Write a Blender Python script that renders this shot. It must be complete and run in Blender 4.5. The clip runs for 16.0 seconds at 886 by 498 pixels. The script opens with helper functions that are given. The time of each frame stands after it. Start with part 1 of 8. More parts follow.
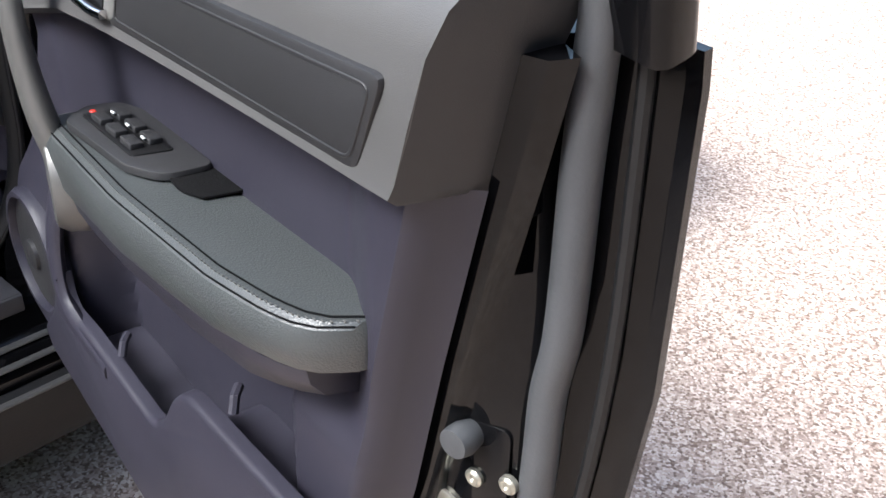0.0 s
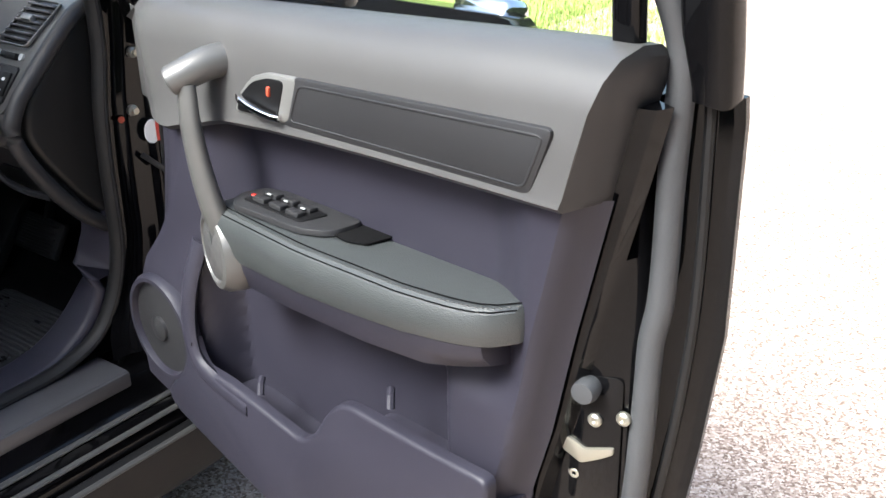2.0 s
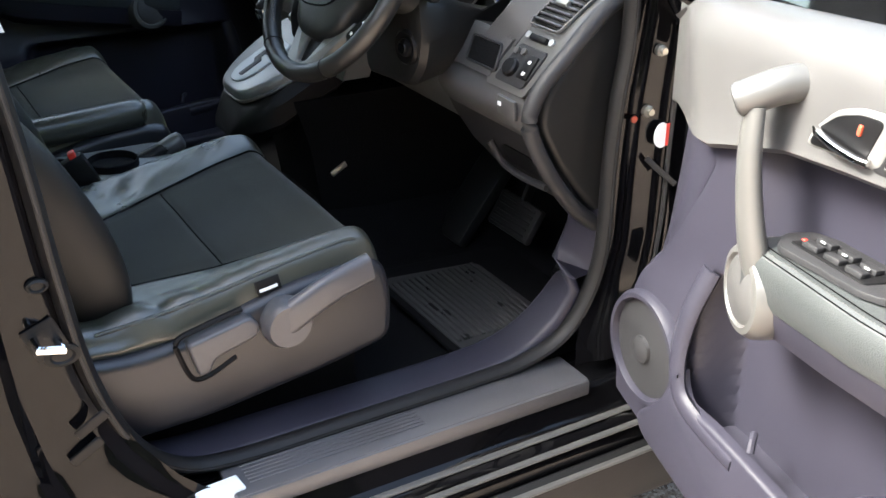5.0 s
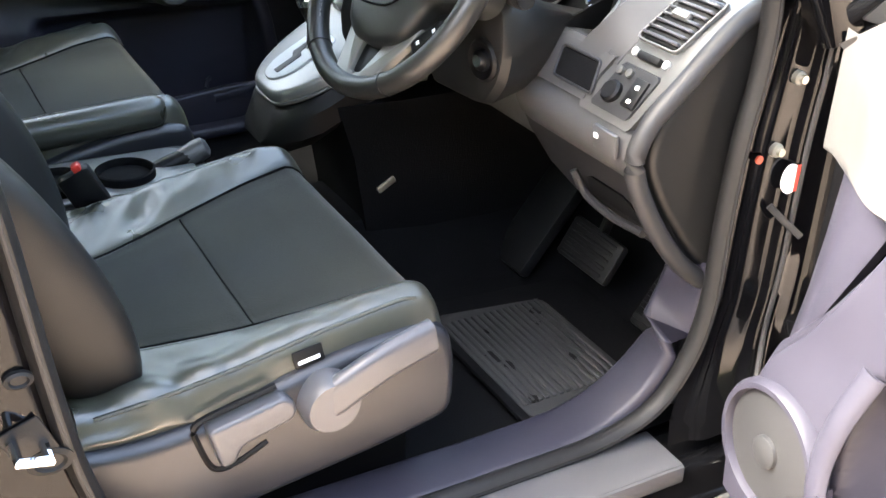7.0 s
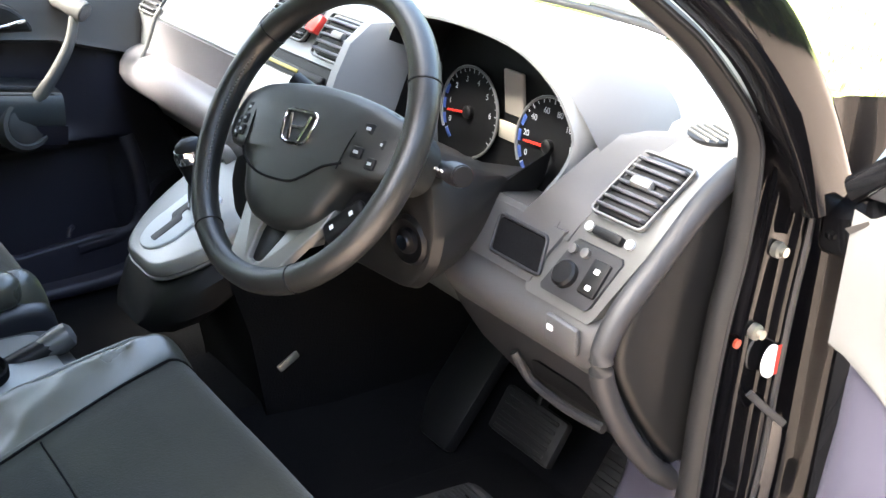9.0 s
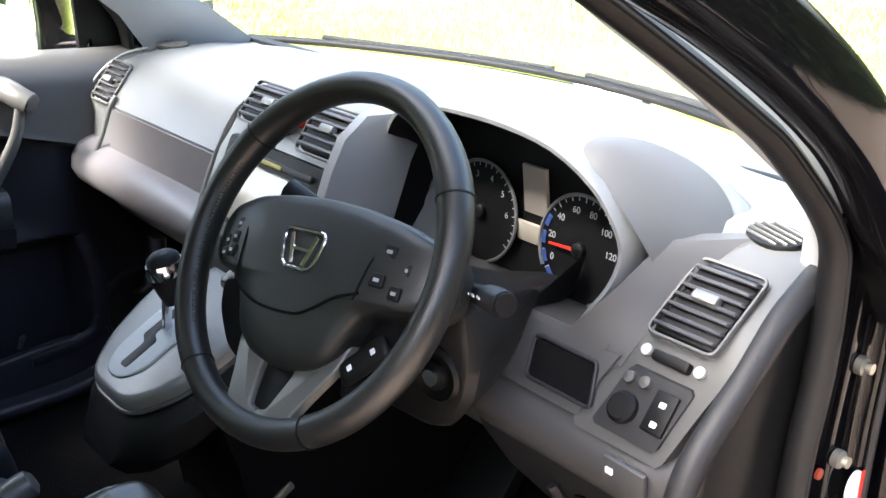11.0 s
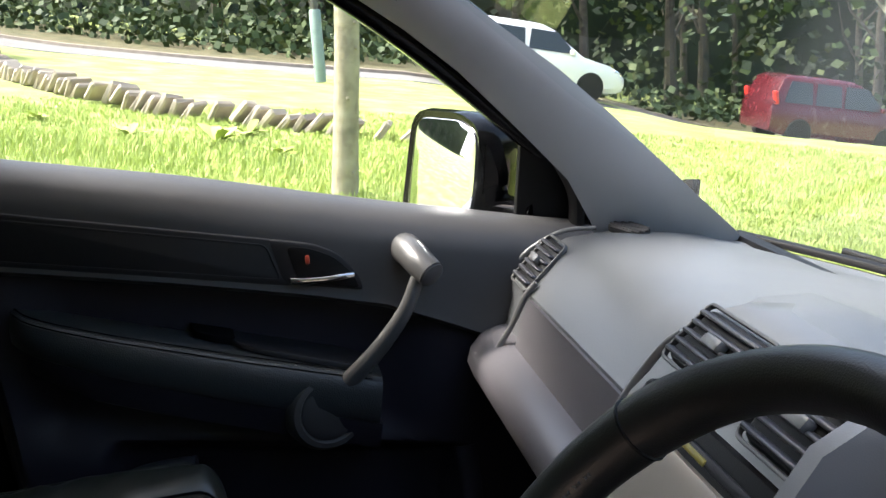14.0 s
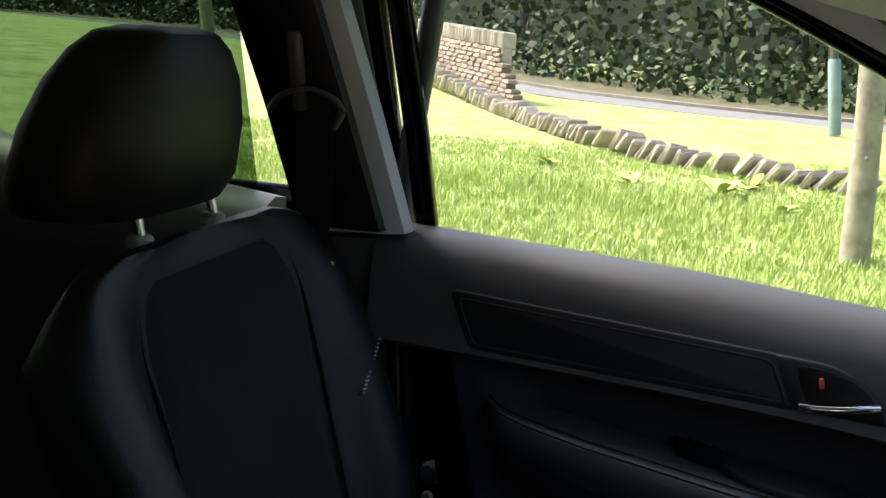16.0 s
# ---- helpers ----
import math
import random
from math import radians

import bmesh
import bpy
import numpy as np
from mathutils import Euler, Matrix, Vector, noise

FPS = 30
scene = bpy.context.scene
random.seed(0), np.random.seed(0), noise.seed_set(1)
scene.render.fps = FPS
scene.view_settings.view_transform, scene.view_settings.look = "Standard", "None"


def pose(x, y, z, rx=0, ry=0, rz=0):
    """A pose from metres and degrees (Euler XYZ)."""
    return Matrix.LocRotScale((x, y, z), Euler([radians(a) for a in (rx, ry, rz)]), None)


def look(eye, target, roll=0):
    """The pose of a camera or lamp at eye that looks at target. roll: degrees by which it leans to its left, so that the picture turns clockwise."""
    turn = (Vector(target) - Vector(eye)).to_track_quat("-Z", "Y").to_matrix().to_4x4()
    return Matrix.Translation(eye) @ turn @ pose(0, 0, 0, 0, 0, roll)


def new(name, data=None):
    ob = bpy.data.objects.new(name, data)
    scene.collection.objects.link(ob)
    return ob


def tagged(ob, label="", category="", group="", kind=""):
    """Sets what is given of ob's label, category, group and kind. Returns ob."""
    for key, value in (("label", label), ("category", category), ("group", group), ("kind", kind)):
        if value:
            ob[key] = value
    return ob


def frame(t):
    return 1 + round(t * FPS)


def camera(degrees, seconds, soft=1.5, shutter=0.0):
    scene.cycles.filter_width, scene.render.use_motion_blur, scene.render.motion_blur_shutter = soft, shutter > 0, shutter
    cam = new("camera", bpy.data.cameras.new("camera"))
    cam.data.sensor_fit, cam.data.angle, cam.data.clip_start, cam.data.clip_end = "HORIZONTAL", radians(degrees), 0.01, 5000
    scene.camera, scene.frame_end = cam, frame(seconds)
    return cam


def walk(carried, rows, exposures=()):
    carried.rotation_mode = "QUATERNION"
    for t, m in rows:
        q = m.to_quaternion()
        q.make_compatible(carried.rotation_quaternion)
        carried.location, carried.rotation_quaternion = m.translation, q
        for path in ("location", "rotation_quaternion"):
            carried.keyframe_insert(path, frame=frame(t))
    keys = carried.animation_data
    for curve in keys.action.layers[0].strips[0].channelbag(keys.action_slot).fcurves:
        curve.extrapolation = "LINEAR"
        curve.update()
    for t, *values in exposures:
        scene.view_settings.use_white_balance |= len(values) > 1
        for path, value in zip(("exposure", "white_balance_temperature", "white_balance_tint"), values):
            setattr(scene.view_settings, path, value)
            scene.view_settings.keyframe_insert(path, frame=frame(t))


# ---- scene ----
cam = camera(45.0, 16.0)
PATH = [
    (0, (2.246, -0.730, 1.369), (1.074, 0.526, 0.345), 1.80),
    (0.5, (2.204, -0.957, 1.400), (1.182, 0.438, 0.395), -2.45),
    (1, (2.220, -1.072, 1.444), (1.226, 0.408, 0.538), -2.13),
    (1.5, (2.306, -1.115, 1.452), (1.297, 0.375, 0.581), -1.65),
    (2, (2.309, -1.143, 1.453), (1.204, 0.296, 0.612), -1.17),
    (2.5, (2.301, -1.136, 1.442), (1.128, 0.249, 0.603), -1.21),
    (3, (2.274, -1.148, 1.446), (0.973, 0.102, 0.583), -0.57),
    (3.5, (2.248, -1.164, 1.459), (0.811, -0.063, 0.609), -0.93),
    (4, (2.191, -1.176, 1.455), (0.686, -0.172, 0.602), -0.47),
    (4.5, (2.127, -1.188, 1.458), (0.576, -0.252, 0.609), -0.54),
    (7, (1.727, -1.080, 1.448), (0.191, -0.216, 0.500), 1.74),
    (7.5, (1.602, -1.085, 1.443), (0.129, -0.084, 0.534), -0.77),
    (8, (1.540, -1.094, 1.454), (0.117, 0.015, 0.591), -1.39),
    (8.5, (1.501, -1.044, 1.459), (0.069, 0.083, 0.636), -0.19),
    (9, (1.446, -0.987, 1.471), (-0.023, 0.104, 0.666), 1.92),
    (11.5, (1.201, -0.913, 1.483), (-0.229, 0.291, 0.773), 0.22),
    (12, (1.164, -0.833, 1.469), (-0.388, 0.234, 0.796), 1.85),
    (12.5, (1.100, -0.786, 1.459), (-0.528, 0.206, 0.855), 3.50),
    (13, (0.970, -0.722, 1.433), (-0.737, 0.179, 0.911), 3.62),
    (13.5, (0.866, -0.669, 1.417), (-0.942, 0.057, 0.965), 4.72),
    (14, (0.753, -0.590, 1.385), (-1.161, -0.200, 0.954), 4.35),
    (14.5, (0.682, -0.558, 1.370), (-1.273, -0.480, 0.952), 4.75),
    (15, (0.608, -0.572, 1.372), (-1.341, -0.733, 0.954), 4.50),
    (15.5, (0.568, -0.587, 1.394), (-1.357, -0.935, 0.977), 5.28),
    (16, (0.550, -0.607, 1.411), (-1.340, -1.117, 0.999), 3.93),
]
EXPOSURES = [(0.0, 1.65, 5950, 7), (0.5, 1.8, 5950, 7), (1.0, 2.1, 5980, 6), (1.6, 2.05, 6050, 5), (2.5, 2.0, 6150, 4), (4.0, 2.9, 6480, 4), (4.5, 3.05, 6500, 4), (7.0, 4.45, 7000, 6), (8.0, 4.92, 7000, 6), (9.0, 4.38, 6750, 7), (11.5, 3.3, 6600, 9), (13.0, 2.6, 6500, 8), (14.5, 2.0, 6600, 12), (16.0, 1.8, 6600, 12)]
SLOPE = pose(0, 0, 0, -8.0, 0, 0)          # the drive falls away ahead of the car
walk(cam, [(t, SLOPE @ look(eye, target, roll)) for t, eye, target, roll in PATH], EXPOSURES)

# ---- daylight: bright haze with a wide soft sun ----
world = bpy.data.worlds.new("sky")
scene.world = world
world.use_nodes = True
wn = world.node_tree.nodes
sky = wn.new("ShaderNodeTexSky")
sky.sky_type, sky.sun_disc = "NISHITA", False
SUN_EL, SUN_AZ = 56.0, 200.0          # height, and degrees clockwise from ahead of the car
sky.sun_elevation, sky.sun_rotation = radians(SUN_EL), radians(SUN_AZ)
sky.air_density, sky.dust_density, sky.ozone_density = 1.0, 5.0, 1.0
wn["Background"].inputs["Strength"].default_value = 0.15
world.node_tree.links.new(sky.outputs["Color"], wn["Background"].inputs["Color"])
sun = new("sun", bpy.data.lights.new("sun", "SUN"))
sun.data.energy, sun.data.angle, sun.data.color = 2.6, radians(20.0), (1.0, 0.975, 0.94)
sun_from = Vector((math.sin(radians(SUN_AZ)) * math.cos(radians(SUN_EL)), math.cos(radians(SUN_AZ)) * math.cos(radians(SUN_EL)), math.sin(radians(SUN_EL))))
sun.matrix_world = look(sun_from * 30, (0, 0, 0))

# ---- materials ----
def mat(name, base, rough=0.5, metal=0.0, grain=None, grain_scale=900.0, bump=0.12, blotch=0.15, blotch_scale=7.0, spec=0.5, coat=0.0, rough_var=0.12, obj_rand=0.0, sheen=0.0):
    """A surface with fine relief, and wear in large soft patches."""
    m = bpy.data.materials.new(name)
    m.use_nodes = True
    n, l = m.node_tree.nodes, m.node_tree.links
    b = n["Principled BSDF"]
    b.inputs["Metallic"].default_value, b.inputs["Specular IOR Level"].default_value = metal, spec
    b.inputs["Coat Weight"].default_value, b.inputs["Sheen Weight"].default_value = coat, sheen
    b.inputs["Coat Roughness"].default_value = 0.05
    co = n.new("ShaderNodeTexCoord")
    big = n.new("ShaderNodeTexNoise")
    big.inputs["Scale"].default_value, big.inputs["Detail"].default_value = blotch_scale, 5.0
    l.new(co.outputs["Object"], big.inputs["Vector"])
    ramp = n.new("ShaderNodeMix")
    ramp.data_type = "RGBA"
    ramp.inputs[6].default_value = (*[c * (1 - blotch) for c in base], 1)
    ramp.inputs[7].default_value = (*[min(1.0, c * (1 + blotch)) for c in base], 1)
    l.new(big.outputs["Fac"], ramp.inputs[0])
    colour = ramp.outputs[2]
    if obj_rand:
        info, hsv, mr = n.new("ShaderNodeObjectInfo"), n.new("ShaderNodeHueSaturation"), n.new("ShaderNodeMapRange")
        mr.inputs["To Min"].default_value, mr.inputs["To Max"].default_value = 1 - obj_rand, 1 + obj_rand
        l.new(info.outputs["Random"], mr.inputs["Value"])
        l.new(mr.outputs["Result"], hsv.inputs["Value"])
        l.new(colour, hsv.inputs["Color"])
        colour = hsv.outputs["Color"]
    l.new(colour, b.inputs["Base Color"])
    rr = n.new("ShaderNodeMapRange")
    rr.inputs["To Min"].default_value, rr.inputs["To Max"].default_value = max(0.02, rough - rough_var), min(1.0, rough + rough_var)
    l.new(big.outputs["Fac"], rr.inputs["Value"])
    l.new(rr.outputs["Result"], b.inputs["Roughness"])
    if grain:
        tex = n.new("ShaderNodeTexVoronoi" if grain == "leather" else "ShaderNodeTexNoise")
        tex.inputs["Scale"].default_value = grain_scale
        if grain != "leather":
            tex.inputs["Detail"].default_value = 3.0
        l.new(co.outputs["Object"], tex.inputs["Vector"])
        bp = n.new("ShaderNodeBump")
        bp.inputs["Strength"].default_value, bp.inputs["Distance"].default_value = bump, 0.001
        l.new(tex.outputs["Distance" if grain == "leather" else "Fac"], bp.inputs["Height"])
        l.new(bp.outputs["Normal"], b.inputs["Normal"])
    return m


def ramped(name, stops, scale, rough=0.9, detail=6.0, tex="noise", bump=0.5, bump_scale=40.0, distance=0.01, rand=False):
    """A mottled natural surface: colours by a noise or by cells, with relief."""
    m = bpy.data.materials.new(name)
    m.use_nodes = True
    n, l = m.node_tree.nodes, m.node_tree.links
    b = n["Principled BSDF"]
    b.inputs["Roughness"].default_value = rough
    co = n.new("ShaderNodeTexCoord")
    t = n.new("ShaderNodeTexNoise" if tex == "noise" else "ShaderNodeTexVoronoi")
    t.inputs["Scale"].default_value = scale
    if tex == "noise":
        t.inputs["Detail"].default_value = detail
    l.new(co.outputs["Object"], t.inputs["Vector"])
    fac = t.outputs["Fac"] if tex == "noise" else t.outputs["Color"]
    if tex != "noise":
        sep = n.new("ShaderNodeSeparateColor")
        l.new(fac, sep.inputs[0])
        fac = sep.outputs[0]
    if rand:
        geo = n.new("ShaderNodeNewGeometry")
        add = n.new("ShaderNodeMath")
        add.operation = "MULTIPLY_ADD"
        add.inputs[1].default_value = 0.5
        half = n.new("ShaderNodeMath")
        half.operation = "MULTIPLY"
        half.inputs[1].default_value = 0.5
        l.new(geo.outputs["Random Per Island"], half.inputs[0])
        l.new(fac, add.inputs[0])
        l.new(half.outputs[0], add.inputs[2])
        fac = add.outputs[0]
    r = n.new("ShaderNodeValToRGB")
    els = r.color_ramp.elements
    while len(els) < len(stops):
        els.new(0.5)
    for e, (p, c) in zip(els, stops):
        e.position, e.color = p, (*c, 1)
    l.new(fac, r.inputs["Fac"])
    l.new(r.outputs["Color"], b.inputs["Base Color"])
    if bump:
        bt = n.new("ShaderNodeTexNoise")
        bt.inputs["Scale"].default_value, bt.inputs["Detail"].default_value = bump_scale, 6.0
        l.new(co.outputs["Object"], bt.inputs["Vector"])
        bp = n.new("ShaderNodeBump")
        bp.inputs["Strength"].default_value, bp.inputs["Distance"].default_value = bump, distance
        l.new(bt.outputs["Fac"], bp.inputs["Height"])
        l.new(bp.outputs["Normal"], b.inputs["Normal"])
    return m


def glass(name, tint=(0.93, 0.97, 0.95)):
    m = bpy.data.materials.new(name)
    m.use_nodes = True
    n, l = m.node_tree.nodes, m.node_tree.links
    n.remove(n["Principled BSDF"])
    clear, shine, mix, fr = n.new("ShaderNodeBsdfTransparent"), n.new("ShaderNodeBsdfGlossy"), n.new("ShaderNodeMixShader"), n.new("ShaderNodeLayerWeight")
    clear.inputs["Color"].default_value = (*tint, 1)
    shine.inputs["Roughness"].default_value = 0.02
    power, scale = n.new("ShaderNodeMath"), n.new("ShaderNodeMath")
    power.operation, scale.operation = "POWER", "MULTIPLY_ADD"
    power.inputs[1].default_value = 4.0
    scale.inputs[1].default_value, scale.inputs[2].default_value = 0.55, 0.04
    l.new(fr.outputs["Facing"], power.inputs[0])
    l.new(power.outputs[0], scale.inputs[0])
    l.new(scale.outputs[0], mix.inputs[0])
    l.new(clear.outputs[0], mix.inputs[1])
    l.new(shine.outputs[0], mix.inputs[2])
    l.new(mix.outputs[0], n["Material Output"].inputs["Surface"])
    return m


M_PURPLE = mat("plum_grey_plastic", (0.0215, 0.0205, 0.0300), 0.46, spec=0.3, grain="noise", grain_scale=1100, bump=0.25)
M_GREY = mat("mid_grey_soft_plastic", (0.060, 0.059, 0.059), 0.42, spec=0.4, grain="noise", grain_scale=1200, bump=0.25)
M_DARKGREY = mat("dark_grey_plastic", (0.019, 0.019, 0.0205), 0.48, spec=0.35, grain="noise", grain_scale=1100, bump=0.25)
M_BLACKPL = mat("black_plastic", (0.004, 0.004, 0.0045), 0.48, spec=0.22, grain="noise", grain_scale=900, bump=0.2)
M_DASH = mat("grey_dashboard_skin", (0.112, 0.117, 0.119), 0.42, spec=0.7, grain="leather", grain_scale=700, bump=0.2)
M_LAV = mat("silver_mauve_plastic", (0.120, 0.114, 0.122), 0.36, grain="noise", grain_scale=1300, bump=0.15)
M_SILVER = mat("satin_silver_plastic", (0.165, 0.165, 0.16), 0.34, metal=0.3, grain="noise", grain_scale=1500, bump=0.08)
M_GRIP = mat("grip_silver_plastic", (0.088, 0.087, 0.084), 0.34, metal=0.2, grain="noise", grain_scale=1500, bump=0.08)
M_COVER = mat("seat_cover_plastic", (0.0135, 0.0142, 0.0180), 0.36, grain="noise", grain_scale=1100, bump=0.25)
M_LEVER = mat("seat_lever_plastic", (0.060, 0.060, 0.066), 0.34, grain="noise", grain_scale=1300, bump=0.12)
M_LEATHER = mat("black_leather", (0.043, 0.0435, 0.034), 0.30, grain="leather", grain_scale=800, bump=0.15, blotch=0.22, spec=0.75)
M_WHEEL = mat("wheel_leather", (0.012, 0.0122, 0.0115), 0.36, grain="leather", grain_scale=900, bump=0.15, blotch=0.3, spec=0.5)
M_COLUMN = mat("column_shroud_plastic", (0.0080, 0.0081, 0.0080), 0.46, spec=0.36, grain="noise", grain_scale=900, bump=0.2)
M_FIN = mat("pale_grey_fin_plastic", (0.17, 0.17, 0.17), 0.45, grain="leather", grain_scale=900, bump=0.1)
M_HUB = mat("airbag_cover_plastic", (0.013, 0.0135, 0.0125), 0.42, grain="leather", grain_scale=900, bump=0.12, blotch=0.15, spec=0.45)
M_FORK = mat("champagne_silver_plastic", (0.115, 0.110, 0.095), 0.36, metal=0.3, grain="noise", grain_scale=1500, bump=0.06)
M_MARK = mat("dim_print", (0.32, 0.33, 0.34), 0.5, blotch=0.03)
# seat leather again, darkened for the shade on the backs
M_BACK_SHADED = mat("shaded_back_leather", (0.0085, 0.0085, 0.0085), 0.46, grain="leather", grain_scale=800, bump=0.2, blotch=0.3, spec=0.28)
M_ARM = mat("armrest_leather", (0.038, 0.042, 0.043), 0.40, grain="leather", grain_scale=520, bump=0.35)
M_VELOUR = mat("dark_green_grey_velour", (0.0145, 0.0148, 0.0100), 0.85, grain="noise", grain_scale=420, bump=0.7, blotch=0.85, blotch_scale=9, sheen=0.12, spec=0.2)
# seat velour again, darkened for the shade on the backs
M_BACKFIELD_SHADED = mat("shaded_backrest_velour", (0.010, 0.0105, 0.0095), 0.9, grain="noise", grain_scale=600, bump=0.5, blotch=0.5, blotch_scale=9, sheen=0.08, spec=0.12)
M_CARPET = mat("black_carpet", (0.0042, 0.0042, 0.0046), 0.95, spec=0.08, grain="noise", grain_scale=350, bump=1.0, blotch=0.4, blotch_scale=14)
M_MAT = mat("worn_floor_mat", (0.019, 0.019, 0.0188), 0.7, grain="noise", grain_scale=260, bump=0.7, blotch=0.55, blotch_scale=13)
M_PAINT = mat("black_car_paint", (0.003, 0.003, 0.0035), 0.07, coat=0.05, spec=0.16, rough_var=0.05, blotch=0.1)
M_RUBBER = mat("black_rubber", (0.006, 0.006, 0.0065), 0.55, spec=0.3, grain="noise", grain_scale=300, bump=0.3)
M_SEAL = mat("grey_rubber_seal", (0.042, 0.044, 0.048), 0.6, grain="noise", grain_scale=260, bump=0.35, blotch=0.3, blotch_scale=20)
M_CHROME = mat("chrome", (0.75, 0.75, 0.76), 0.08, metal=1.0, rough_var=0.03, blotch=0.05)
M_STEEL = mat("zinc_plated_steel", (0.36, 0.35, 0.30), 0.38, metal=0.8, grain="noise", grain_scale=700, bump=0.2)
M_LINER = mat("light_grey_trim", (0.36, 0.37, 0.37), 0.6, grain="noise", grain_scale=900, bump=0.25)
M_RED = mat("red_plastic", (0.55, 0.03, 0.02), 0.35)
M_ORANGE = mat("dull_orange_plastic", (0.40, 0.06, 0.03), 0.45)
M_WHITE = mat("white_marking", (0.8, 0.8, 0.78), 0.5, blotch=0.03)
M_SCREEN = mat("dim_display_glass", (0.36, 0.32, 0.265), 0.12, coat=0.6, blotch=0.06)
M_SKY_LCD = mat("pale_display", (0.24, 0.215, 0.185), 0.25, blotch=0.05)
M_BLUE = mat("dial_blue", (0.03, 0.06, 0.20), 0.4)
M_MIRROR = mat("mirror_glass", (0.92, 0.93, 0.93), 0.02, metal=1.0, rough_var=0.0, blotch=0.0)
M_GLASS = glass("clear_car_glass")
M_PRIVACY = glass("dark_green_privacy_glass", (0.13, 0.20, 0.13))

# ---- shaping ----
def finish(name, bm, material, parent=None, label="", smooth=38, loc=None):
    """Links a bmesh as one mesh object, under parent if one is given."""
    bmesh.ops.recalc_face_normals(bm, faces=bm.faces)
    me = bpy.data.meshes.new(name)
    bm.to_mesh(me)
    bm.free()
    for m in material if isinstance(material, (list, tuple)) else (material,):
        me.materials.append(m)
    if smooth:
        me.polygons.foreach_set("use_smooth", [True] * len(me.polygons))
        me.set_sharp_from_angle(angle=radians(smooth))
    ob = new(name, me)
    if loc is not None:
        ob.matrix_world = loc
    if parent is not None:
        ob.parent = parent
    if label:
        ob["label"] = label
    return ob


part = finish


def thing(name, label, category, group="", kind="", at=(0, 0, 0)):
    ob = new(name)
    ob.empty_display_size = 0.2
    ob.location = at
    return tagged(ob, label, category, group, kind)


def rbox(bm, size, m=None, r=0.004, seg=2):
    """A box of that size with rounded edges, at the pose m."""
    out = bmesh.ops.create_cube(bm, size=1.0)
    vs = out["verts"]
    bmesh.ops.scale(bm, vec=size, verts=vs)
    r = min(r, 0.49 * min(size))
    if r > 0:
        es = list({e for v in vs for e in v.link_edges})
        res = bmesh.ops.bevel(bm, geom=es, offset=r, segments=seg, profile=0.5, affect="EDGES")
        vs = list({v for f in res["faces"] for v in f.verts} | {v for v in vs if v.is_valid})
    if m is not None:
        bmesh.ops.transform(bm, matrix=m, verts=vs)
    return vs


def loft(bm, rings, closed=True, caps=True):
    """A skin over rings of equally many points."""
    made = [[bm.verts.new(p) for p in ring] for ring in rings]
    n = len(made[0])
    for a, b in zip(made, made[1:]):
        for i in range(n if closed else n - 1):
            j = (i + 1) % n
            if len({a[i], a[j], b[j], b[i]}) == 4:
                bm.faces.new((a[i], a[j], b[j], b[i]))
    if caps and closed:
        bm.faces.new(made[0][::-1])
        bm.faces.new(made[-1])
    return made


def spline(pts, n=8):
    """A smooth line through the points."""
    p = [Vector(q) for q in pts]
    p = [2 * p[0] - p[1], *p, 2 * p[-1] - p[-2]]
    out = []
    for i in range(1, len(p) - 2):
        for k in range(n):
            t = k / n
            a, b, c, d = p[i - 1 : i + 3]
            out.append(0.5 * (2 * b + (c - a) * t + (2 * a - 5 * b + 4 * c - d) * t * t + (3 * b - a - 3 * c + d) * t**3))
    out.append(p[-2])
    return out


def sweep(bm, path, profile, up=(0, 0, 1), caps=True, loop=False, scales=None):
    """Draws a closed profile of (side, up) points along a path."""
    path = [Vector(q) for q in path]
    rings = []
    for i, q in enumerate(path):
        if loop:
            d = path[(i + 1) % len(path)] - path[i - 1]
        else:
            d = path[min(i + 1, len(path) - 1)] - path[max(i - 1, 0)]
        d.normalize()
        s = d.cross(Vector(up))
        if s.length < 1e-4:
            s = d.cross(Vector((1, 0, 0)))
        s.normalize()
        u = s.cross(d)
        k = scales[i] if scales else 1.0
        rings.append([q + s * (a * k) + u * (b * k) for a, b in profile])
    if loop:
        rings.append(rings[0])
        made = loft(bm, rings[:-1], caps=False)
        n = len(profile)
        for i in range(n):
            j = (i + 1) % n
            bm.faces.new((made[-1][i], made[-1][j], made[0][j], made[0][i]))
    else:
        loft(bm, rings, caps=caps)


def disc_profile(r, n=10, ry=None):
    ry = ry or r
    return [(r * math.cos(2 * math.pi * k / n), ry * math.sin(2 * math.pi * k / n)) for k in range(n)]


def rect_profile(w, h, r=0.0, n=3):
    """A rounded rectangle about the origin."""
    if r <= 0:
        return [(-w / 2, -h / 2), (w / 2, -h / 2), (w / 2, h / 2), (-w / 2, h / 2)]
    out = []
    for cx, cy, a0 in ((w / 2 - r, h / 2 - r, 0), (-w / 2 + r, h / 2 - r, 90), (-w / 2 + r, -h / 2 + r, 180), (w / 2 - r, -h / 2 + r, 270)):
        for k in range(n + 1):
            a = radians(a0 + 90 * k / n)
            out.append((cx + r * math.cos(a), cy + r * math.sin(a)))
    return out


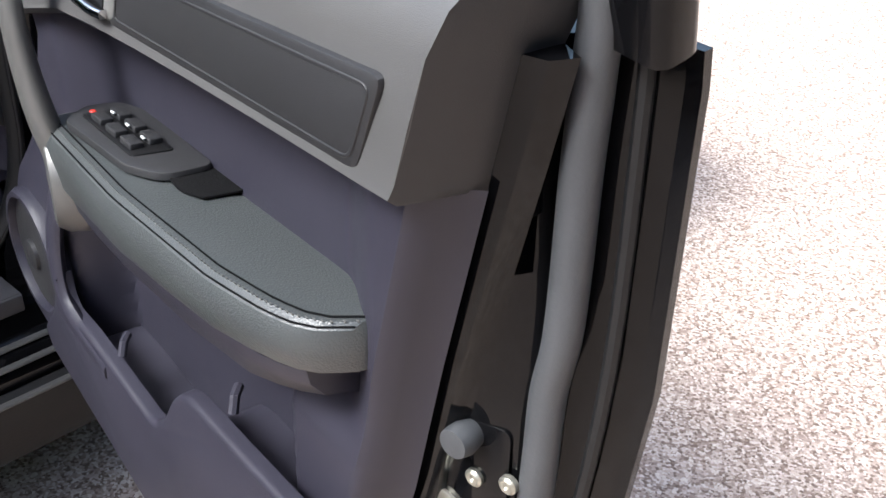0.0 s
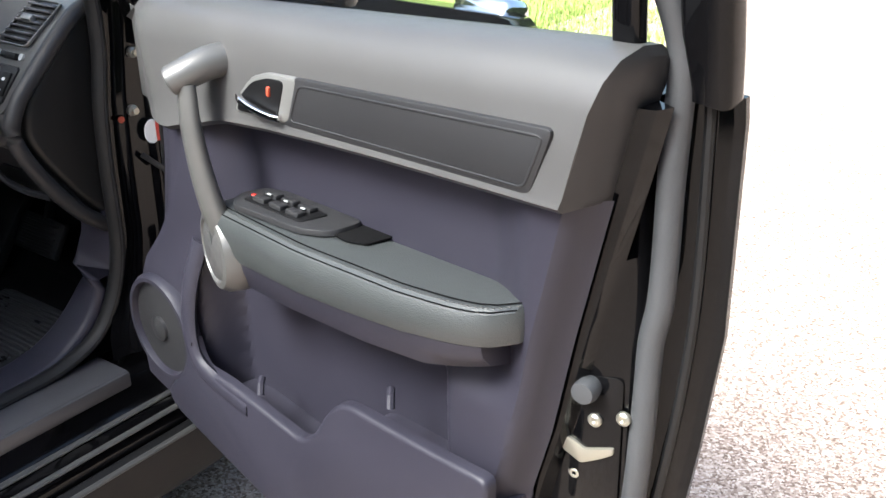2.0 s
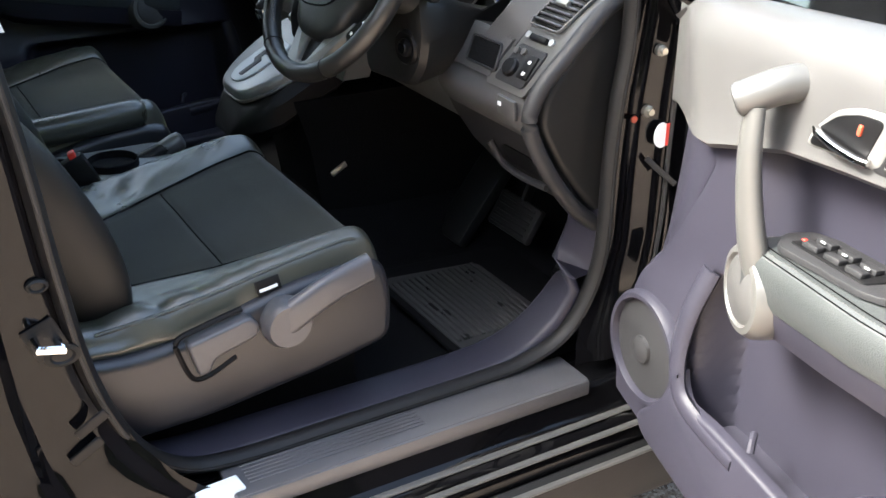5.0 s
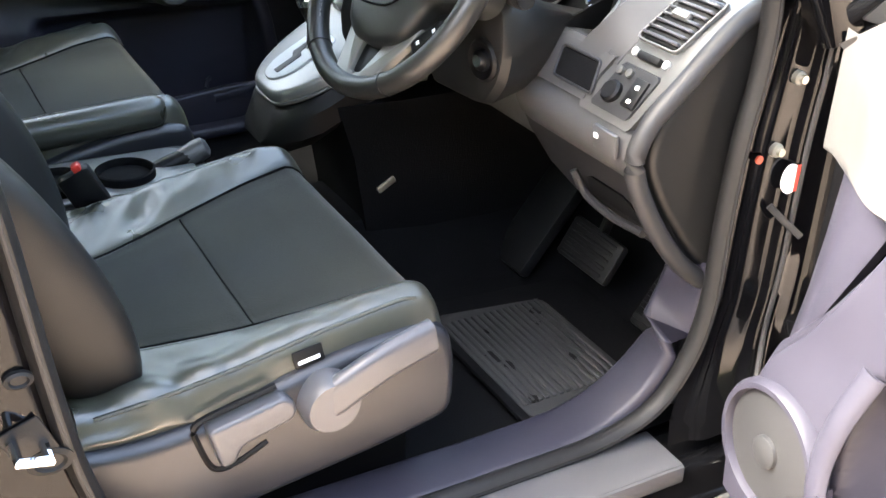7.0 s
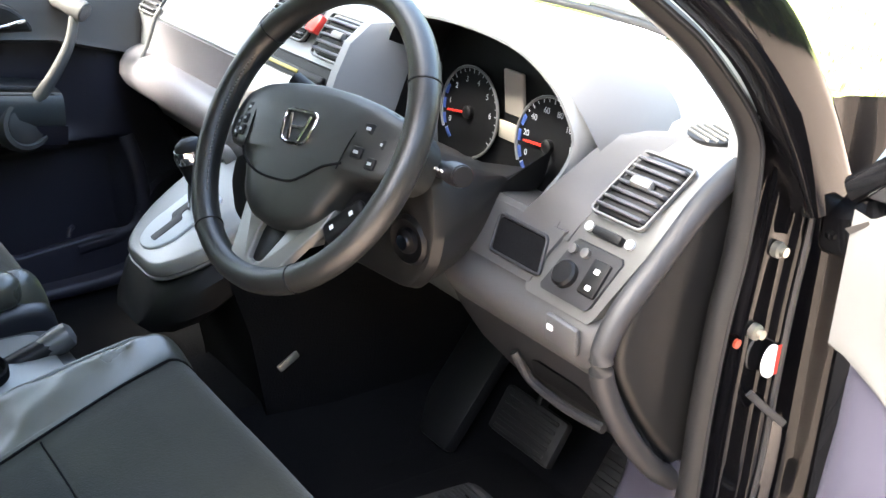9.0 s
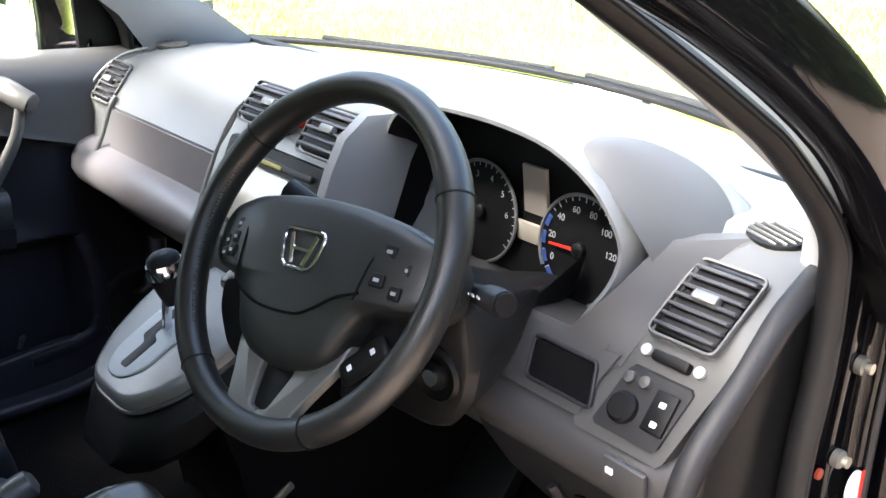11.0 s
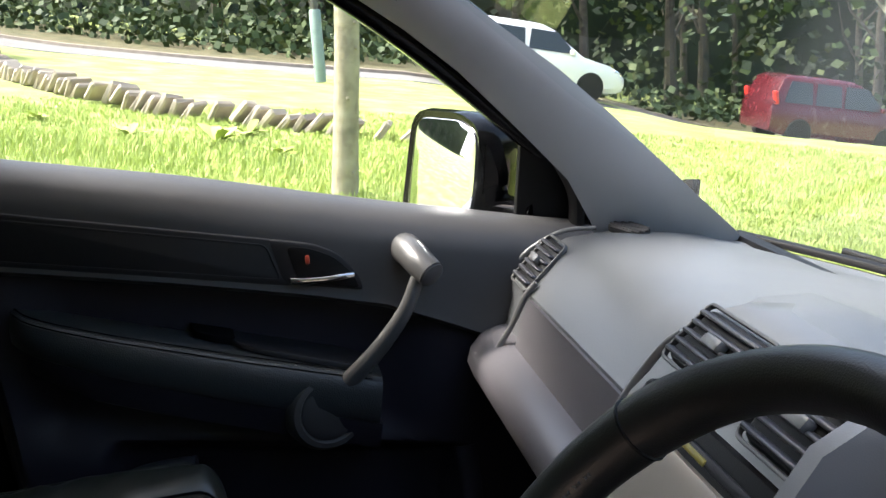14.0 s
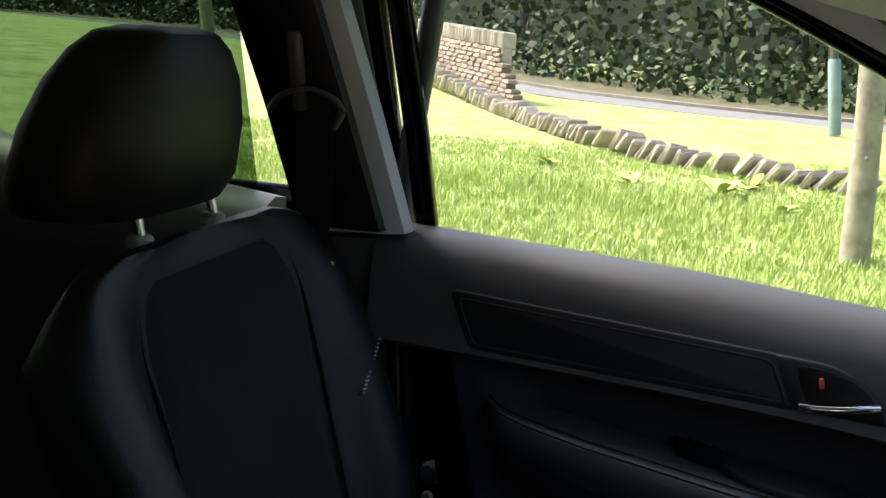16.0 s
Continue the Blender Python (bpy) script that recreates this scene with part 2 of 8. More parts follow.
def prism(bm, outline, depth, m=None, edge=0.0, seg=2):
    """A plate: an outline in x, y pushed along z by depth, front edge rounded by edge."""
    steps = [(0.0, 0.0)]
    c = Vector((sum(p[0] for p in outline) / len(outline), sum(p[1] for p in outline) / len(outline)))
    n = len(outline)
    rings = []
    def inset(d):
        out = []
        for i in range(n):
            a, b, e = Vector(outline[i - 1]), Vector(outline[i]), Vector(outline[(i + 1) % n])
            n1, n2 = (b - a).orthogonal().normalized(), (e - b).orthogonal().normalized()
            v = (n1 + n2)
            v = v.normalized() / max(0.35, v.normalized().dot(n1)) if v.length > 1e-6 else n1
            out.append(b + v * d * turn)
        return out
    area = sum(outline[i - 1][0] * outline[i][1] - outline[i][0] * outline[i - 1][1] for i in range(n))
    turn = 1.0 if area > 0 else -1.0
    rings.append([Vector((p[0], p[1], 0)) for p in outline])
    if edge > 0:
        for k in range(seg + 1):
            a = radians(90 * k / seg)
            ring = inset(edge * (1 - math.cos(a)))
            rings.append([Vector((p.x, p.y, depth - edge + edge * math.sin(a))) for p in ring])
    else:
        rings.append([Vector((p[0], p[1], depth)) for p in outline])
    if m is not None:
        rings = [[m @ p for p in r] for r in rings]
    loft(bm, rings)


def lathe(bm, rows, m=None, n=24):
    """Turns (radius, height) rows about z."""
    rings = []
    for r, h in rows:
        rings.append([Vector((max(r, 1e-5) * math.cos(2 * math.pi * k / n), max(r, 1e-5) * math.sin(2 * math.pi * k / n), h)) for k in range(n)])
    if m is not None:
        rings = [[m @ p for p in ring] for ring in rings]
    loft(bm, rings)


def grid(bm, nu, nv, f):
    """A sheet of nu x nv cells through f(s, t), s and t from 0 to 1."""
    vs = [[bm.verts.new(f(i / nu, j / nv)) for i in range(nu + 1)] for j in range(nv + 1)]
    for j in range(nv):
        for i in range(nu):
            bm.faces.new((vs[j][i], vs[j][i + 1], vs[j + 1][i + 1], vs[j + 1][i]))
    return vs


def lerp_rows(rows, x):
    """The value at x on the line through sorted (x, value) rows."""
    if x <= rows[0][0]:
        return rows[0][1]
    for (a, va), (b, vb) in zip(rows, rows[1:]):
        if x <= b:
            return va + (vb - va) * (x - a) / (b - a)
    return rows[-1][1]


def sm(a, b, x):
    t = max(0.0, min(1.0, (x - a) / (b - a)))
    return t * t * (3 - 2 * t)


def fillet(pts, r=0.02, n=4):
    """Rounds the corners of an outline."""
    out = []
    k = len(pts)
    for i in range(k):
        a, b, c = Vector(pts[i - 1]), Vector(pts[i]), Vector(pts[(i + 1) % k])
        d1, d2 = (a - b), (c - b)
        q = min(r, 0.45 * d1.length, 0.45 * d2.length)
        p1, p2 = b + d1.normalized() * q, b + d2.normalized() * q
        for j in range(n + 1):
            t = j / n
            v = (1 - t) ** 2 * p1 + 2 * t * (1 - t) * b + t * t * p2
            out.append((v.x, v.y))
    return out

# ---- the car: x to its right, y ahead, z up; the ground at z = 0 ----
car = thing("car", "black car with its driver door wide open on gravel", "car")

HINGE_X, HINGE_Y = 0.88, -0.012
OPEN = radians(-8.44)
M_DRV = Matrix(((math.cos(OPEN), math.sin(OPEN), 0, HINGE_X), (math.sin(OPEN), -math.cos(OPEN), 0, HINGE_Y), (0, 0, 1, 0), (0, 0, 0, 1)))
M_PAS = Matrix(((0, 1, 0, -HINGE_X), (-1, 0, 0, HINGE_Y + 0.0), (0, 0, 1, 0), (0, 0, 0, 1)))

def screen_y(x):
    q = x / 0.73
    return 0.17 + 0.24 * (1 - q * q)

# floor pan, rockers, sills
bm = bmesh.new()
rbox(bm, (1.50, 3.2, 0.06), pose(0, -0.9, 0.385), 0.01)
body = part("body_floor", bm, M_PAINT, car, "black-painted floor pan and rocker panels")
bm = bmesh.new()
def floor_h(x, y):
    h = 0.418 + 0.004 * noise.noise((x * 9, y * 9, 0.3))
    h += 0.20 * sm(-0.02, 0.22, y)                          # toe board
    h += 0.13 * (1 - sm(0.09, 0.20, abs(x))) * sm(-0.02, -0.1, y - 0.2)   # tunnel
    h += 0.03 * sm(0.64, 0.72, abs(x))
    return h
grid(bm, 60, 60, lambda s, t: Vector((-0.745 + 1.49 * s, -2.3 + 2.75 * t, floor_h(-0.745 + 1.49 * s, -2.3 + 2.75 * t))))
part("carpet", bm, M_CARPET, car, "black carpet with dust")

for side in (1, -1):
    # rocker: painted section with a ledge, and a matt strip under it
    bm = bmesh.new()
    prof = [(0.70, 0.36), (0.70, 0.425), (0.735, 0.437), (0.80, 0.437), (0.835, 0.425), (0.85, 0.39), (0.885, 0.375), (0.90, 0.35), (0.90, 0.33), (0.88, 0.30), (0.80, 0.28), (0.70, 0.28)]
    loft(bm, [[Vector((side * x, y, z)) for x, z in prof] for y in (-2.2, -1.2, -0.6, -0.1, 0.12)])
    rocker = part("rocker", bm, M_PAINT, car)
    bm = bmesh.new()
    prof = [(0.84, 0.30), (0.905, 0.335), (0.925, 0.325), (0.925, 0.24), (0.90, 0.205), (0.80, 0.20)]
    loft(bm, [[Vector((side * x, y, z)) for x, z in prof] for y in (-2.2, -0.6, 0.15)])
    part("rocker_strip", bm, M_RUBBER, rocker, "dark grey plastic side strip")
    # inner sill cover, plum plastic, rising in front and behind
    bm = bmesh.new()
    path = [(0.706, -1.03, 0.72), (0.704, -1.00, 0.58), (0.700, -0.95, 0.49), (0.698, -0.87, 0.452), (0.698, -0.60, 0.448), (0.698, -0.36, 0.448), (0.700, -0.25, 0.462), (0.704, -0.175, 0.505), (0.708, -0.125, 0.57), (0.711, -0.098, 0.65), (0.712, -0.090, 0.72)]
    sweep(bm, spline([(side * x, y, z) for x, y, z in path], 5), rect_profile(0.090, 0.028, 0.012, 3), up=(0.0, 0.35, 0.9))
    part("sill_cover", bm, M_PURPLE, rocker, "plum-grey plastic sill cover")
    # ribbed scuff plate
    bm = bmesh.new()
    rbox(bm, (0.088, 0.64, 0.012), pose(side * 0.796, -0.49, 0.446), 0.004)
    rbox(bm, (0.010, 0.64, 0.030), pose(side * 0.839, -0.49, 0.435), 0.004)
    part("scuff_plate", bm, M_LEVER, rocker, "ribbed grey scuff plate")
    for k in range(6):
        bm = bmesh.new()
        rbox(bm, (0.003, 0.30, 0.002), pose(side * (0.772 + 0.0085 * k), -0.63, 0.4527), 0.0008, 1)
        part("scuff_rib", bm, M_LEVER, rocker)
    for x, z in ((0.868, 0.385), (0.893, 0.368), (0.921, 0.327)):
        bm = bmesh.new()
        sweep(bm, [(side * x, y, z) for y in (-2.2, -1.2, -0.1, 0.14)], disc_profile(0.007, 8, 0.004))
        part("rocker_ridge", bm, M_GREY, rocker, "grey ridge along the rocker")

# roof, pillars
def pillar(name, pts, w, d, material, label, up=(0, 1, 0), parent=car, r=0.02):
    bm = bmesh.new()
    sweep(bm, spline(pts, 6), rect_profile(w, d, r, 4), up=up)
    return part(name, bm, material, parent, label)

bm = bmesh.new()
def roof_f(z0, inner):
    def f(s, t):
        x, y = -0.62 + 1.24 * s, -2.4 + 1.95 * t
        return Vector((x, y, z0 + 0.05 * (1 - (x / 0.62) ** 2) - 0.10 * sm(-0.9, -0.45, y) ** 2 - 0.03 * sm(-1.6, -2.4, y)))
    return f
grid(bm, 16, 20, roof_f(1.535, True))
part("headliner", bm, M_LINER, car, "light grey roof lining")
bm = bmesh.new()
grid(bm, 16, 20, roof_f(1.60, False))
part("roof", bm, M_PAINT, car, "black roof panel")

for side in (1, -1):
    mir = lambda p: (side * p[0], p[1], p[2])
    # lining of the windscreen pillar, light grey
    bm = bmesh.new()
    rings = []
    if side < 0:
        rows = [(0.725, -0.065, 1.085, 0.705, 0.165, 1.085), (0.715, -0.073, 1.10, 0.70, 0.150, 1.10), (0.70, -0.12, 1.165, 0.66, 0.063, 1.157), (0.70, -0.189, 1.224, 0.66, 0.0, 1.205), (0.70, -0.291, 1.307, 0.66, -0.077, 1.263), (0.70, -0.37, 1.358, 0.66, -0.158, 1.32), (0.69, -0.45, 1.401, 0.655, -0.311, 1.411), (0.68, -0.56, 1.45, 0.645, -0.42, 1.46), (0.66, -0.68, 1.50, 0.63, -0.54, 1.51)]
        for xo, yo, zo, xi, yi, zi in rows:
            a, b = Vector((xo, yo, zo)), Vector((xi, yi, zi))
            mid = (a + b) / 2 + Vector((-0.012, 0, 0.0))
            back = (a + b) / 2 + Vector((0.05, 0.02, 0.01))
            q1, q3 = a.lerp(mid, 0.5) + Vector((-0.006, 0, 0)), mid.lerp(b, 0.5) + Vector((-0.006, 0, 0))
            rings.append([Vector(mir(p)) for p in (a, q1, mid, q3, b, back)])
    else:
        for x, y, z in ((0.712, -0.045, 1.06), (0.720, -0.058, 1.095), (0.724, -0.066, 1.149), (0.717, -0.092, 1.181), (0.699, -0.146, 1.229), (0.681, -0.197, 1.272), (0.654, -0.292, 1.341), (0.640, -0.335, 1.375), (0.623, -0.407, 1.417), (0.600, -0.50, 1.47), (0.58, -0.60, 1.515)):
            b = Vector((x, y, z))
            rings.append([b, b + Vector((0.010, -0.005, -0.001)), b + Vector((0.024, -0.009, -0.002)), b + Vector((0.038, -0.008, 0.0)), b + Vector((0.040, 0.02, 0.02)), b + Vector((0.01, 0.014, 0.014))])
    loft(bm, rings)
    part("windscreen_pillar_lining", bm, M_LINER, car, "light grey pillar lining")
    # painted pillar outside it
    pillar("windscreen_pillar", [mir(p) for p in ((0.795, 0.02, 1.06), (0.795, -0.05, 1.165), (0.79, -0.145, 1.27), (0.765, -0.30, 1.378), (0.72, -0.48, 1.465), (0.66, -0.70, 1.52))], 0.075, 0.05, M_PAINT, "black painted pillar", up=(1, 0, 0))
    # side rail
    pillar("roof_rail", [mir(p) for p in ((0.67, -0.68, 1.515), (0.64, -1.1, 1.55), (0.62, -2.3, 1.53))], 0.06, 0.06, M_PAINT, "black roof edge", up=(1, 0, 0))

# windscreen
bm = bmesh.new()
def screen_f(s, t):
    x = (2 * s - 1)
    lo = Vector((0.73 * x, 0.17 + 0.24 * (1 - x * x), 1.085 + 0.0 * x))
    hi = Vector((0.57 * x, -0.52 + 0.08 * (1 - x * x), 1.535))
    return lo.lerp(hi, t)
grid(bm, 16, 8, screen_f)
wscreen = part("windscreen", bm, M_GLASS, car, "clear windscreen")
wscreen.visible_shadow = False
bm = bmesh.new()
sweep(bm, [screen_f(k / 16, 0.0) + Vector((0, -0.004, 0.004)) for k in range(17)], rect_profile(0.02, 0.012, 0.004, 2))
part("screen_seal", bm, M_RUBBER, wscreen, "black lower screen seal")

# door opening on the driver side: hinge pillar, centre pillar, seal
SEAL = [(0.650, -0.510, 1.470), (0.675, -0.416, 1.418), (0.706, -0.301, 1.342), (0.733, -0.206, 1.273), (0.749, -0.157, 1.230), (0.766, -0.092, 1.150), (0.768, -0.078, 1.090), (0.768, -0.080, 1.00), (0.768, -0.093, 0.915), (0.768, -0.100, 0.80), (0.768, -0.103, 0.66), (0.765, -0.125, 0.57), (0.760, -0.17, 0.50), (0.756, -0.25, 0.466), (0.754, -0.36, 0.458),
        (0.754, -0.60, 0.457), (0.754, -0.78, 0.458), (0.757, -0.87, 0.482), (0.764, -0.935, 0.56), (0.770, -0.975, 0.68), (0.774, -0.995, 0.83), (0.774, -1.010, 1.00), (0.755, -1.03, 1.16), (0.72, -1.06, 1.32), (0.68, -1.08, 1.46)]
for side in (1, -1):
    bm = bmesh.new()
    pts = spline([(side * x, y, z) for x, y, z in SEAL], 5)
    sweep(bm, pts, disc_profile(0.012, 10, 0.016), up=(1, 0, 0))
    sl = part("opening_seal", bm, M_RUBBER, car, "soft black door opening seal")
    bm = bmesh.new()
    sweep(bm, [p + Vector((side * 0.010, 0, 0)) for p in pts], disc_profile(0.006, 8), up=(1, 0, 0))
    part("seal_bead", bm, M_DARKGREY, sl)
    # hinge pillar
    bm = bmesh.new()
    ys = lambda z: lerp_rows(((0.44, -0.18), (0.50, -0.165), (0.57, -0.118), (0.66, -0.095), (0.8, -0.092), (0.915, -0.085), (1.0, -0.072), (1.10, -0.058), (1.2, -0.12)), z)
    def hp(s, t):
        z = 0.46 + 0.70 * t
        y = ys(z) + (0.13 - ys(z)) * s
        x = 0.762 + 0.012 * sm(0.1, 0.2, s) + 0.010 * sm(0.36, 0.42, s) - 0.012 * sm(0.52, 0.56, s) + 0.03 * sm(0.70, 0.95, s) + 0.05 * sm(0.6, 0.42, z)
        return Vector((side * x, y, z))
    grid(bm, 40, 40, hp)
    hpil = part("hinge_pillar", bm, M_PAINT, car, "glossy black hinge pillar")
    if side > 0:
        bm = bmesh.new()
        sweep(bm, spline([hp(0.46, t) + Vector((0.003, 0, 0)) for t in (0.05, 0.2, 0.35, 0.5, 0.65, 0.8, 0.95)], 4), disc_profile(0.0045, 6), up=(1, 0, 0))
        part("sealant_bead", bm, M_DARKGREY, hpil, "grey sealant bead")
        for y, z in ((-0.020, 0.995), (-0.037, 0.895)):
            bm = bmesh.new()
            lathe(bm, [(0.010, -0.004), (0.010, 0.004), (0.006, 0.006), (0.006, 0.012), (0.001, 0.012)], pose(0.779, y, z, 0, 90, 0), 10)
            part("hinge_bolt", bm, M_STEEL, hpil, "steel hinge bolt")
        bm = bmesh.new()
        lathe(bm, [(0.019, -0.002), (0.019, 0.0015), (0.001, 0.0016)], pose(0.7855, -0.006, 0.849, 0, 90, 0) @ Matrix.Diagonal((1.15, 0.85, 1, 1)), 24)
        stk = part("service_sticker", bm, M_WHITE, hpil, "round white sticker")
        bm = bmesh.new()
        rbox(bm, (0.0012, 0.010, 0.040), pose(0.7873, 0.006, 0.849, 0, 0, 0), 0.0004, 1)
        part("sticker_band", bm, M_RED, stk)
        bm = bmesh.new()
        lathe(bm, [(0.006, -0.002), (0.006, 0.0015), (0.001, 0.0016)], pose(0.7725, -0.058, 0.882, 0, 90, 0), 20)
        part("red_plug", bm, M_ORANGE, hpil, "red sticker edge")
        bm = bmesh.new()
        sweep(bm, [Vector((0.782, -0.033, 0.812)), Vector((0.792, -0.010, 0.788)), Vector((0.802, 0.018, 0.762))], rect_profile(0.005, 0.010, 0.002, 2))
        part("check_strap", bm, M_DARKGREY, hpil, "steel door check strap")
        for z in (0.60, 1.02):
            bm = bmesh.new()
            rbox(bm, (0.07, 0.05, 0.06), pose(0.83, 0.045, z), 0.012, 3)
            part("door_hinge", bm, M_PAINT, hpil, "black door hinge")
    # centre pillar, outside face
    bm = bmesh.new()
    yb = lambda z: lerp_rows(((0.44, -0.80), (0.47, -0.86), (0.56, -0.93), (0.68, -0.972), (0.83, -0.99), (1.0, -1.005), (1.16, -1.03), (1.32, -1.06), (1.48, -1.08)), z)
    def bp(s, t):
        z = 0.38 + 1.12 * t
        y = yb(z) + (-1.16 - yb(z)) * s
        x = 0.772 + 0.012 * sm(0.02, 0.2, s) + 0.02 * sm(0.5, 0.6, s) + 0.02 * sm(0.8, 1.0, s) - 0.34 * max(0.0, z - 1.10) + 0.03 * sm(0.62, 0.45, z)
        return Vector((side * x, y, z))
    grid(bm, 24, 40, bp)
    bpil = part("centre_pillar", bm, M_PAINT, car, "black painted centre pillar")
    if side > 0:
        bm = bmesh.new()
        sweep(bm, [Vector((0.785, -1.008, 0.752)), Vector((0.822, -1.008, 0.754)), Vector((0.826, -1.036, 0.764)), Vector((0.785, -1.038, 0.764))], disc_profile(0.006, 8), up=(0, 0, 1))
        stq = part("striker", bm, M_CHROME, bpil, "bright steel striker loop")
        bm = bmesh.new()
        rbox(bm, (0.004, 0.045, 0.050), pose(0.787, -1.022, 0.756, 20, 0, 0), 0.003)
        part("striker_plate", bm, M_RUBBER, stq)
        for y, z, r in ((-1.005, 0.728, 0.020), (-1.02, 0.833, 0.012)):
            bm = bmesh.new()
            lathe(bm, [(r, -0.004), (r, 0.002), (r * 0.7, 0.004), (r * 0.55, 0.001), (0.001, 0.001)], pose(0.788, y, z, 0, 90, 0) @ Matrix.Diagonal((0.8, 1.2, 1, 1)), 18)
            part("pillar_plug", bm, M_RUBBER, bpil, "rubber plug")
        for z in (0.58, 0.62):
            bm = bmesh.new()
            rbox(bm, (0.006, 0.05, 0.016), pose(0.80, -0.985 - 0.3 * (0.62 - z), z, 30, 0, 0), 0.004)
            part("drain_slot", bm, M_RUBBER, bpil)
        bm = bmesh.new()
        rbox(bm, (0.036, 0.070, 0.018), pose(0.811, -0.826, 0.4475, 0, 0, 4), 0.002, 1)
        part("sill_label", bm, mat("pale_reflective_foil", (0.78, 0.84, 0.88), 0.3), rocker, "pale reflective label")
    # inner lining of the centre pillar
    bm = bmesh.new()
    rings = []
    for z, ya, yz in ((0.46, -0.93, -1.20), (0.7, -1.0, -1.23), (0.95, -1.03, -1.24), (1.135, -1.035, -1.22), (1.145, -1.000, -1.150), (1.30, -1.035, -1.180), (1.47, -1.078, -1.220), (1.53, -1.095, -1.235)):
        lean = 0.32 * max(0.0, z - 1.12)
        rings.append([Vector((side * (x - lean), y, z)) for x, y in ((0.765, ya), (0.738, ya - 0.004), (0.722, ya - 0.025), (0.712, (ya + yz) / 2), (0.722, yz + 0.025), (0.738, yz), (0.765, yz))])
    loft(bm, rings[:4])
    lin = part("pillar_lining", bm, M_DARKGREY, car, "dark lower pillar lining")
    bm = bmesh.new()
    loft(bm, rings[4:])
    upl = part("upper_pillar_lining", bm, M_LINER, car, "light grey upper pillar lining")
    # added black sheet: shade on the inner face of the light lining
    bm = bmesh.new()
    shade_rows = []
    for z, ya, yz in ((1.15, -1.024, -1.140), (1.30, -1.058, -1.170), (1.47, -1.100, -1.212), (1.52, -1.115, -1.226)):
        lean = 0.32 * (z - 1.12)
        shade_rows.append([Vector((side * (x - lean), y, z)) for x, y in ((0.725, ya), (0.708, ya - 0.003), (0.703, ya - 0.012), (0.703, yz + 0.012), (0.708, yz + 0.003), (0.725, yz))])
    loft(bm, shade_rows)
    part("lining_shade_sheet", bm, M_BLACKPL, upl, "black sheet for the shade on the pillar lining")
    # belt loop, belt and adjuster
    bm = bmesh.new()
    rbox(bm, (0.014, 0.020, 0.10), pose(side * 0.632, -1.118, 1.345, 0, -18 * side, 0), 0.006)
    adj = part("belt_adjuster", bm, M_GRIP, car, "grey belt height adjuster")
    bm = bmesh.new()
    sweep(bm, spline([(side * 0.645, -1.158, 1.295), (side * 0.638, -1.140, 1.315), (side * 0.633, -1.105, 1.326), (side * 0.633, -1.075, 1.318), (side * 0.637, -1.062, 1.303), (side * 0.642, -1.073, 1.280)], 5), rect_profile(0.010, 0.007, 0.003, 2))
    part("belt_loop", bm, M_GRIP, adj, "pale belt guide loop")
    bm = bmesh.new()
    sweep(bm, spline([(side * 0.640, -1.105, 1.318), (side * 0.668, -1.105, 1.20), (side * 0.69, -1.125, 1.0), (side * 0.70, -1.12, 0.6)], 4), rect_profile(0.048, 0.003), up=(side, 0, 0))
    blt = part("seat_belt", bm, M_RUBBER, car, "black seat belt webbing")
    bm = bmesh.new()
    rbox(bm, (0.010, 0.045, 0.055), pose(side * 0.682, -1.10, 1.085), 0.006)
    part("belt_tongue", bm, M_CHROME, blt, "chrome belt tongue")

# ---- outer body ----
def side_panel(name, side, rows, ys, material, label):
    """A skin whose (x, z) profile rows run along ys."""
    bm = bmesh.new()
    rings = []
    for y, k, *drop in ys:
        d = drop[0] if drop else 0.0
        rings.append([Vector((side * x * k, y, z - d * sm(0.7, 0.9, z))) for x, z in rows])
    loft(bm, rings, closed=False, caps=False)
    ob = part(name, bm, material, car, label)
    md = ob.modifiers.new("thickness", "SOLIDIFY")
    md.thickness = 0.012
    return ob

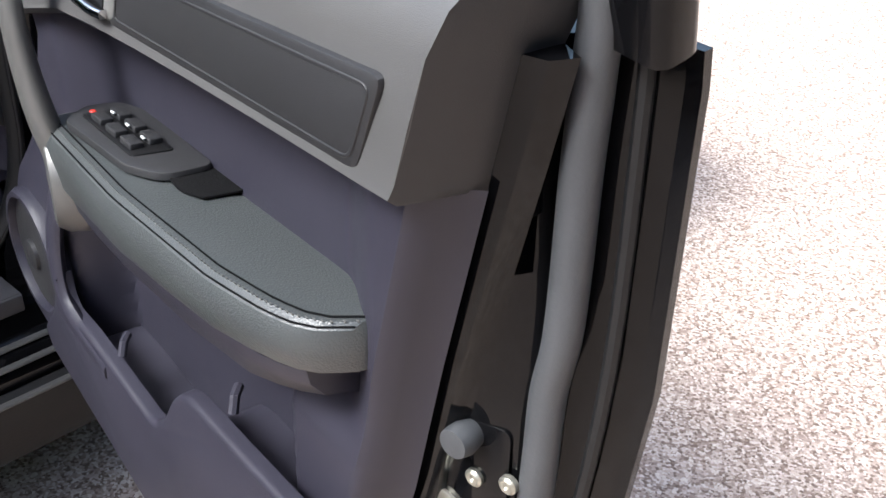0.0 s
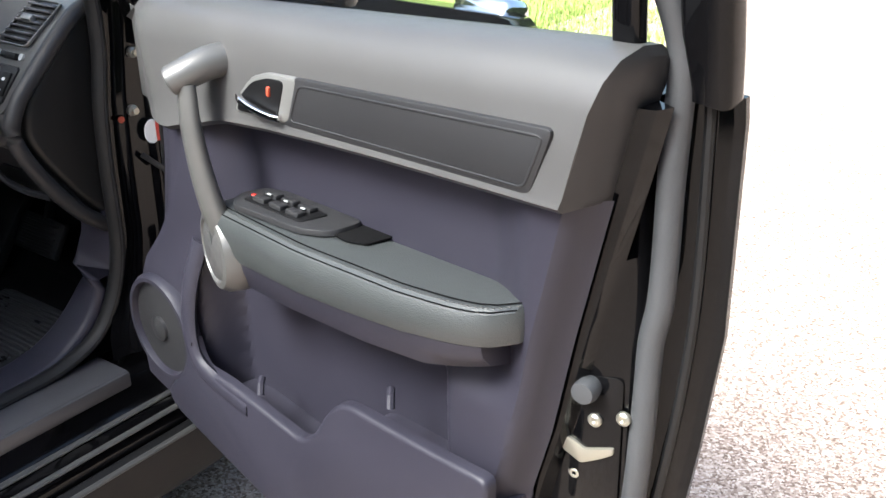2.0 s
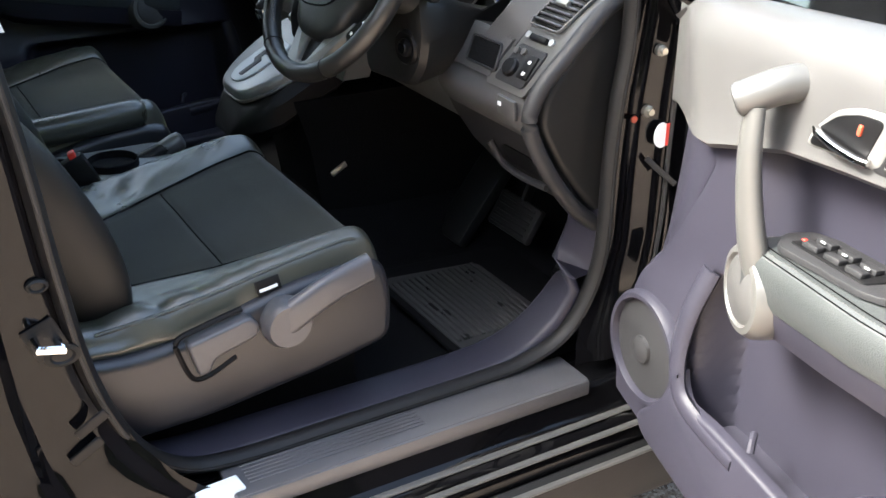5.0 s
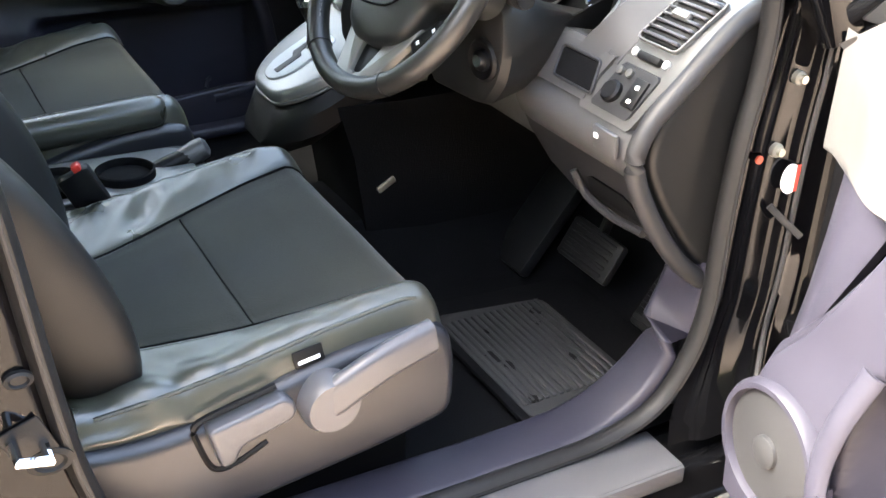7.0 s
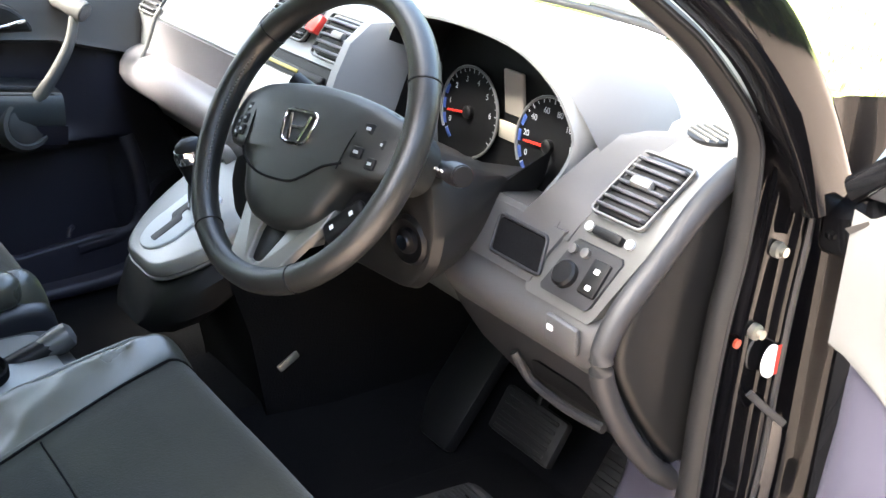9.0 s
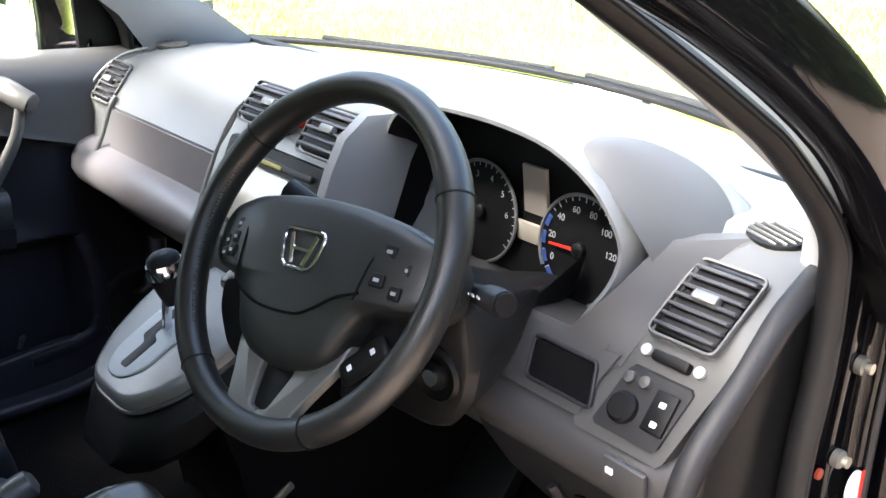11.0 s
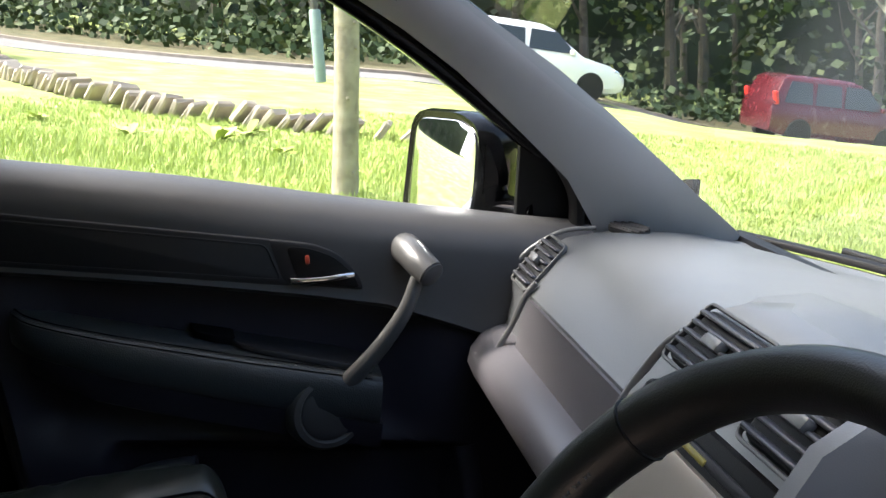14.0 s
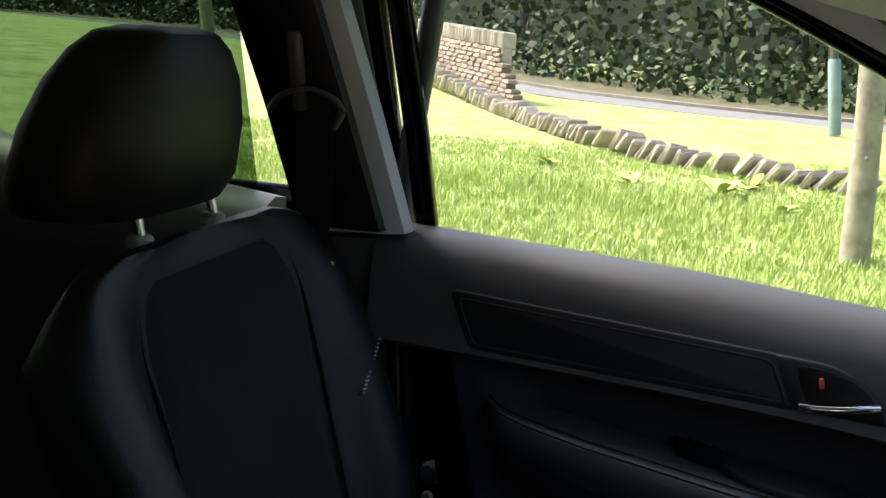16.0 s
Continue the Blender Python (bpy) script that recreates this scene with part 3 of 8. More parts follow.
for side in (1, -1):
    prof = [(0.72, 1.03), (0.80, 1.0), (0.86, 0.93), (0.895, 0.82), (0.905, 0.70), (0.90, 0.62)]
    side_panel("front_wing", side, prof, ((0.10, 1.0), (0.4, 1.0, 0.07), (0.8, 0.985, 0.14), (1.05, 0.95, 0.20), (1.2, 0.88, 0.26)), M_PAINT, "black front wing")
    prof = [(0.90, 0.62), (0.905, 0.50), (0.89, 0.32)]
    side_panel("wing_foot", side, prof, ((0.10, 1.0), (0.16, 1.0)), M_PAINT, "black lower wing")
    # rear door and quarter
    prof = [(0.86, 1.17), (0.885, 1.12), (0.905, 1.0), (0.912, 0.82), (0.905, 0.55), (0.88, 0.34)]
    side_panel("rear_door", side, prof, ((-1.16, 1.0), (-1.5, 1.0), (-1.86, 0.995)), M_PAINT, "closed black rear door")
    side_panel("rear_quarter", side, prof, ((-1.87, 0.994), (-2.2, 0.98), (-2.6, 0.93), (-2.75, 0.85)), M_PAINT, "black rear quarter")
    # rear door lining with its ledge
    bm = bmesh.new()
    rings = []
    for y in (-1.20, -1.4, -1.7, -2.0, -2.4):
        zt = 1.150 + 0.055 * (-1.2 - y) / 0.5
        rings.append([Vector((side * x, y, z)) for x, z in ((0.80, zt + 0.012), (0.765, zt + 0.018), (0.735, zt + 0.008), (0.715, zt - 0.02), (0.712, zt - 0.12), (0.735, zt - 0.20), (0.72, 0.80), (0.74, 0.45), (0.80, 0.42))])
    loft(bm, rings)
    part("rear_lining", bm, M_GREY, car, "grey rear door lining")
    bm = bmesh.new()
    grid(bm, 6, 4, lambda s, t: Vector((side * (0.80 - 0.34 * (0.34 * t)), -1.24 - 0.62 * s, 1.15 + 0.06 * s + (0.36 - 0.02 * s) * t)))
    rp = part("rear_window", bm, M_PRIVACY, car, "dark privacy rear side window")
    pillar("rear_pillar", [(side * 0.79, -1.90, 1.15), (side * 0.74, -1.94, 1.32), (side * 0.66, -1.98, 1.53)], 0.10, 0.05, M_PAINT, "black rear pillar", up=(1, 0, 0))
    pillar("tail_pillar", [(side * 0.78, -2.55, 1.15), (side * 0.72, -2.45, 1.34), (side * 0.64, -2.36, 1.53)], 0.16, 0.06, M_PAINT, "black tail pillar", up=(1, 0, 0))
    bm = bmesh.new()
    grid(bm, 4, 4, lambda s, t: Vector((side * (0.80 - 0.34 * (0.34 * t)), -1.96 - (0.50 - 0.1 * t) * s, 1.20 + 0.02 * s + (0.30 - 0.02 * s) * t)))
    qp = part("quarter_window", bm, M_PRIVACY, car, "dark privacy quarter window")
    # wheels
    for y in (0.62, -2.15):
        bm = bmesh.new()
        wm = pose(side * 0.80, y, 0.345, 0, 90 * side, 0)
        lathe(bm, [(0.225, -0.10), (0.32, -0.105), (0.342, -0.085), (0.345, 0.0), (0.342, 0.085), (0.32, 0.10), (0.225, 0.095)], wm, 40)
        tyre = part("tyre", bm, M_RUBBER, car, "black tyre")
        bm = bmesh.new()
        lathe(bm, [(0.225, -0.09), (0.228, 0.085), (0.215, 0.09), (0.20, 0.06), (0.08, 0.045), (0.06, 0.055), (0.001, 0.056)], wm, 32)
        part("rim", bm, M_SILVER, tyre, "silver alloy rim")
        for k in range(5):
            bm = bmesh.new()
            rbox(bm, (0.15, 0.05, 0.02), wm @ pose(0, 0, 0, 0, 0, 72 * k) @ pose(0.135, 0, 0.07), 0.008)
            part("rim_spoke", bm, M_SILVER, tyre)
    # door mirrors
    bm = bmesh.new()
    if side < 0:
        MM = pose(-0.955, -0.258, 1.120, 0, 0, 20) @ Matrix.Diagonal((1.28, 1.28, 1.36, 1))
    else:
        MM = M_DRV @ pose(0.24, -0.085, 1.170) @ pose(0, 0, 0, 0, 0, -62)
    face = fillet([(-0.088, -0.066), (0.060, -0.078), (0.085, -0.02), (0.082, 0.066), (0.04, 0.078), (-0.075, 0.070)], 0.030, 4)
    if side > 0:
        face = [(-x, z) for x, z in face]
    rings = []
    for k, d in ((0.96, 0.004), (1.06, 0.0), (1.10, 0.012), (1.08, 0.045), (0.90, 0.075), (0.55, 0.095)):
        rings.append([MM @ Vector((x * k, d, z * k)) for x, z in face])
    loft(bm, rings)
    mh = part("door_mirror", bm, M_PAINT, car, "black door mirror housing")
    bm = bmesh.new()
    prism(bm, face, 0.004, MM @ Matrix(((0.95, 0, 0, 0), (0, 0, -1, 0.006), (0, 0.95, 0, 0), (0, 0, 0, 1))), 0.001)
    part("mirror_glass", bm, M_MIRROR, mh, "mirror glass")
    bm = bmesh.new()
    if side < 0:
        sweep(bm, spline([(-0.80, -0.12, 1.095), (-0.85, -0.15, 1.09), (-0.92, -0.20, 1.085)], 4), rect_profile(0.07, 0.035, 0.012))
    else:
        sweep(bm, spline([M_DRV @ Vector(p) for p in ((0.12, 0.03, 1.125), (0.20, -0.02, 1.12), (0.30, -0.08, 1.12))], 4), rect_profile(0.07, 0.035, 0.012))
    part("mirror_arm", bm, M_PAINT, mh)
# bonnet
bm = bmesh.new()
grid(bm, 16, 12, lambda s, t: Vector(((-0.80 + 1.6 * s) * (1 - 0.10 * t * t), 0.14 + 0.27 * (1 - (2 * s - 1) ** 2) + (1.02 - 0.12 * (2 * s - 1) ** 2 - 0.20 * (1 - (2 * s - 1) ** 2)) * t, 1.020 - 0.035 * (2 * s - 1) ** 2 - 0.20 * t - 0.08 * t * t)))
part("bonnet", bm, M_PAINT, car, "black bonnet")
bm = bmesh.new()
rings = []
for y, w, z0, z1 in ((1.05, 0.88, 0.30, 0.86), (1.18, 0.86, 0.27, 0.84), (1.30, 0.78, 0.28, 0.76), (1.37, 0.62, 0.32, 0.66)):
    rings.append([Vector((x, y, z)) for x, z in fillet([(-w, z0), (w, z0), (w, z1), (-w, z1)], 0.08, 3)])
loft(bm, rings)
part("front_bumper", bm, M_PAINT, car, "black front bumper")
for s in (1, -1):
    bm = bmesh.new()
    rbox(bm, (0.24, 0.10, 0.13), pose(s * 0.66, 1.23, 0.80, -12, 0, -18 * s), 0.03, 3)
    part("headlamp", bm, M_CHROME, car, "clear headlamp")
    bm = bmesh.new()
    rbox(bm, (0.14, 0.10, 0.45), pose(s * 0.74, -2.66, 1.18, 12, 0, 0), 0.02, 3)
    part("tail_lamp", bm, M_RED, car, "tall red tail lamp")
bm = bmesh.new()
rings = []
for y, w, z0, z1 in ((-2.45, 0.86, 0.30, 1.16), (-2.70, 0.84, 0.30, 1.16), (-2.78, 0.78, 0.33, 1.12)):
    rings.append([Vector((x, y, z)) for x, z in fillet([(-w, z0), (w, z0), (w, z1), (-w, z1)], 0.06, 3)])
loft(bm, rings)
part("tailgate", bm, M_PAINT, car, "black tailgate")
bm = bmesh.new()
grid(bm, 6, 4, lambda s, t: Vector(((-0.68 + 1.36 * s) * (1 - 0.1 * t), -2.68 + 0.30 * t, 1.16 + 0.38 * t)))
rw = part("rear_screen", bm, M_PRIVACY, car, "dark privacy rear screen")
# rear bench
bm = bmesh.new()
rbox(bm, (1.30, 0.48, 0.20), pose(0, -1.62, 0.58, 4, 0, 0), 0.05, 4)
bench = part("rear_bench", bm, M_LEATHER, car, "black leather rear bench")
bm = bmesh.new()
rbox(bm, (1.28, 0.15, 0.56), pose(0, -1.90, 0.90, -18, 0, 0), 0.05, 4)
part("bench_back", bm, M_LEATHER, bench, "black leather bench back")
bm = bmesh.new()
rbox(bm, (1.40, 0.80, 0.03), pose(0, -2.30, 0.78), 0.01)
part("load_floor", bm, M_CARPET, car, "black load floor")
# inner mirror
bm = bmesh.new()
IM = pose(-0.02, -0.30, 1.455, 0, 0, -18)
rbox(bm, (0.22, 0.03, 0.062), IM, 0.014, 3)
im = part("inner_mirror", bm, M_BLACKPL, car, "black inner mirror")
bm = bmesh.new()
rbox(bm, (0.20, 0.004, 0.050), IM @ pose(0, -0.016, 0), 0.002)
part("inner_mirror_glass", bm, M_MIRROR, im)
bm = bmesh.new()
sweep(bm, [IM @ Vector((0, 0.01, 0.02)), IM @ Vector((0, 0.03, 0.05)), Vector((0.0, -0.34, 1.52))], disc_profile(0.010, 8))
part("mirror_stem", bm, M_BLACKPL, im)
# cowl and wipers
bm = bmesh.new()
grid(bm, 20, 2, lambda s, t: Vector((-0.75 + 1.5 * s, screen_y(-0.75 + 1.5 * s) + 0.005 + 0.10 * t, 1.078 - 0.03 * t)))
part("cowl", bm, M_RUBBER, car, "black cowl panel")
for x0, x1 in ((0.55, -0.02), (-0.10, -0.60)):
    bm = bmesh.new()
    sweep(bm, spline([(x, screen_y(x) + 0.02, 1.092 + 0.004 * math.sin(6 * x)) for x in (x0, x0 * 0.6 + x1 * 0.4, x1)], 5), rect_profile(0.012, 0.014, 0.003, 2))
    part("wiper", bm, M_BLACKPL, car, "black wiper at rest")

# ---- front doors, built alike in door terms: u from the hinge back, n inwards, z up ----
U_OUT = ((0.32, 0.95), (0.45, 1.0), (0.64, 1.043), (0.73, 1.056), (0.88, 1.073), (1.13, 1.072), (1.2, 1.06))
U_IN = ((0.32, 0.80), (0.37, 0.83), (0.50, 0.86), (0.66, 0.893), (0.74, 0.918), (0.87, 0.948), (1.06, 0.998), (1.19, 1.03))
Z_LIP = ((0.15, 0.945), (0.26, 0.97), (0.36, 1.005), (0.43, 1.017), (0.65, 1.033), (0.84, 1.042), (1.05, 1.050))
Z_TOP = ((0.1, 1.118), (0.19, 1.128), (1.05, 1.192))
Z_TOP_SHUT = ((0.05, 1.116), (0.2, 1.122), (0.455, 1.138), (0.675, 1.158), (1.0, 1.174), (1.08, 1.178))
Z_ARM = ((0.40, 0.905), (0.62, 0.908), (0.8, 0.914), (0.95, 0.918))
Z_ARM_SHUT = ((0.40, 0.917), (0.495, 0.930), (0.925, 0.992))
Z_BOT = ((0.03, 0.52), (0.05, 0.504), (0.17, 0.476), (0.285, 0.449), (0.45, 0.411), (0.6, 0.385), (0.9, 0.37))
U_FRONT = ((0.40, 0.06), (0.504, 0.052), (0.725, 0.095), (0.947, 0.205), (1.0, 0.228), (1.13, 0.185))


def build_door(M, name, label, driver):
    D = lambda u, n, z: M @ Vector((u, n, z))
    M_SHELL = M
    # painted shell with its stepped rear edge
    bm = bmesh.new()
    rings = []
    for z in (0.32, 0.37, 0.45, 0.55, 0.64, 0.73, 0.80, 0.88, 0.97) + ((1.06, 1.12, 1.145) if driver else (1.03, 1.06, 1.08)):
        uo, ui = lerp_rows(U_OUT, z), lerp_rows(U_IN, z)
        b = 0.02 * math.sin(math.pi * min(1, (z - 0.3) / 0.9))
        rings.append([D(*p, z) for p in ((0.0, 0.0), (0.03, 0.05), (0.06, 0.055), (ui - 0.06, 0.055), (ui - 0.02, 0.104), (ui + 0.010, 0.094), (ui + 0.016, 0.074), (0.995, 0.060),
                                         (1.002, 0.044), (uo - 0.035, 0.026), (uo - 0.02, 0.020), (uo - 0.012, 0.006), (uo, 0.004), (uo - 0.002, -0.006), (0.6, -0.008 - b), (0.2, -0.006 - b))])
    loft(bm, rings)
    door = part(name, bm, M_PAINT, car, label)
    # grey seal along the stepped edge
    bm = bmesh.new()
    pts = [D(u, 0.050, z) for z, u in ((0.36, 0.955), (0.5, 0.98), (0.6, 0.997), (0.7, 1.006), (0.8, 1.010), (0.87, 1.012), (0.92, 1.020), (0.98, 1.022), (1.06, 1.022), (1.13, 1.024))]
    pts += [D(1.026 - 0.02 * k, 0.055 + 0.03 * k, 1.20 + 0.1 * k) for k in range(4)]
    sweep(bm, spline(pts, 4), disc_profile(0.015, 10), up=tuple(D(1, 0, 0) - D(0, 0, 0)))
    part("door_seal", bm, M_SEAL, door, "weathered grey rubber door seal")
    # outer flange line
    bm = bmesh.new()
    sweep(bm, spline([D(lerp_rows(U_OUT, z) - 0.026, 0.026, z) for z in (0.34, 0.5, 0.7, 0.9, 1.1, 1.14)], 4), disc_profile(0.006, 8), up=tuple(D(1, 0, 0) - D(0, 0, 0)))
    part("edge_strip", bm, M_RUBBER, door)
    # window frame
    bm = bmesh.new()
    sweep(bm, [D(0.985, 0.068, 1.02), D(0.985, 0.078, 1.15), D(0.998, 0.105, 1.27), D(1.019, 0.160, 1.46), D(1.026, 0.18, 1.53)], rect_profile(0.022, 0.030, 0.006), up=tuple(D(1, 0, 0) - D(0, 0, 0)))
    sweep(bm, [D(1.050, 0.034, 1.150), D(1.055, 0.047, 1.20), D(1.075, 0.115, 1.42), D(1.082, 0.145, 1.53)], rect_profile(0.036, 0.055, 0.010), up=tuple(D(1, 0, 0) - D(0, 0, 0)))
    sweep(bm, spline([D(0.02, 0.045, 1.115), D(0.12, 0.07, 1.19), D(0.28, 0.11, 1.30), D(0.45, 0.15, 1.40), D(0.65, 0.19, 1.49), D(0.80, 0.20, 1.525), D(1.03, 0.185, 1.53)], 5), rect_profile(0.03, 0.045, 0.01), up=tuple(D(0, 1, 0) - D(0, 0, 0)))
    wf = part("window_frame", bm, M_PAINT, door, "black window frame")
    bm = bmesh.new()
    if not driver:
        prism(bm, fillet([(0.012, 1.045), (0.155, 1.055), (0.160, 1.228), (0.092, 1.186), (0.030, 1.132)], 0.01), 0.012, M @ Matrix(((1, 0, 0, 0), (0, 0, 1, 0.080), (0, 1, 0, 0), (0, 0, 0, 1))), 0.003)
    else:
        prism(bm, fillet([(0.04, 1.115), (0.185, 1.125), (0.19, 1.255), (0.17, 1.23)], 0.01), 0.012, M @ Matrix(((1, 0, 0, 0), (0, 0.25, 1, -0.22), (0, 1, 0, 0), (0, 0, 0, 1))), 0.003)
    part("mirror_corner", bm, M_DARKGREY if driver else M_BLACKPL, door, "black inner mirror corner")
    bm = bmesh.new()
    def pane(s, t):
        u = 0.18 + 0.83 * s
        hi = min(1.52, lerp_rows(((0.1, 1.18), (0.28, 1.30), (0.45, 1.40), (0.65, 1.49), (0.80, 1.525), (1.0, 1.53)), u))
        z = 1.07 + (hi - 1.07) * t
        return D(u, 0.058 + 0.30 * (z - 1.12), z)
    grid(bm, 12, 6, pane)
    gl = part("window_pane", bm, M_GLASS, door, "clear side window")
    gl.visible_shadow = False
    # upper pad
    if not driver:
        M = M @ pose(-0.045, 0, -0.045)
        D = lambda u, n, z: M @ Vector((u, n, z))
    bm = bmesh.new()
    rings = []
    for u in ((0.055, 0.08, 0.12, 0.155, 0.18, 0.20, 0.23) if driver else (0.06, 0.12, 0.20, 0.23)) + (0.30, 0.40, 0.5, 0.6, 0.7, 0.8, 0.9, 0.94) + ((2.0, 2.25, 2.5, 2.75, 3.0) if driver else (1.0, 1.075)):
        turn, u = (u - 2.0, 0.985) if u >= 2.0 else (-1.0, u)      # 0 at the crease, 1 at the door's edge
        zt, zl = lerp_rows(Z_TOP if driver else Z_TOP_SHUT, u), lerp_rows(Z_LIP, max(0.26, u))
        k = 1 - 0.98 * sm(0.20, 0.05, u) if driver else 1.0
        n0 = 0.095
        rd = 0.010 * max(0.0, turn) + 0.045 * sm(0.15, 0.05, u) ** 2 if driver else 0.0
        w = lambda n: n0 + (n - n0) * k
        sh = (lambda z: (1 - sm(zl, zt, z)) * 0.035 * sm(0.3, 0.185, u) * sm(0.06, 0.18, u))
        row = [(0.055, zt + 0.004 - rd), (0.075, zt + 0.016 - rd), (0.105, zt + 0.020 - rd), (w(0.137), zt + 0.012 - rd), (w(0.156), zt - 0.006), (w(0.165), zt - 0.035), (w(0.168), zl + 0.055), (w(0.170), zl + 0.016), (w(0.173), zl + 0.006), (w(0.165), zl - 0.001), (w(0.12), zl - 0.004), (0.09, zl)]
        if turn < 0:
            rings.append([D(u + sh(z), n, z) for n, z in row])
        else:
            crease = lambda z: lerp_rows(((1.03, 0.972), (1.045, 0.975), (1.085, 0.985), (1.126, 0.995), (1.165, 1.006), (1.19, 1.014), (1.21, 1.018)), z)
            rim = lambda z: lerp_rows(((1.03, 0.984), (1.085, 0.996), (1.126, 1.006), (1.165, 1.016), (1.19, 1.022), (1.21, 1.024)), z)
            rings.append([D(crease(z) + (rim(z) - crease(z)) * turn, 0.100 + (n - 0.100) * (1 - 0.95 * turn * (0.55 + 0.45 * turn)) if n > 0.1 else n, z) for n, z in row])
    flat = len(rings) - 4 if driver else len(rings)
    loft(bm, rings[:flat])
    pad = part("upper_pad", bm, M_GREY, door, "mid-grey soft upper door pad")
    # end of the same pad, its shade put into a darker grey
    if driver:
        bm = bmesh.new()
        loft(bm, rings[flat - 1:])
        part("shaded_pad_end", bm, M_DARKGREY, pad, "rounded end of the pad, its shade in darker plastic")
    # insert
    up_plate = M @ Matrix(((1, 0, 0, 0), (0, 0, 1, 0.160), (0, 1, 0, 0), (0, 0, 0, 1)))
    bm = bmesh.new()
    prism(bm, fillet([(0.562, 1.106), (0.968, 1.132), (0.938, 1.056), (0.535, 1.040)], 0.012), 0.0115, up_plate, 0.003)
    ins = part("insert_panel", bm, M_DARKGREY, door, "dark grained insert panel")
    bm = bmesh.new()
    sweep(bm, [up_plate @ Vector((u, z, 0.0118)) for u, z in fillet([(0.575, 1.098), (0.956, 1.122), (0.932, 1.064), (0.552, 1.049)], 0.010)], rect_profile(0.003, 0.0016, 0.0006, 1), up=tuple(D(0, 1, 0) - D(0, 0, 0)), loop=True)
    part("insert_line", bm, M_DARKGREY, ins, "raised line round the insert")
    # pull handle in its shell
    bm = bmesh.new()
    prism(bm, fillet([(0.432, 1.036), (0.445, 1.062), (0.475, 1.090), (0.51, 1.102), (0.575, 1.107), (0.550, 1.043)], 0.012), 0.012, up_plate, 0.004)
    # passenger side takes a darker material for the shade on that door
    bez = part("handle_shell", bm, M_SILVER if driver else M_DARKGREY, door, "satin handle surround")
    bm = bmesh.new()
    prism(bm, fillet([(0.440, 1.040), (0.452, 1.062), (0.480, 1.085), (0.513, 1.096), (0.548, 1.098), (0.528, 1.047)], 0.010), 0.0135, up_plate, 0.001)
    part("handle_well", bm, M_BLACKPL, bez, "black recess behind the handle")
    bm = bmesh.new()
    sweep(bm, spline([D(0.538, 0.176, 1.050), D(0.520, 0.180, 1.051), D(0.490, 0.182, 1.055), D(0.465, 0.181, 1.060), D(0.453, 0.176, 1.061)], 4), rect_profile(0.010, 0.009, 0.003))
    part("pull_handle", bm, M_CHROME, bez, "chrome door handle")
    bm = bmesh.new()
    rbox(bm, (0.006, 0.005, 0.013), M @ pose(0.517, 0.1745, 1.080, 0, 8, 0), 0.002)
    part("lock_tab", bm, M_ORANGE, bez, "red lock marker")
    # lower panel, plum plastic, with the hollow of the pocket
    bm = bmesh.new()
    def low(s, t):
        z0 = 0.40 + 0.63 * t
        uf, ur = lerp_rows(U_FRONT, z0), lerp_rows(U_IN, z0) + 0.004
        u = uf + (ur - uf) * s
        zb, zt = lerp_rows(Z_BOT, u), lerp_rows(Z_LIP, u)
        z = zb + (zt - zb) * t
        n = 0.150
        n -= 0.030 * sm(0.30, 0.40, u) * sm(0.93, 0.84, u) * sm(0.76, 0.84, z)          # hollow above the arm
        n -= 0.058 * sm(0.255, 0.29, u) * sm(0.80, 0.75, u) * sm(0.80, 0.76, z) * sm(0.40, 0.46, z)
        n += 0.020 * sm(0.30, 0.16, u) * sm(0.80, 0.68, z)                               # speaker corner
        n -= 0.045 * sm(0.965, 1.0, s) + 0.03 * sm(0.03, 0.0, s)
        return D(u, n, z)
    grid(bm, 110, 90, low)
    part("lower_panel", bm, M_PURPLE, door, "plum-grey moulded lower panel")
    # front return of the panel, down to the hinge side
    bm = bmesh.new()
    rows = []
    for z in (0.49, 0.56, 0.63, 0.70, 0.78, 0.86, 0.92, 0.96, 0.99):
        uf = lerp_rows(U_FRONT, z)
        rows.append([D(u, n, z) for u, n in ((uf + 0.012, 0.117), (uf, 0.119), (uf - 0.35 * (uf - 0.05), 0.108), (uf - 0.75 * (uf - 0.05), 0.085), (0.048, 0.050), (0.048, 0.046), (uf, 0.09), (uf + 0.012, 0.1))])
    loft(bm, rows)
    part("front_return", bm, M_PURPLE, door, "plum-grey front edge of the panel")
    # pocket front
    bm = bmesh.new()
    lip = [(0.262, 0.640), (0.267, 0.615), (0.281, 0.590), (0.342, 0.592), (0.414, 0.586), (0.482, 0.579), (0.530, 0.574), (0.563, 0.602), (0.594, 0.650), (0.621, 0.676), (0.646, 0.684), (0.726, 0.685), (0.812, 0.688), (0.892, 0.693), (0.888, 0.640), (0.862, 0.50),
           (0.835, 0.385), (0.60, 0.385), (0.45, 0.408), (0.285, 0.446), (0.18, 0.472), (0.16, 0.50), (0.22, 0.56)]
    pm = M @ Matrix(((1, 0, 0, 0), (0, 0, 1, 0.164), (0, 1, 0, 0), (0, 0, 0, 1)))
    prism(bm, fillet(lip, 0.016, 3), 0.019, pm, 0.007, 3)
    part("map_pocket", bm, M_PURPLE, door, "plum-grey map pocket with a stepped rim")
    bm = bmesh.new()
    low_lip = [(u, z - 0.055) for u, z in lip[2:14]] + [(0.86, 0.50), (0.80, 0.40), (0.45, 0.42), (0.29, 0.46)]
    prism(bm, fillet(low_lip, 0.01, 2), 0.084, M @ Matrix(((1, 0, 0, 0), (0, 0, 1, 0.084), (0, 1, 0, 0), (0, 0, 0, 1))), 0.001)
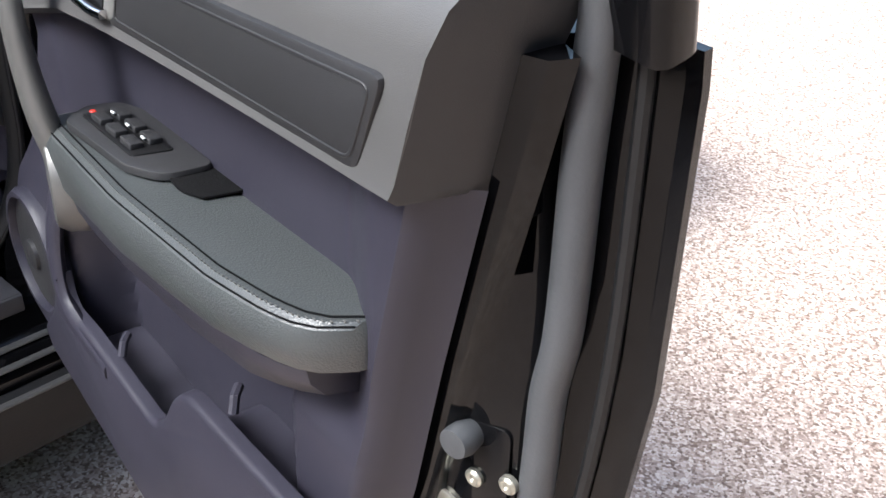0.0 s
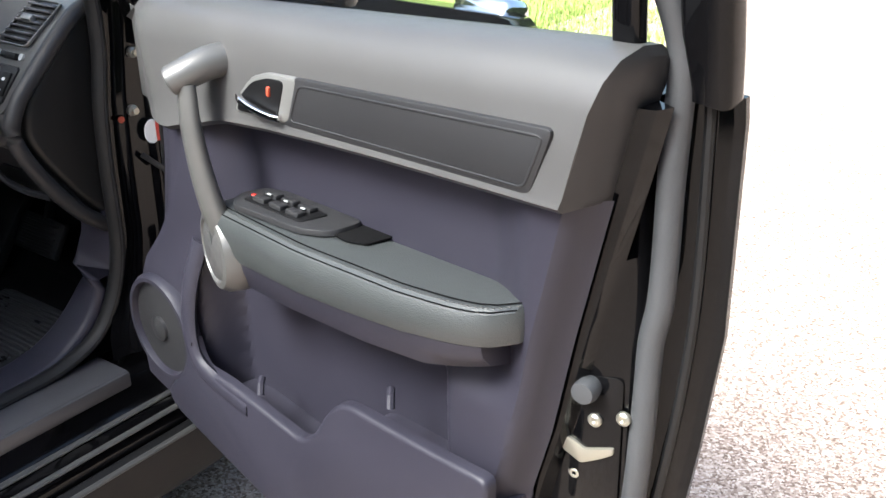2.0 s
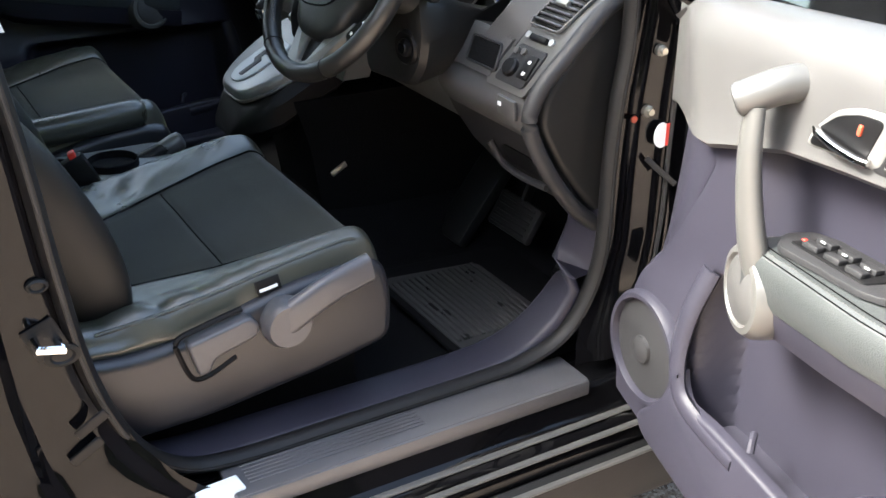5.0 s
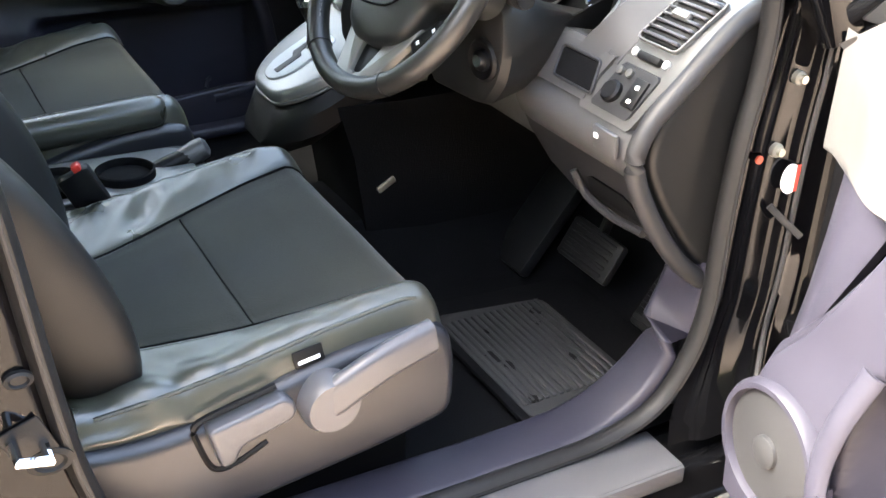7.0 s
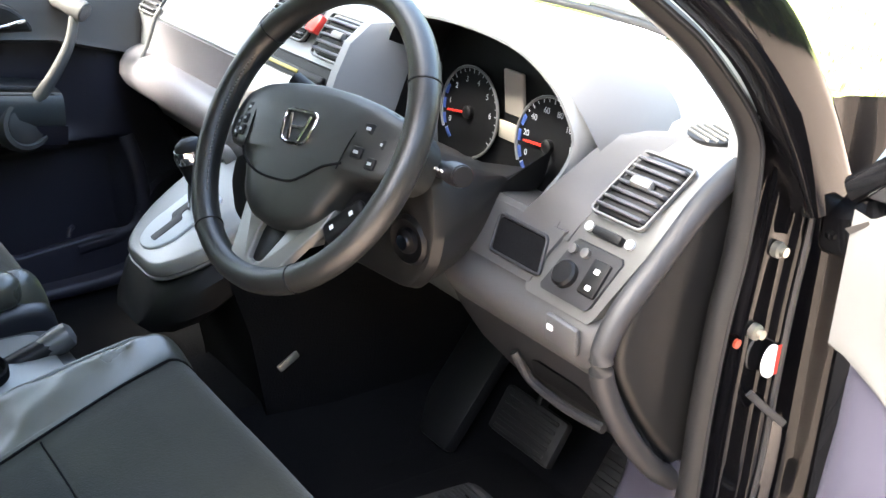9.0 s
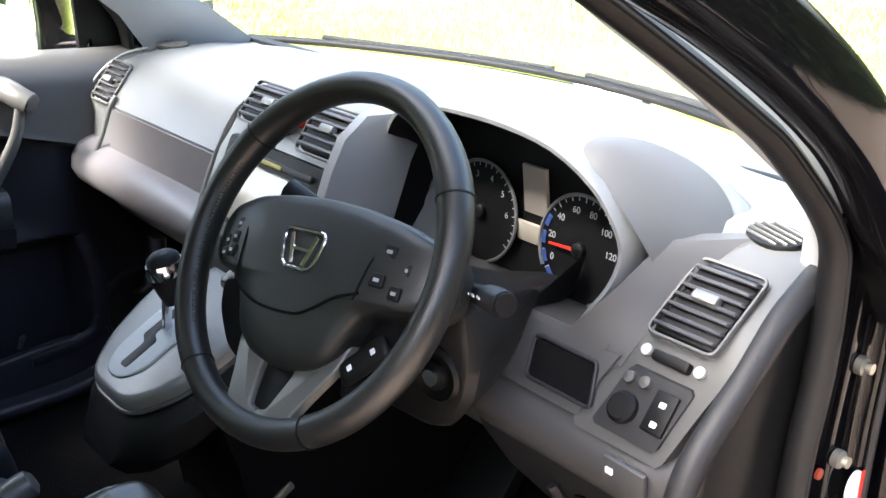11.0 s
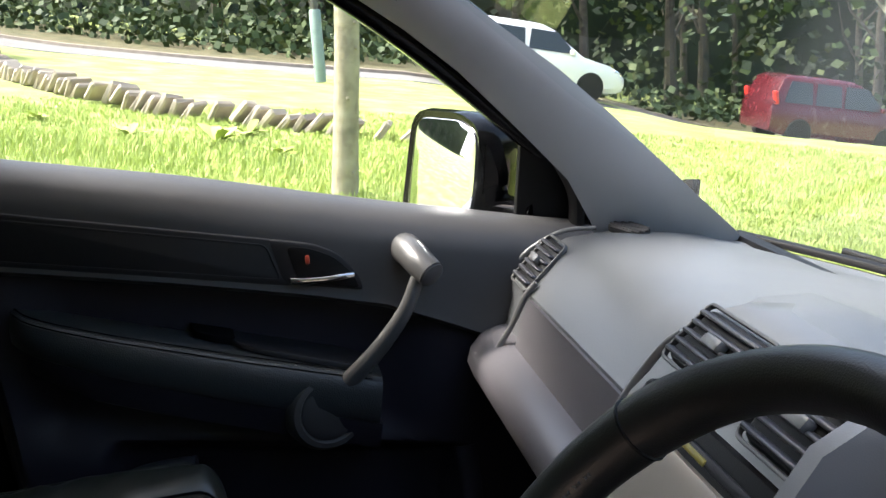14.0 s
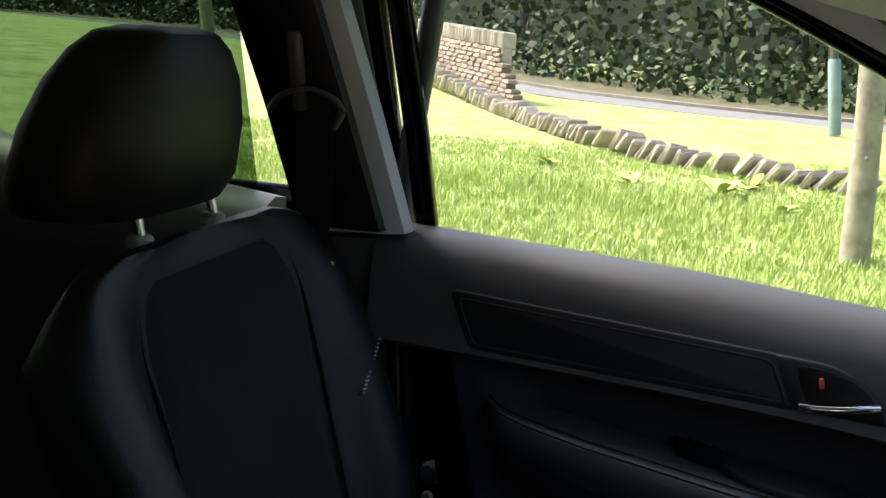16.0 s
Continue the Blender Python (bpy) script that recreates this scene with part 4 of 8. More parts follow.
    part("pocket_floor", bm, M_PURPLE, door)
    for u, z in ((0.405, 0.596), (0.700, 0.706)):
        bm = bmesh.new()
        sweep(bm, [D(u - 0.006, 0.150, z + 0.012), D(u + 0.004, 0.160, z + 0.010), D(u + 0.010, 0.166, z - 0.004)], disc_profile(0.0055, 8))
        part("bottle_stop", bm, M_PURPLE, door)
    # front rib between loudspeaker and pocket
    bm = bmesh.new()
    sweep(bm, spline([D(0.262, 0.145, 0.79), D(0.250, 0.165, 0.72), D(0.246, 0.174, 0.65), D(0.262, 0.176, 0.595), D(0.31, 0.176, 0.575), D(0.40, 0.176, 0.565)], 6), disc_profile(0.017, 10, 0.010), up=tuple(D(0, 1, 0) - D(0, 0, 0)))
    part("pocket_rib", bm, M_PURPLE, door)
    # loudspeaker
    to_n = lambda u, n, z: M @ pose(u, n, z) @ Matrix(((1, 0, 0, 0), (0, 0, 1, 0), (0, 1, 0, 0), (0, 0, 0, 1)))
    bm = bmesh.new()
    lathe(bm, [(0.093, 0.0), (0.093, 0.016), (0.088, 0.024), (0.081, 0.024), (0.078, 0.016), (0.078, 0.004)], to_n(0.158, 0.158, 0.612), 36)
    ring = part("speaker_ring", bm, M_PURPLE, door, "plum loudspeaker ring")
    bm = bmesh.new()
    lathe(bm, [(0.079, 0.0), (0.079, 0.014), (0.055, 0.017), (0.022, 0.019), (0.021, 0.024), (0.014, 0.027), (0.001, 0.028)], to_n(0.158, 0.158, 0.612), 36)
    part("speaker_grille", bm, M_DARKGREY, ring, "fine-meshed speaker grille")
    # armrest: leather top and side
    bm = bmesh.new()
    rings = []
    n_out = ((0.40, 0.214), (0.6, 0.222), (0.78, 0.217), (0.84, 0.208), (0.875, 0.199), (0.898, 0.184), (0.912, 0.163), (0.919, 0.138))
    for u in (0.405, 0.43, 0.5, 0.6, 0.7, 0.78, 0.83, 0.86, 0.88, 0.895, 0.905, 0.912, 0.916, 0.919):
        no = lerp_rows(n_out, u)
        zt = lerp_rows(Z_ARM if driver else Z_ARM_SHUT, u)
        zb = zt - lerp_rows(((0.40, 0.068), (0.7, 0.058), (0.95, 0.042)), u)
        rings.append([D(u, n, z) for n, z in ((0.10, zt - 0.004), (0.130, zt + 0.001), (no - 0.03, zt + 0.002), (no - 0.013, zt), (no - 0.005, zt - 0.005), (no - 0.001, zt - 0.013), (no, zt - 0.026), (no - 0.002, zb + 0.012), (no - 0.008, zb), (0.10, zb))])
    loft(bm, rings)
    arm = part("armrest", bm, M_ARM, door, "grey leather armrest with a stitched edge", smooth=24)
    bm = bmesh.new()
    for dz, dn in ((0.0022, -0.0190), (-0.0026, -0.0068)):
        pts = []
        for k in range(30):
            u = 0.42 + 0.492 * k / 29
            no = lerp_rows(n_out, u)
            zt = lerp_rows(Z_ARM if driver else Z_ARM_SHUT, u)
            pts.append(D(u, no + dn, zt + dz))
        sweep(bm, pts, disc_profile(0.0009, 5))
    part("edge_groove", bm, M_CARPET, arm, "dark groove beside the stitching")
    bm = bmesh.new()
    for k in range(90):
        u = 0.43 + 0.480 * k / 89
        no = lerp_rows(n_out, u)
        zt = lerp_rows(Z_ARM if driver else Z_ARM_SHUT, u)
        rbox(bm, (0.0032, 0.0012, 0.0012), M @ pose(u, no - 0.0135, zt + 0.0003), 0)
    part("stitching", bm, M_GRIP, arm, "grey double stitching")
    bm = bmesh.new()
    rings = []
    for u in (0.40, 0.45, 0.55, 0.7, 0.8, 0.84, 0.865, 0.885):
        no = lerp_rows(n_out, u) - 0.009
        zt = lerp_rows(Z_ARM if driver else Z_ARM_SHUT, u) - lerp_rows(((0.40, 0.068), (0.7, 0.058), (0.95, 0.042)), u) - 0.001
        zb = zt - lerp_rows(((0.40, 0.070), (0.8, 0.072), (0.90, 0.040)), u)
        rings.append([D(u, n, z) for n, z in ((0.09, zt), (no, zt), (no - 0.003, zt - 0.014), (no - 0.016, (zt + zb) / 2 - 0.008), (0.125, zb), (0.09, zb))])
    loft(bm, rings)
    part("arm_underside", bm, M_PURPLE, arm, "plum lower part of the armrest")
    # switch plate, switches, finger well
    bm = bmesh.new()
    pl = M @ Matrix(((1, 0, 0, 0), (0, 1, 0, 0), (0.02 if driver else 0.144, 0, 1, 0.900 if driver else 0.862), (0, 0, 0, 1)))
    prism(bm, fillet([(0.425, 0.130), (0.415, 0.165), (0.440, 0.196), (0.575, 0.190), (0.608, 0.174), (0.618, 0.160), (0.622, 0.120), (0.47, 0.115)], 0.012), 0.0085, pl, 0.003)
    sp = part("switch_plate", bm, M_DARKGREY, arm, "grey window switch plate")
    if driver:
        bm = bmesh.new()
        prism(bm, fillet([(0.452, 0.135), (0.440, 0.178), (0.565, 0.178), (0.575, 0.138)], 0.006), 0.0105, pl, 0.002)
        part("switch_field", bm, M_BLACKPL, arm, "black switch field")
        for a in range(3):
            for b in range(2):
                bm = bmesh.new()
                rbox(bm, (0.026, 0.014, 0.008), M @ pose(0.470 + 0.036 * a, 0.147 + 0.020 * b, 0.922 + 0.0007 * a, 6, 0, 0), 0.002)
                part("window_switch", bm, M_DARKGREY, arm)
        bm = bmesh.new()
        rbox(bm, (0.006, 0.006, 0.002), M @ pose(0.458, 0.171, 0.9265), 0.0008, 1)
        part("red_mark", bm, M_RED, arm)
        for a in range(3):
            bm = bmesh.new()
            rbox(bm, (0.008, 0.003, 0.002), M @ pose(0.472 + 0.036 * a, 0.156, 0.9265), 0.0006, 1)
            part("switch_mark", bm, M_LINER, arm)
    # the well's dark hollow is a flat black patch, not a recess
    bm = bmesh.new()
    prism(bm, fillet([(0.616, 0.118), (0.612, 0.163), (0.640, 0.166), (0.668, 0.156), (0.676, 0.118)], 0.006), 0.0022 if driver else 0.0100, pl, 0.0004)
    part("finger_well", bm, M_CARPET, arm, "finger well, its shade a flat black patch")
    # grab handle and its round end
    du = 0.0 if driver else -0.022
    horn = [D(0.402 + du, 0.150, 1.098), D(0.394 + du, 0.180, 1.095), D(0.384 + du, 0.204, 1.086), D(0.371 + du, 0.222, 1.076)]
    bm = bmesh.new()
    sweep(bm, spline(horn, 5), disc_profile(0.0205, 16), up=(0, 0, 1), scales=[1.12 - 0.008 * k for k in range(16)])
    grip = part("grab_handle", bm, M_GRIP, door, "silver grab handle")
    bm = bmesh.new()
    ax = (horn[3] - horn[2]).normalized()
    lathe(bm, [(0.0185, -0.004), (0.0185, 0.003), (0.014, 0.005), (0.001, 0.005)], Matrix.Translation(horn[3]) @ ax.to_track_quat("Z", "Y").to_matrix().to_4x4(), 20)
    part("end_cap", bm, M_GREY, grip)
    bm = bmesh.new()
    k = 1.0 if driver else 0.62
    bar = [D(0.388, 0.211, 1.072), D(0.394, 0.215, 1.02), D(0.402, 0.213, 0.96), D(0.412, 0.207, 0.905), D(0.420, 0.196, 0.86)] if driver else [D(0.365, 0.211, 1.072), D(0.382, 0.217, 1.02), D(0.414, 0.214, 0.965), D(0.448, 0.208, 0.92), D(0.470, 0.20, 0.89)]
    sweep(bm, spline(bar, 5), disc_profile(0.0165, 14, 0.011), up=tuple(D(0, 1, 0) - D(0, 0, 0)), scales=[k * (0.95 + 0.028 * j) for j in range(21)])
    part("grip_bar", bm, M_GRIP, grip)
    bm = bmesh.new()
    tilt_n = M @ pose(0.420 if driver else 0.495, 0.140, 0.840 if driver else 0.868, 0, 0, 0) @ Matrix(((1, 0, 0, 0), (0, 0, 1, 0), (0, 1, 0, 0), (0, 0, 0, 1))) @ pose(0, 0, 0, 0, -16, 0)
    lathe(bm, [(0.062, 0.0), (0.064, 0.04), (0.062, 0.060), (0.055, 0.071), (0.047, 0.073), (0.044, 0.068)], tilt_n, 36)
    part("round_socket", bm, M_GRIP, grip, "silver round socket")
    bm = bmesh.new()
    lathe(bm, [(0.044, 0.055), (0.0435, 0.069), (0.040, 0.072), (0.001, 0.074)], tilt_n, 36)
    part("socket_face", bm, M_GREY, grip)
    # latch hardware on the edge
    M = M_SHELL
    D = lambda u, n, z: M @ Vector((u, n, z))
    def edge_at(z, k=0.5):
        ui = lerp_rows(U_IN, z)
        return (ui + 0.016 + 0.060 * k, 0.075 - 0.010 * k, z)
    to_edge = lambda z, k: M @ pose(*edge_at(z, k)) @ Matrix(((1, 0, 0.21, 0), (-0.21, 0, 1, 0), (0, 1, 0, 0), (0, 0, 0, 1)))
    bm = bmesh.new()
    lathe(bm, [(0.014, -0.004), (0.016, 0.010), (0.013, 0.020), (0.001, 0.021)], to_edge(0.80, 0.05), 20)
    part("rubber_stop", bm, M_SEAL, door, "round grey rubber stop")
    for z, k in ((0.757, 0.35), (0.772, 0.88), (0.672, 0.35)):
        bm = bmesh.new()
        lathe(bm, [(0.0085, -0.002), (0.0085, 0.003), (0.006, 0.005), (0.003, 0.005), (0.001, 0.003)], to_edge(z, k), 14)
        part("latch_screw", bm, M_STEEL, door, "yellow-zinc latch screw")
    bm = bmesh.new()
    em = to_edge(0.712, 0.2)
    prism(bm, fillet([(-0.018, 0.012), (-0.018, -0.008), (0.006, -0.020), (0.030, -0.006), (0.046, 0.006), (0.046, 0.016), (0.010, 0.002), (-0.004, 0.010)], 0.004), 0.006, em, 0.002)
    part("latch_mouth", bm, M_STEEL, door, "zinc latch mouth")
    bm = bmesh.new()
    prism(bm, fillet([(-0.012, 0.09), (0.05, 0.10), (0.05, -0.075), (-0.012, -0.085)], 0.01), 0.002, to_edge(0.72, 0.2), 0.0005)
    part("latch_plate", bm, M_PAINT, door)
    return door


build_door(M_DRV, "driver_door", "open driver door with plum-grey and silver trim", True)
build_door(M_PAS, "passenger_door", "closed passenger door in deep shade", False)

# ---- dashboard ----
def rowplate(rows, surf, th, nx=8, bow=0.0):
    """A panel given by rows (z, left x, right x) laid on the surface y = surf(z), th thick."""
    bm = bmesh.new()
    def row(z, xl, xr, off):
        return [Vector((xl + (xr - xl) * k / nx, surf(z) + off + bow * (1 - (2 * k / nx - 1) ** 2), z)) for k in range(nx + 1)]
    front = [[bm.verts.new(p) for p in row(z, a, b, 0)] for z, a, b in rows]
    back = [[bm.verts.new(p) for p in row(z, a, b, th)] for z, a, b in rows]
    for sheet in (front, back):
        for r0, r1 in zip(sheet, sheet[1:]):
            for i in range(nx):
                bm.faces.new((r0[i], r0[i + 1], r1[i + 1], r1[i]))
    for i in range(nx):
        bm.faces.new((front[0][i], front[0][i + 1], back[0][i + 1], back[0][i]))
        bm.faces.new((front[-1][i], front[-1][i + 1], back[-1][i + 1], back[-1][i]))
    for r0, r1, b0, b1 in zip(front, front[1:], back, back[1:]):
        bm.faces.new((r0[0], r1[0], b1[0], b0[0]))
        bm.faces.new((r0[-1], r1[-1], b1[-1], b0[-1]))
    return bm


bm = bmesh.new()
rings = []
XS = [-0.745, -0.73, -0.70, -0.64, -0.55, -0.45, -0.35, -0.25, -0.17, -0.14, -0.05, 0.05, 0.14, 0.17, 0.20, 0.25, 0.35, 0.45, 0.55, 0.60, 0.64, 0.69, 0.715, 0.725]
for x in XS:
    yb = screen_y(x) - 0.01
    d = sm(0.17, 0.22, x)                      # driver side: set back behind the dials
    c = sm(-0.22, -0.12, x) * (1 - d)          # raised middle
    e = sm(0.66, 0.745, abs(x))                # rounded ends
    r = lambda y, z: Vector((x, y, z))
    top = 1.098 + 0.012 * c
    k = 0.02 * e
    rings.append([r(yb, 1.080), r(yb - 0.035, 1.086), r(yb - 0.075, 1.084), r(yb - 0.095, 1.093), r(0.02, top + 0.006 - k + 0.020 * c), r(-0.05 + 0.02 * d, top + 0.004 - k + 0.045 * c), r(-0.105 + 0.055 * d, top - 0.006 - k + 0.050 * c), r(-0.145 + 0.09 * d, 1.070 - k + 0.055 * c),
                  r(-0.178 + 0.12 * d, 1.028 - 0.04 * d), r(-0.186 + 0.12 * d, 1.018 - 0.055 * d), r(-0.183 + 0.02 * d, 0.985 - 0.045 * d), r(-0.192, 0.93), r(-0.19, 0.86), r(-0.14, 0.78), r(-0.02, 0.72), r(0.12, 0.72), r(0.16, 0.9)])
loft(bm, rings)
dash = part("dashboard", bm, M_DASH, car, "grey dashboard with a soft grained top")

# glove box lid with its line, passenger side
bm = rowplate([(1.013, -0.60, -0.185), (1.009, -0.606, -0.181), (0.97, -0.612, -0.170), (0.945, -0.605, -0.165), (0.940, -0.60, -0.17)], lambda z: -0.186 - 0.012 * sm(1.01, 0.94, z) - 0.004, 0.02)
part("glove_lid", bm, M_LAV, dash, "silver-mauve glove box lid")
bm = bmesh.new()
rbox(bm, (0.05, 0.012, 0.03), pose(-0.205, -0.205, 0.950), 0.004)
part("glove_latch", bm, M_BLACKPL, dash, "black glove box latch")
# thin silver arcs that frame the lid and the middle
bm = bmesh.new()
sweep(bm, spline([(-0.628, -0.225, 0.925), (-0.622, -0.205, 0.97), (-0.612, -0.192, 1.015), (-0.606, -0.180, 1.036)], 5), rect_profile(0.009, 0.008, 0.003))
part("trim_arc", bm, M_SILVER, dash, "satin silver trim arc")
bm = bmesh.new()
sweep(bm, spline([(-0.165, -0.262, 0.90), (-0.168, -0.243, 0.97), (-0.163, -0.215, 1.04), (-0.150, -0.190, 1.092), (-0.138, -0.176, 1.112)], 5), rect_profile(0.009, 0.009, 0.003))
part("trim_arc", bm, M_SILVER, dash, "satin silver trim arc")

# mauve ledge across the lower face
def ledge(x0, x1, name, label, material, steps=10):
    bm = bmesh.new()
    rings = []
    for k in range(steps + 1):
        x = x0 + (x1 - x0) * k / steps
        e = 1 - 0.5 * (sm(0.70, 0.745, abs(x)))
        a = lambda y, z: Vector((x, -0.18 + (y + 0.18) * e, z))
        rings.append([a(-0.17, 0.948), a(-0.205, 0.944), a(-0.232, 0.934), a(-0.245, 0.918), a(-0.248, 0.895), a(-0.236, 0.872), a(-0.215, 0.852), a(-0.17, 0.835)])
    loft(bm, rings)
    return part(name, bm, material, dash, label)
ledge(-0.748, -0.150, "knee_ledge", "silver-mauve padded ledge", M_LAV)
# driver's half of the ledge, darkened in colour for less light there
ledge(0.455, 0.727, "knee_ledge", "padded ledge, its shade in a darker grey", M_GREY, 8)

# vents
def vent(cx, cz, w, h, yaw, face, slats, name="air_vent"):
    """A louvred vent: black throat, slats, tab; face(z) gives its y."""
    bm = bmesh.new()
    y0 = face(cz)
    lean = math.degrees(math.atan2(face(cz + 0.02) - face(cz - 0.02), 0.04))
    base = pose(cx, y0, cz, -lean, 0, yaw)
    rbox(bm, (w, 0.020, h), base @ pose(0, 0.006, 0), 0.008)
    v = part(name, bm, M_BLACKPL, dash, "black air vent with grey louvres")
    for k in range(slats):
        bm = bmesh.new()
        rbox(bm, (w * 0.96, 0.013, 0.0045), base @ pose(0, -0.004, -h / 2 + h * (k + 0.7) / (slats + 0.4), 24, 0, 0), 0.0015, 1)
        part("louvre", bm, M_LEVER, v)
    bm = bmesh.new()
    sweep(bm, [base @ Vector((x, -0.002, z)) for x, z in fillet([(-w / 2 - 0.003, -h / 2 - 0.003), (w / 2 + 0.003, -h / 2 - 0.003), (w / 2 + 0.003, h / 2 + 0.003), (-w / 2 - 0.003, h / 2 + 0.003)], 0.010, 4)], rect_profile(0.0035, 0.006, 0.0012, 2), up=tuple(base.to_3x3() @ Vector((0, 1, 0))), loop=True)
    part("vent_frame", bm, M_GRIP, v, "satin grey vent frame")
    bm = bmesh.new()
    rbox(bm, (0.030, 0.012, 0.012), base @ pose(0, -0.010, 0.002), 0.003)
    part("vent_tab", bm, M_SILVER, v, "silver vent tab")
    return v, base

# driver outer panel
surf_d = lambda z: lerp_rows(((0.92, -0.246), (0.945, -0.233), (0.975, -0.209), (1.01, -0.184), (1.032, -0.166), (1.055, -0.135), (1.08, -0.097), (1.096, -0.062), (1.104, -0.036)), z)
bm = rowplate([(0.930, 0.605, 0.708), (0.936, 0.600, 0.714), (0.965, 0.608, 0.722), (1.0, 0.621, 0.732), (1.025, 0.628, 0.738), (1.05, 0.634, 0.742), (1.075, 0.640, 0.743), (1.092, 0.648, 0.740), (1.099, 0.660, 0.733)], surf_d, 0.03)
part("vent_panel", bm, M_GRIP, dash, "satin grey driver vent panel")
surf_v = lambda z: surf_d(z) - 0.003
vent(0.676, 1.055, 0.074, 0.092, 0, surf_v, 7)
bm = rowplate([(0.942, 0.628, 0.700), (0.946, 0.624, 0.704), (0.993, 0.636, 0.713), (0.997, 0.640, 0.709)], lambda z: surf_d(z) - 0.004, 0.01)
part("switch_field", bm, M_DARKGREY, dash, "dark grey mirror switch field")
def on_panel(x, z, out=0.006):
    lean = math.degrees(math.atan2(surf_d(z + 0.01) - surf_d(z - 0.01), 0.02))
    return pose(x, surf_d(z) - out, z, -lean, 0, 0) @ pose(0, 0, 0, 90, 0, 0)
bm = bmesh.new()
lathe(bm, [(0.016, -0.004), (0.016, 0.006), (0.013, 0.009), (0.001, 0.009)], on_panel(0.652, 0.964), 20)
kn = part("mirror_knob", bm, M_BLACKPL, dash, "round mirror adjuster")
bm = bmesh.new()
prism(bm, [(-0.005, -0.006), (0.007, 0.0), (-0.005, 0.006)], 0.002, on_panel(0.652, 0.964, 0.0145))
part("arrow_mark", bm, M_WHITE, kn)
bm = bmesh.new()
rbox(bm, (0.026, 0.042, 0.006), on_panel(0.691, 0.972), 0.002)
hs = part("lamp_switch", bm, M_BLACKPL, dash, "black rocker switch")
for dz in (-0.008, 0.008):
    bm = bmesh.new()
    rbox(bm, (0.008, 0.006, 0.002), on_panel(0.691, 0.972 + dz, 0.0095), 0.001, 1)
    part("switch_mark", bm, M_WHITE, hs)
for x, z in ((0.643, 0.988), (0.662, 0.9890)):
    bm = bmesh.new()
    lathe(bm, [(0.006, -0.002), (0.006, 0.004), (0.001, 0.005)], on_panel(x, z), 12)
    part("small_button", bm, M_GRIP, dash)
bm = bmesh.new()
rbox(bm, (0.044, 0.011, 0.012), on_panel(0.676, 1.011, 0.003), 0.003)
part("vent_wheel", bm, M_BLACKPL, dash, "ribbed vent wheel")
for x in (0.644, 0.708):
    bm = bmesh.new()
    lathe(bm, [(0.006, -0.002), (0.006, 0.002), (0.001, 0.002)], on_panel(x, 1.012, 0.003), 12)
    part("vent_mark", bm, M_LINER, dash)

# oval demister grilles
for s in (1, -1):
    bm = bmesh.new()
    base = pose(s * 0.672, -0.030, 1.0985, 6, 0, -20 * s)
    prism(bm, [(0.036 * math.cos(a * math.pi / 12), 0.025 * math.sin(a * math.pi / 12)) for a in range(24)], 0.006, base, 0.001)
    g = part("demister_grille", bm, M_BLACKPL, dash, "oval side demister grille")
    for k in range(5):
        y = -0.017 + 0.0085 * k
        w = 0.034 * math.sqrt(1 - (y / 0.025) ** 2)
        bm = bmesh.new()
        rbox(bm, (2 * w, 0.0028, 0.004), base @ pose(0, y, 0.007), 0.001, 1)
        part("grille_bar", bm, M_GRIP, g)

# cubby in the leaning panel beside the column, a black plate for its shaded hollow
surf_p = lambda z: lerp_rows(((0.93, -0.240), (0.945, -0.233), (0.975, -0.216), (1.005, -0.198), (1.03, -0.182)), z)
bm = rowplate([(0.938, 0.45, 0.604), (0.95, 0.45, 0.606), (0.975, 0.445, 0.612), (1.000, 0.44, 0.622)], surf_p, 0.02)
part("column_panel", bm, M_GREY, dash, "grey panel beside the column")
bm = bmesh.new()
loft(bm, [[Vector((x, y, z)) for y, z in ((-0.180, 0.980), (-0.202, 0.998), (-0.196, 1.006), (-0.082, 0.974), (-0.07, 0.950))] for x in (0.19, 0.35, 0.5, 0.58, 0.606)])
part("dial_shelf", bm, M_GREY, dash, "grey shelf under the dials")
bm = rowplate([(0.952, 0.530, 0.610), (0.955, 0.527, 0.612), (0.983, 0.519, 0.602), (0.986, 0.522, 0.599)], lambda z: surf_p(z) - 0.0025, 0.02)
cub = part("cubby", bm, M_CARPET, dash, "coin cubby, its shaded hollow a flat black plate")
bm = bmesh.new()
sweep(bm, [Vector((x, surf_p(z) - 0.002, z)) for x, z in fillet([(0.525, 0.950), (0.616, 0.950), (0.603, 0.989), (0.516, 0.989)], 0.006)], rect_profile(0.004, 0.005, 0.001, 1), up=(0, 1, 0), loop=True)
part("cubby_rim", bm, M_DARKGREY, cub)

# fascia between the hood's foot and the vent panel
bm = bmesh.new()
loft(bm, [[Vector((xl, yl + 0.03, z)), Vector((xl, yl, z)), Vector((xl * 0.5 + xr * 0.5, yl * 0.5 + yr * 0.5 - 0.004, z)), Vector((xr, yr, z)), Vector((xr, yr + 0.03, z))] for z, xl, yl, xr, yr in ((0.990, 0.540, -0.209, 0.626, -0.201), (1.002, 0.552, -0.206, 0.628, -0.192), (1.015, 0.562, -0.204, 0.631, -0.181), (1.035, 0.580, -0.199, 0.637, -0.161), (1.060, 0.597, -0.184, 0.642, -0.126), (1.085, 0.606, -0.155, 0.650, -0.084), (1.100, 0.608, -0.120, 0.660, -0.045))])
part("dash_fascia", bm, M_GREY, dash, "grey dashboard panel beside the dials")

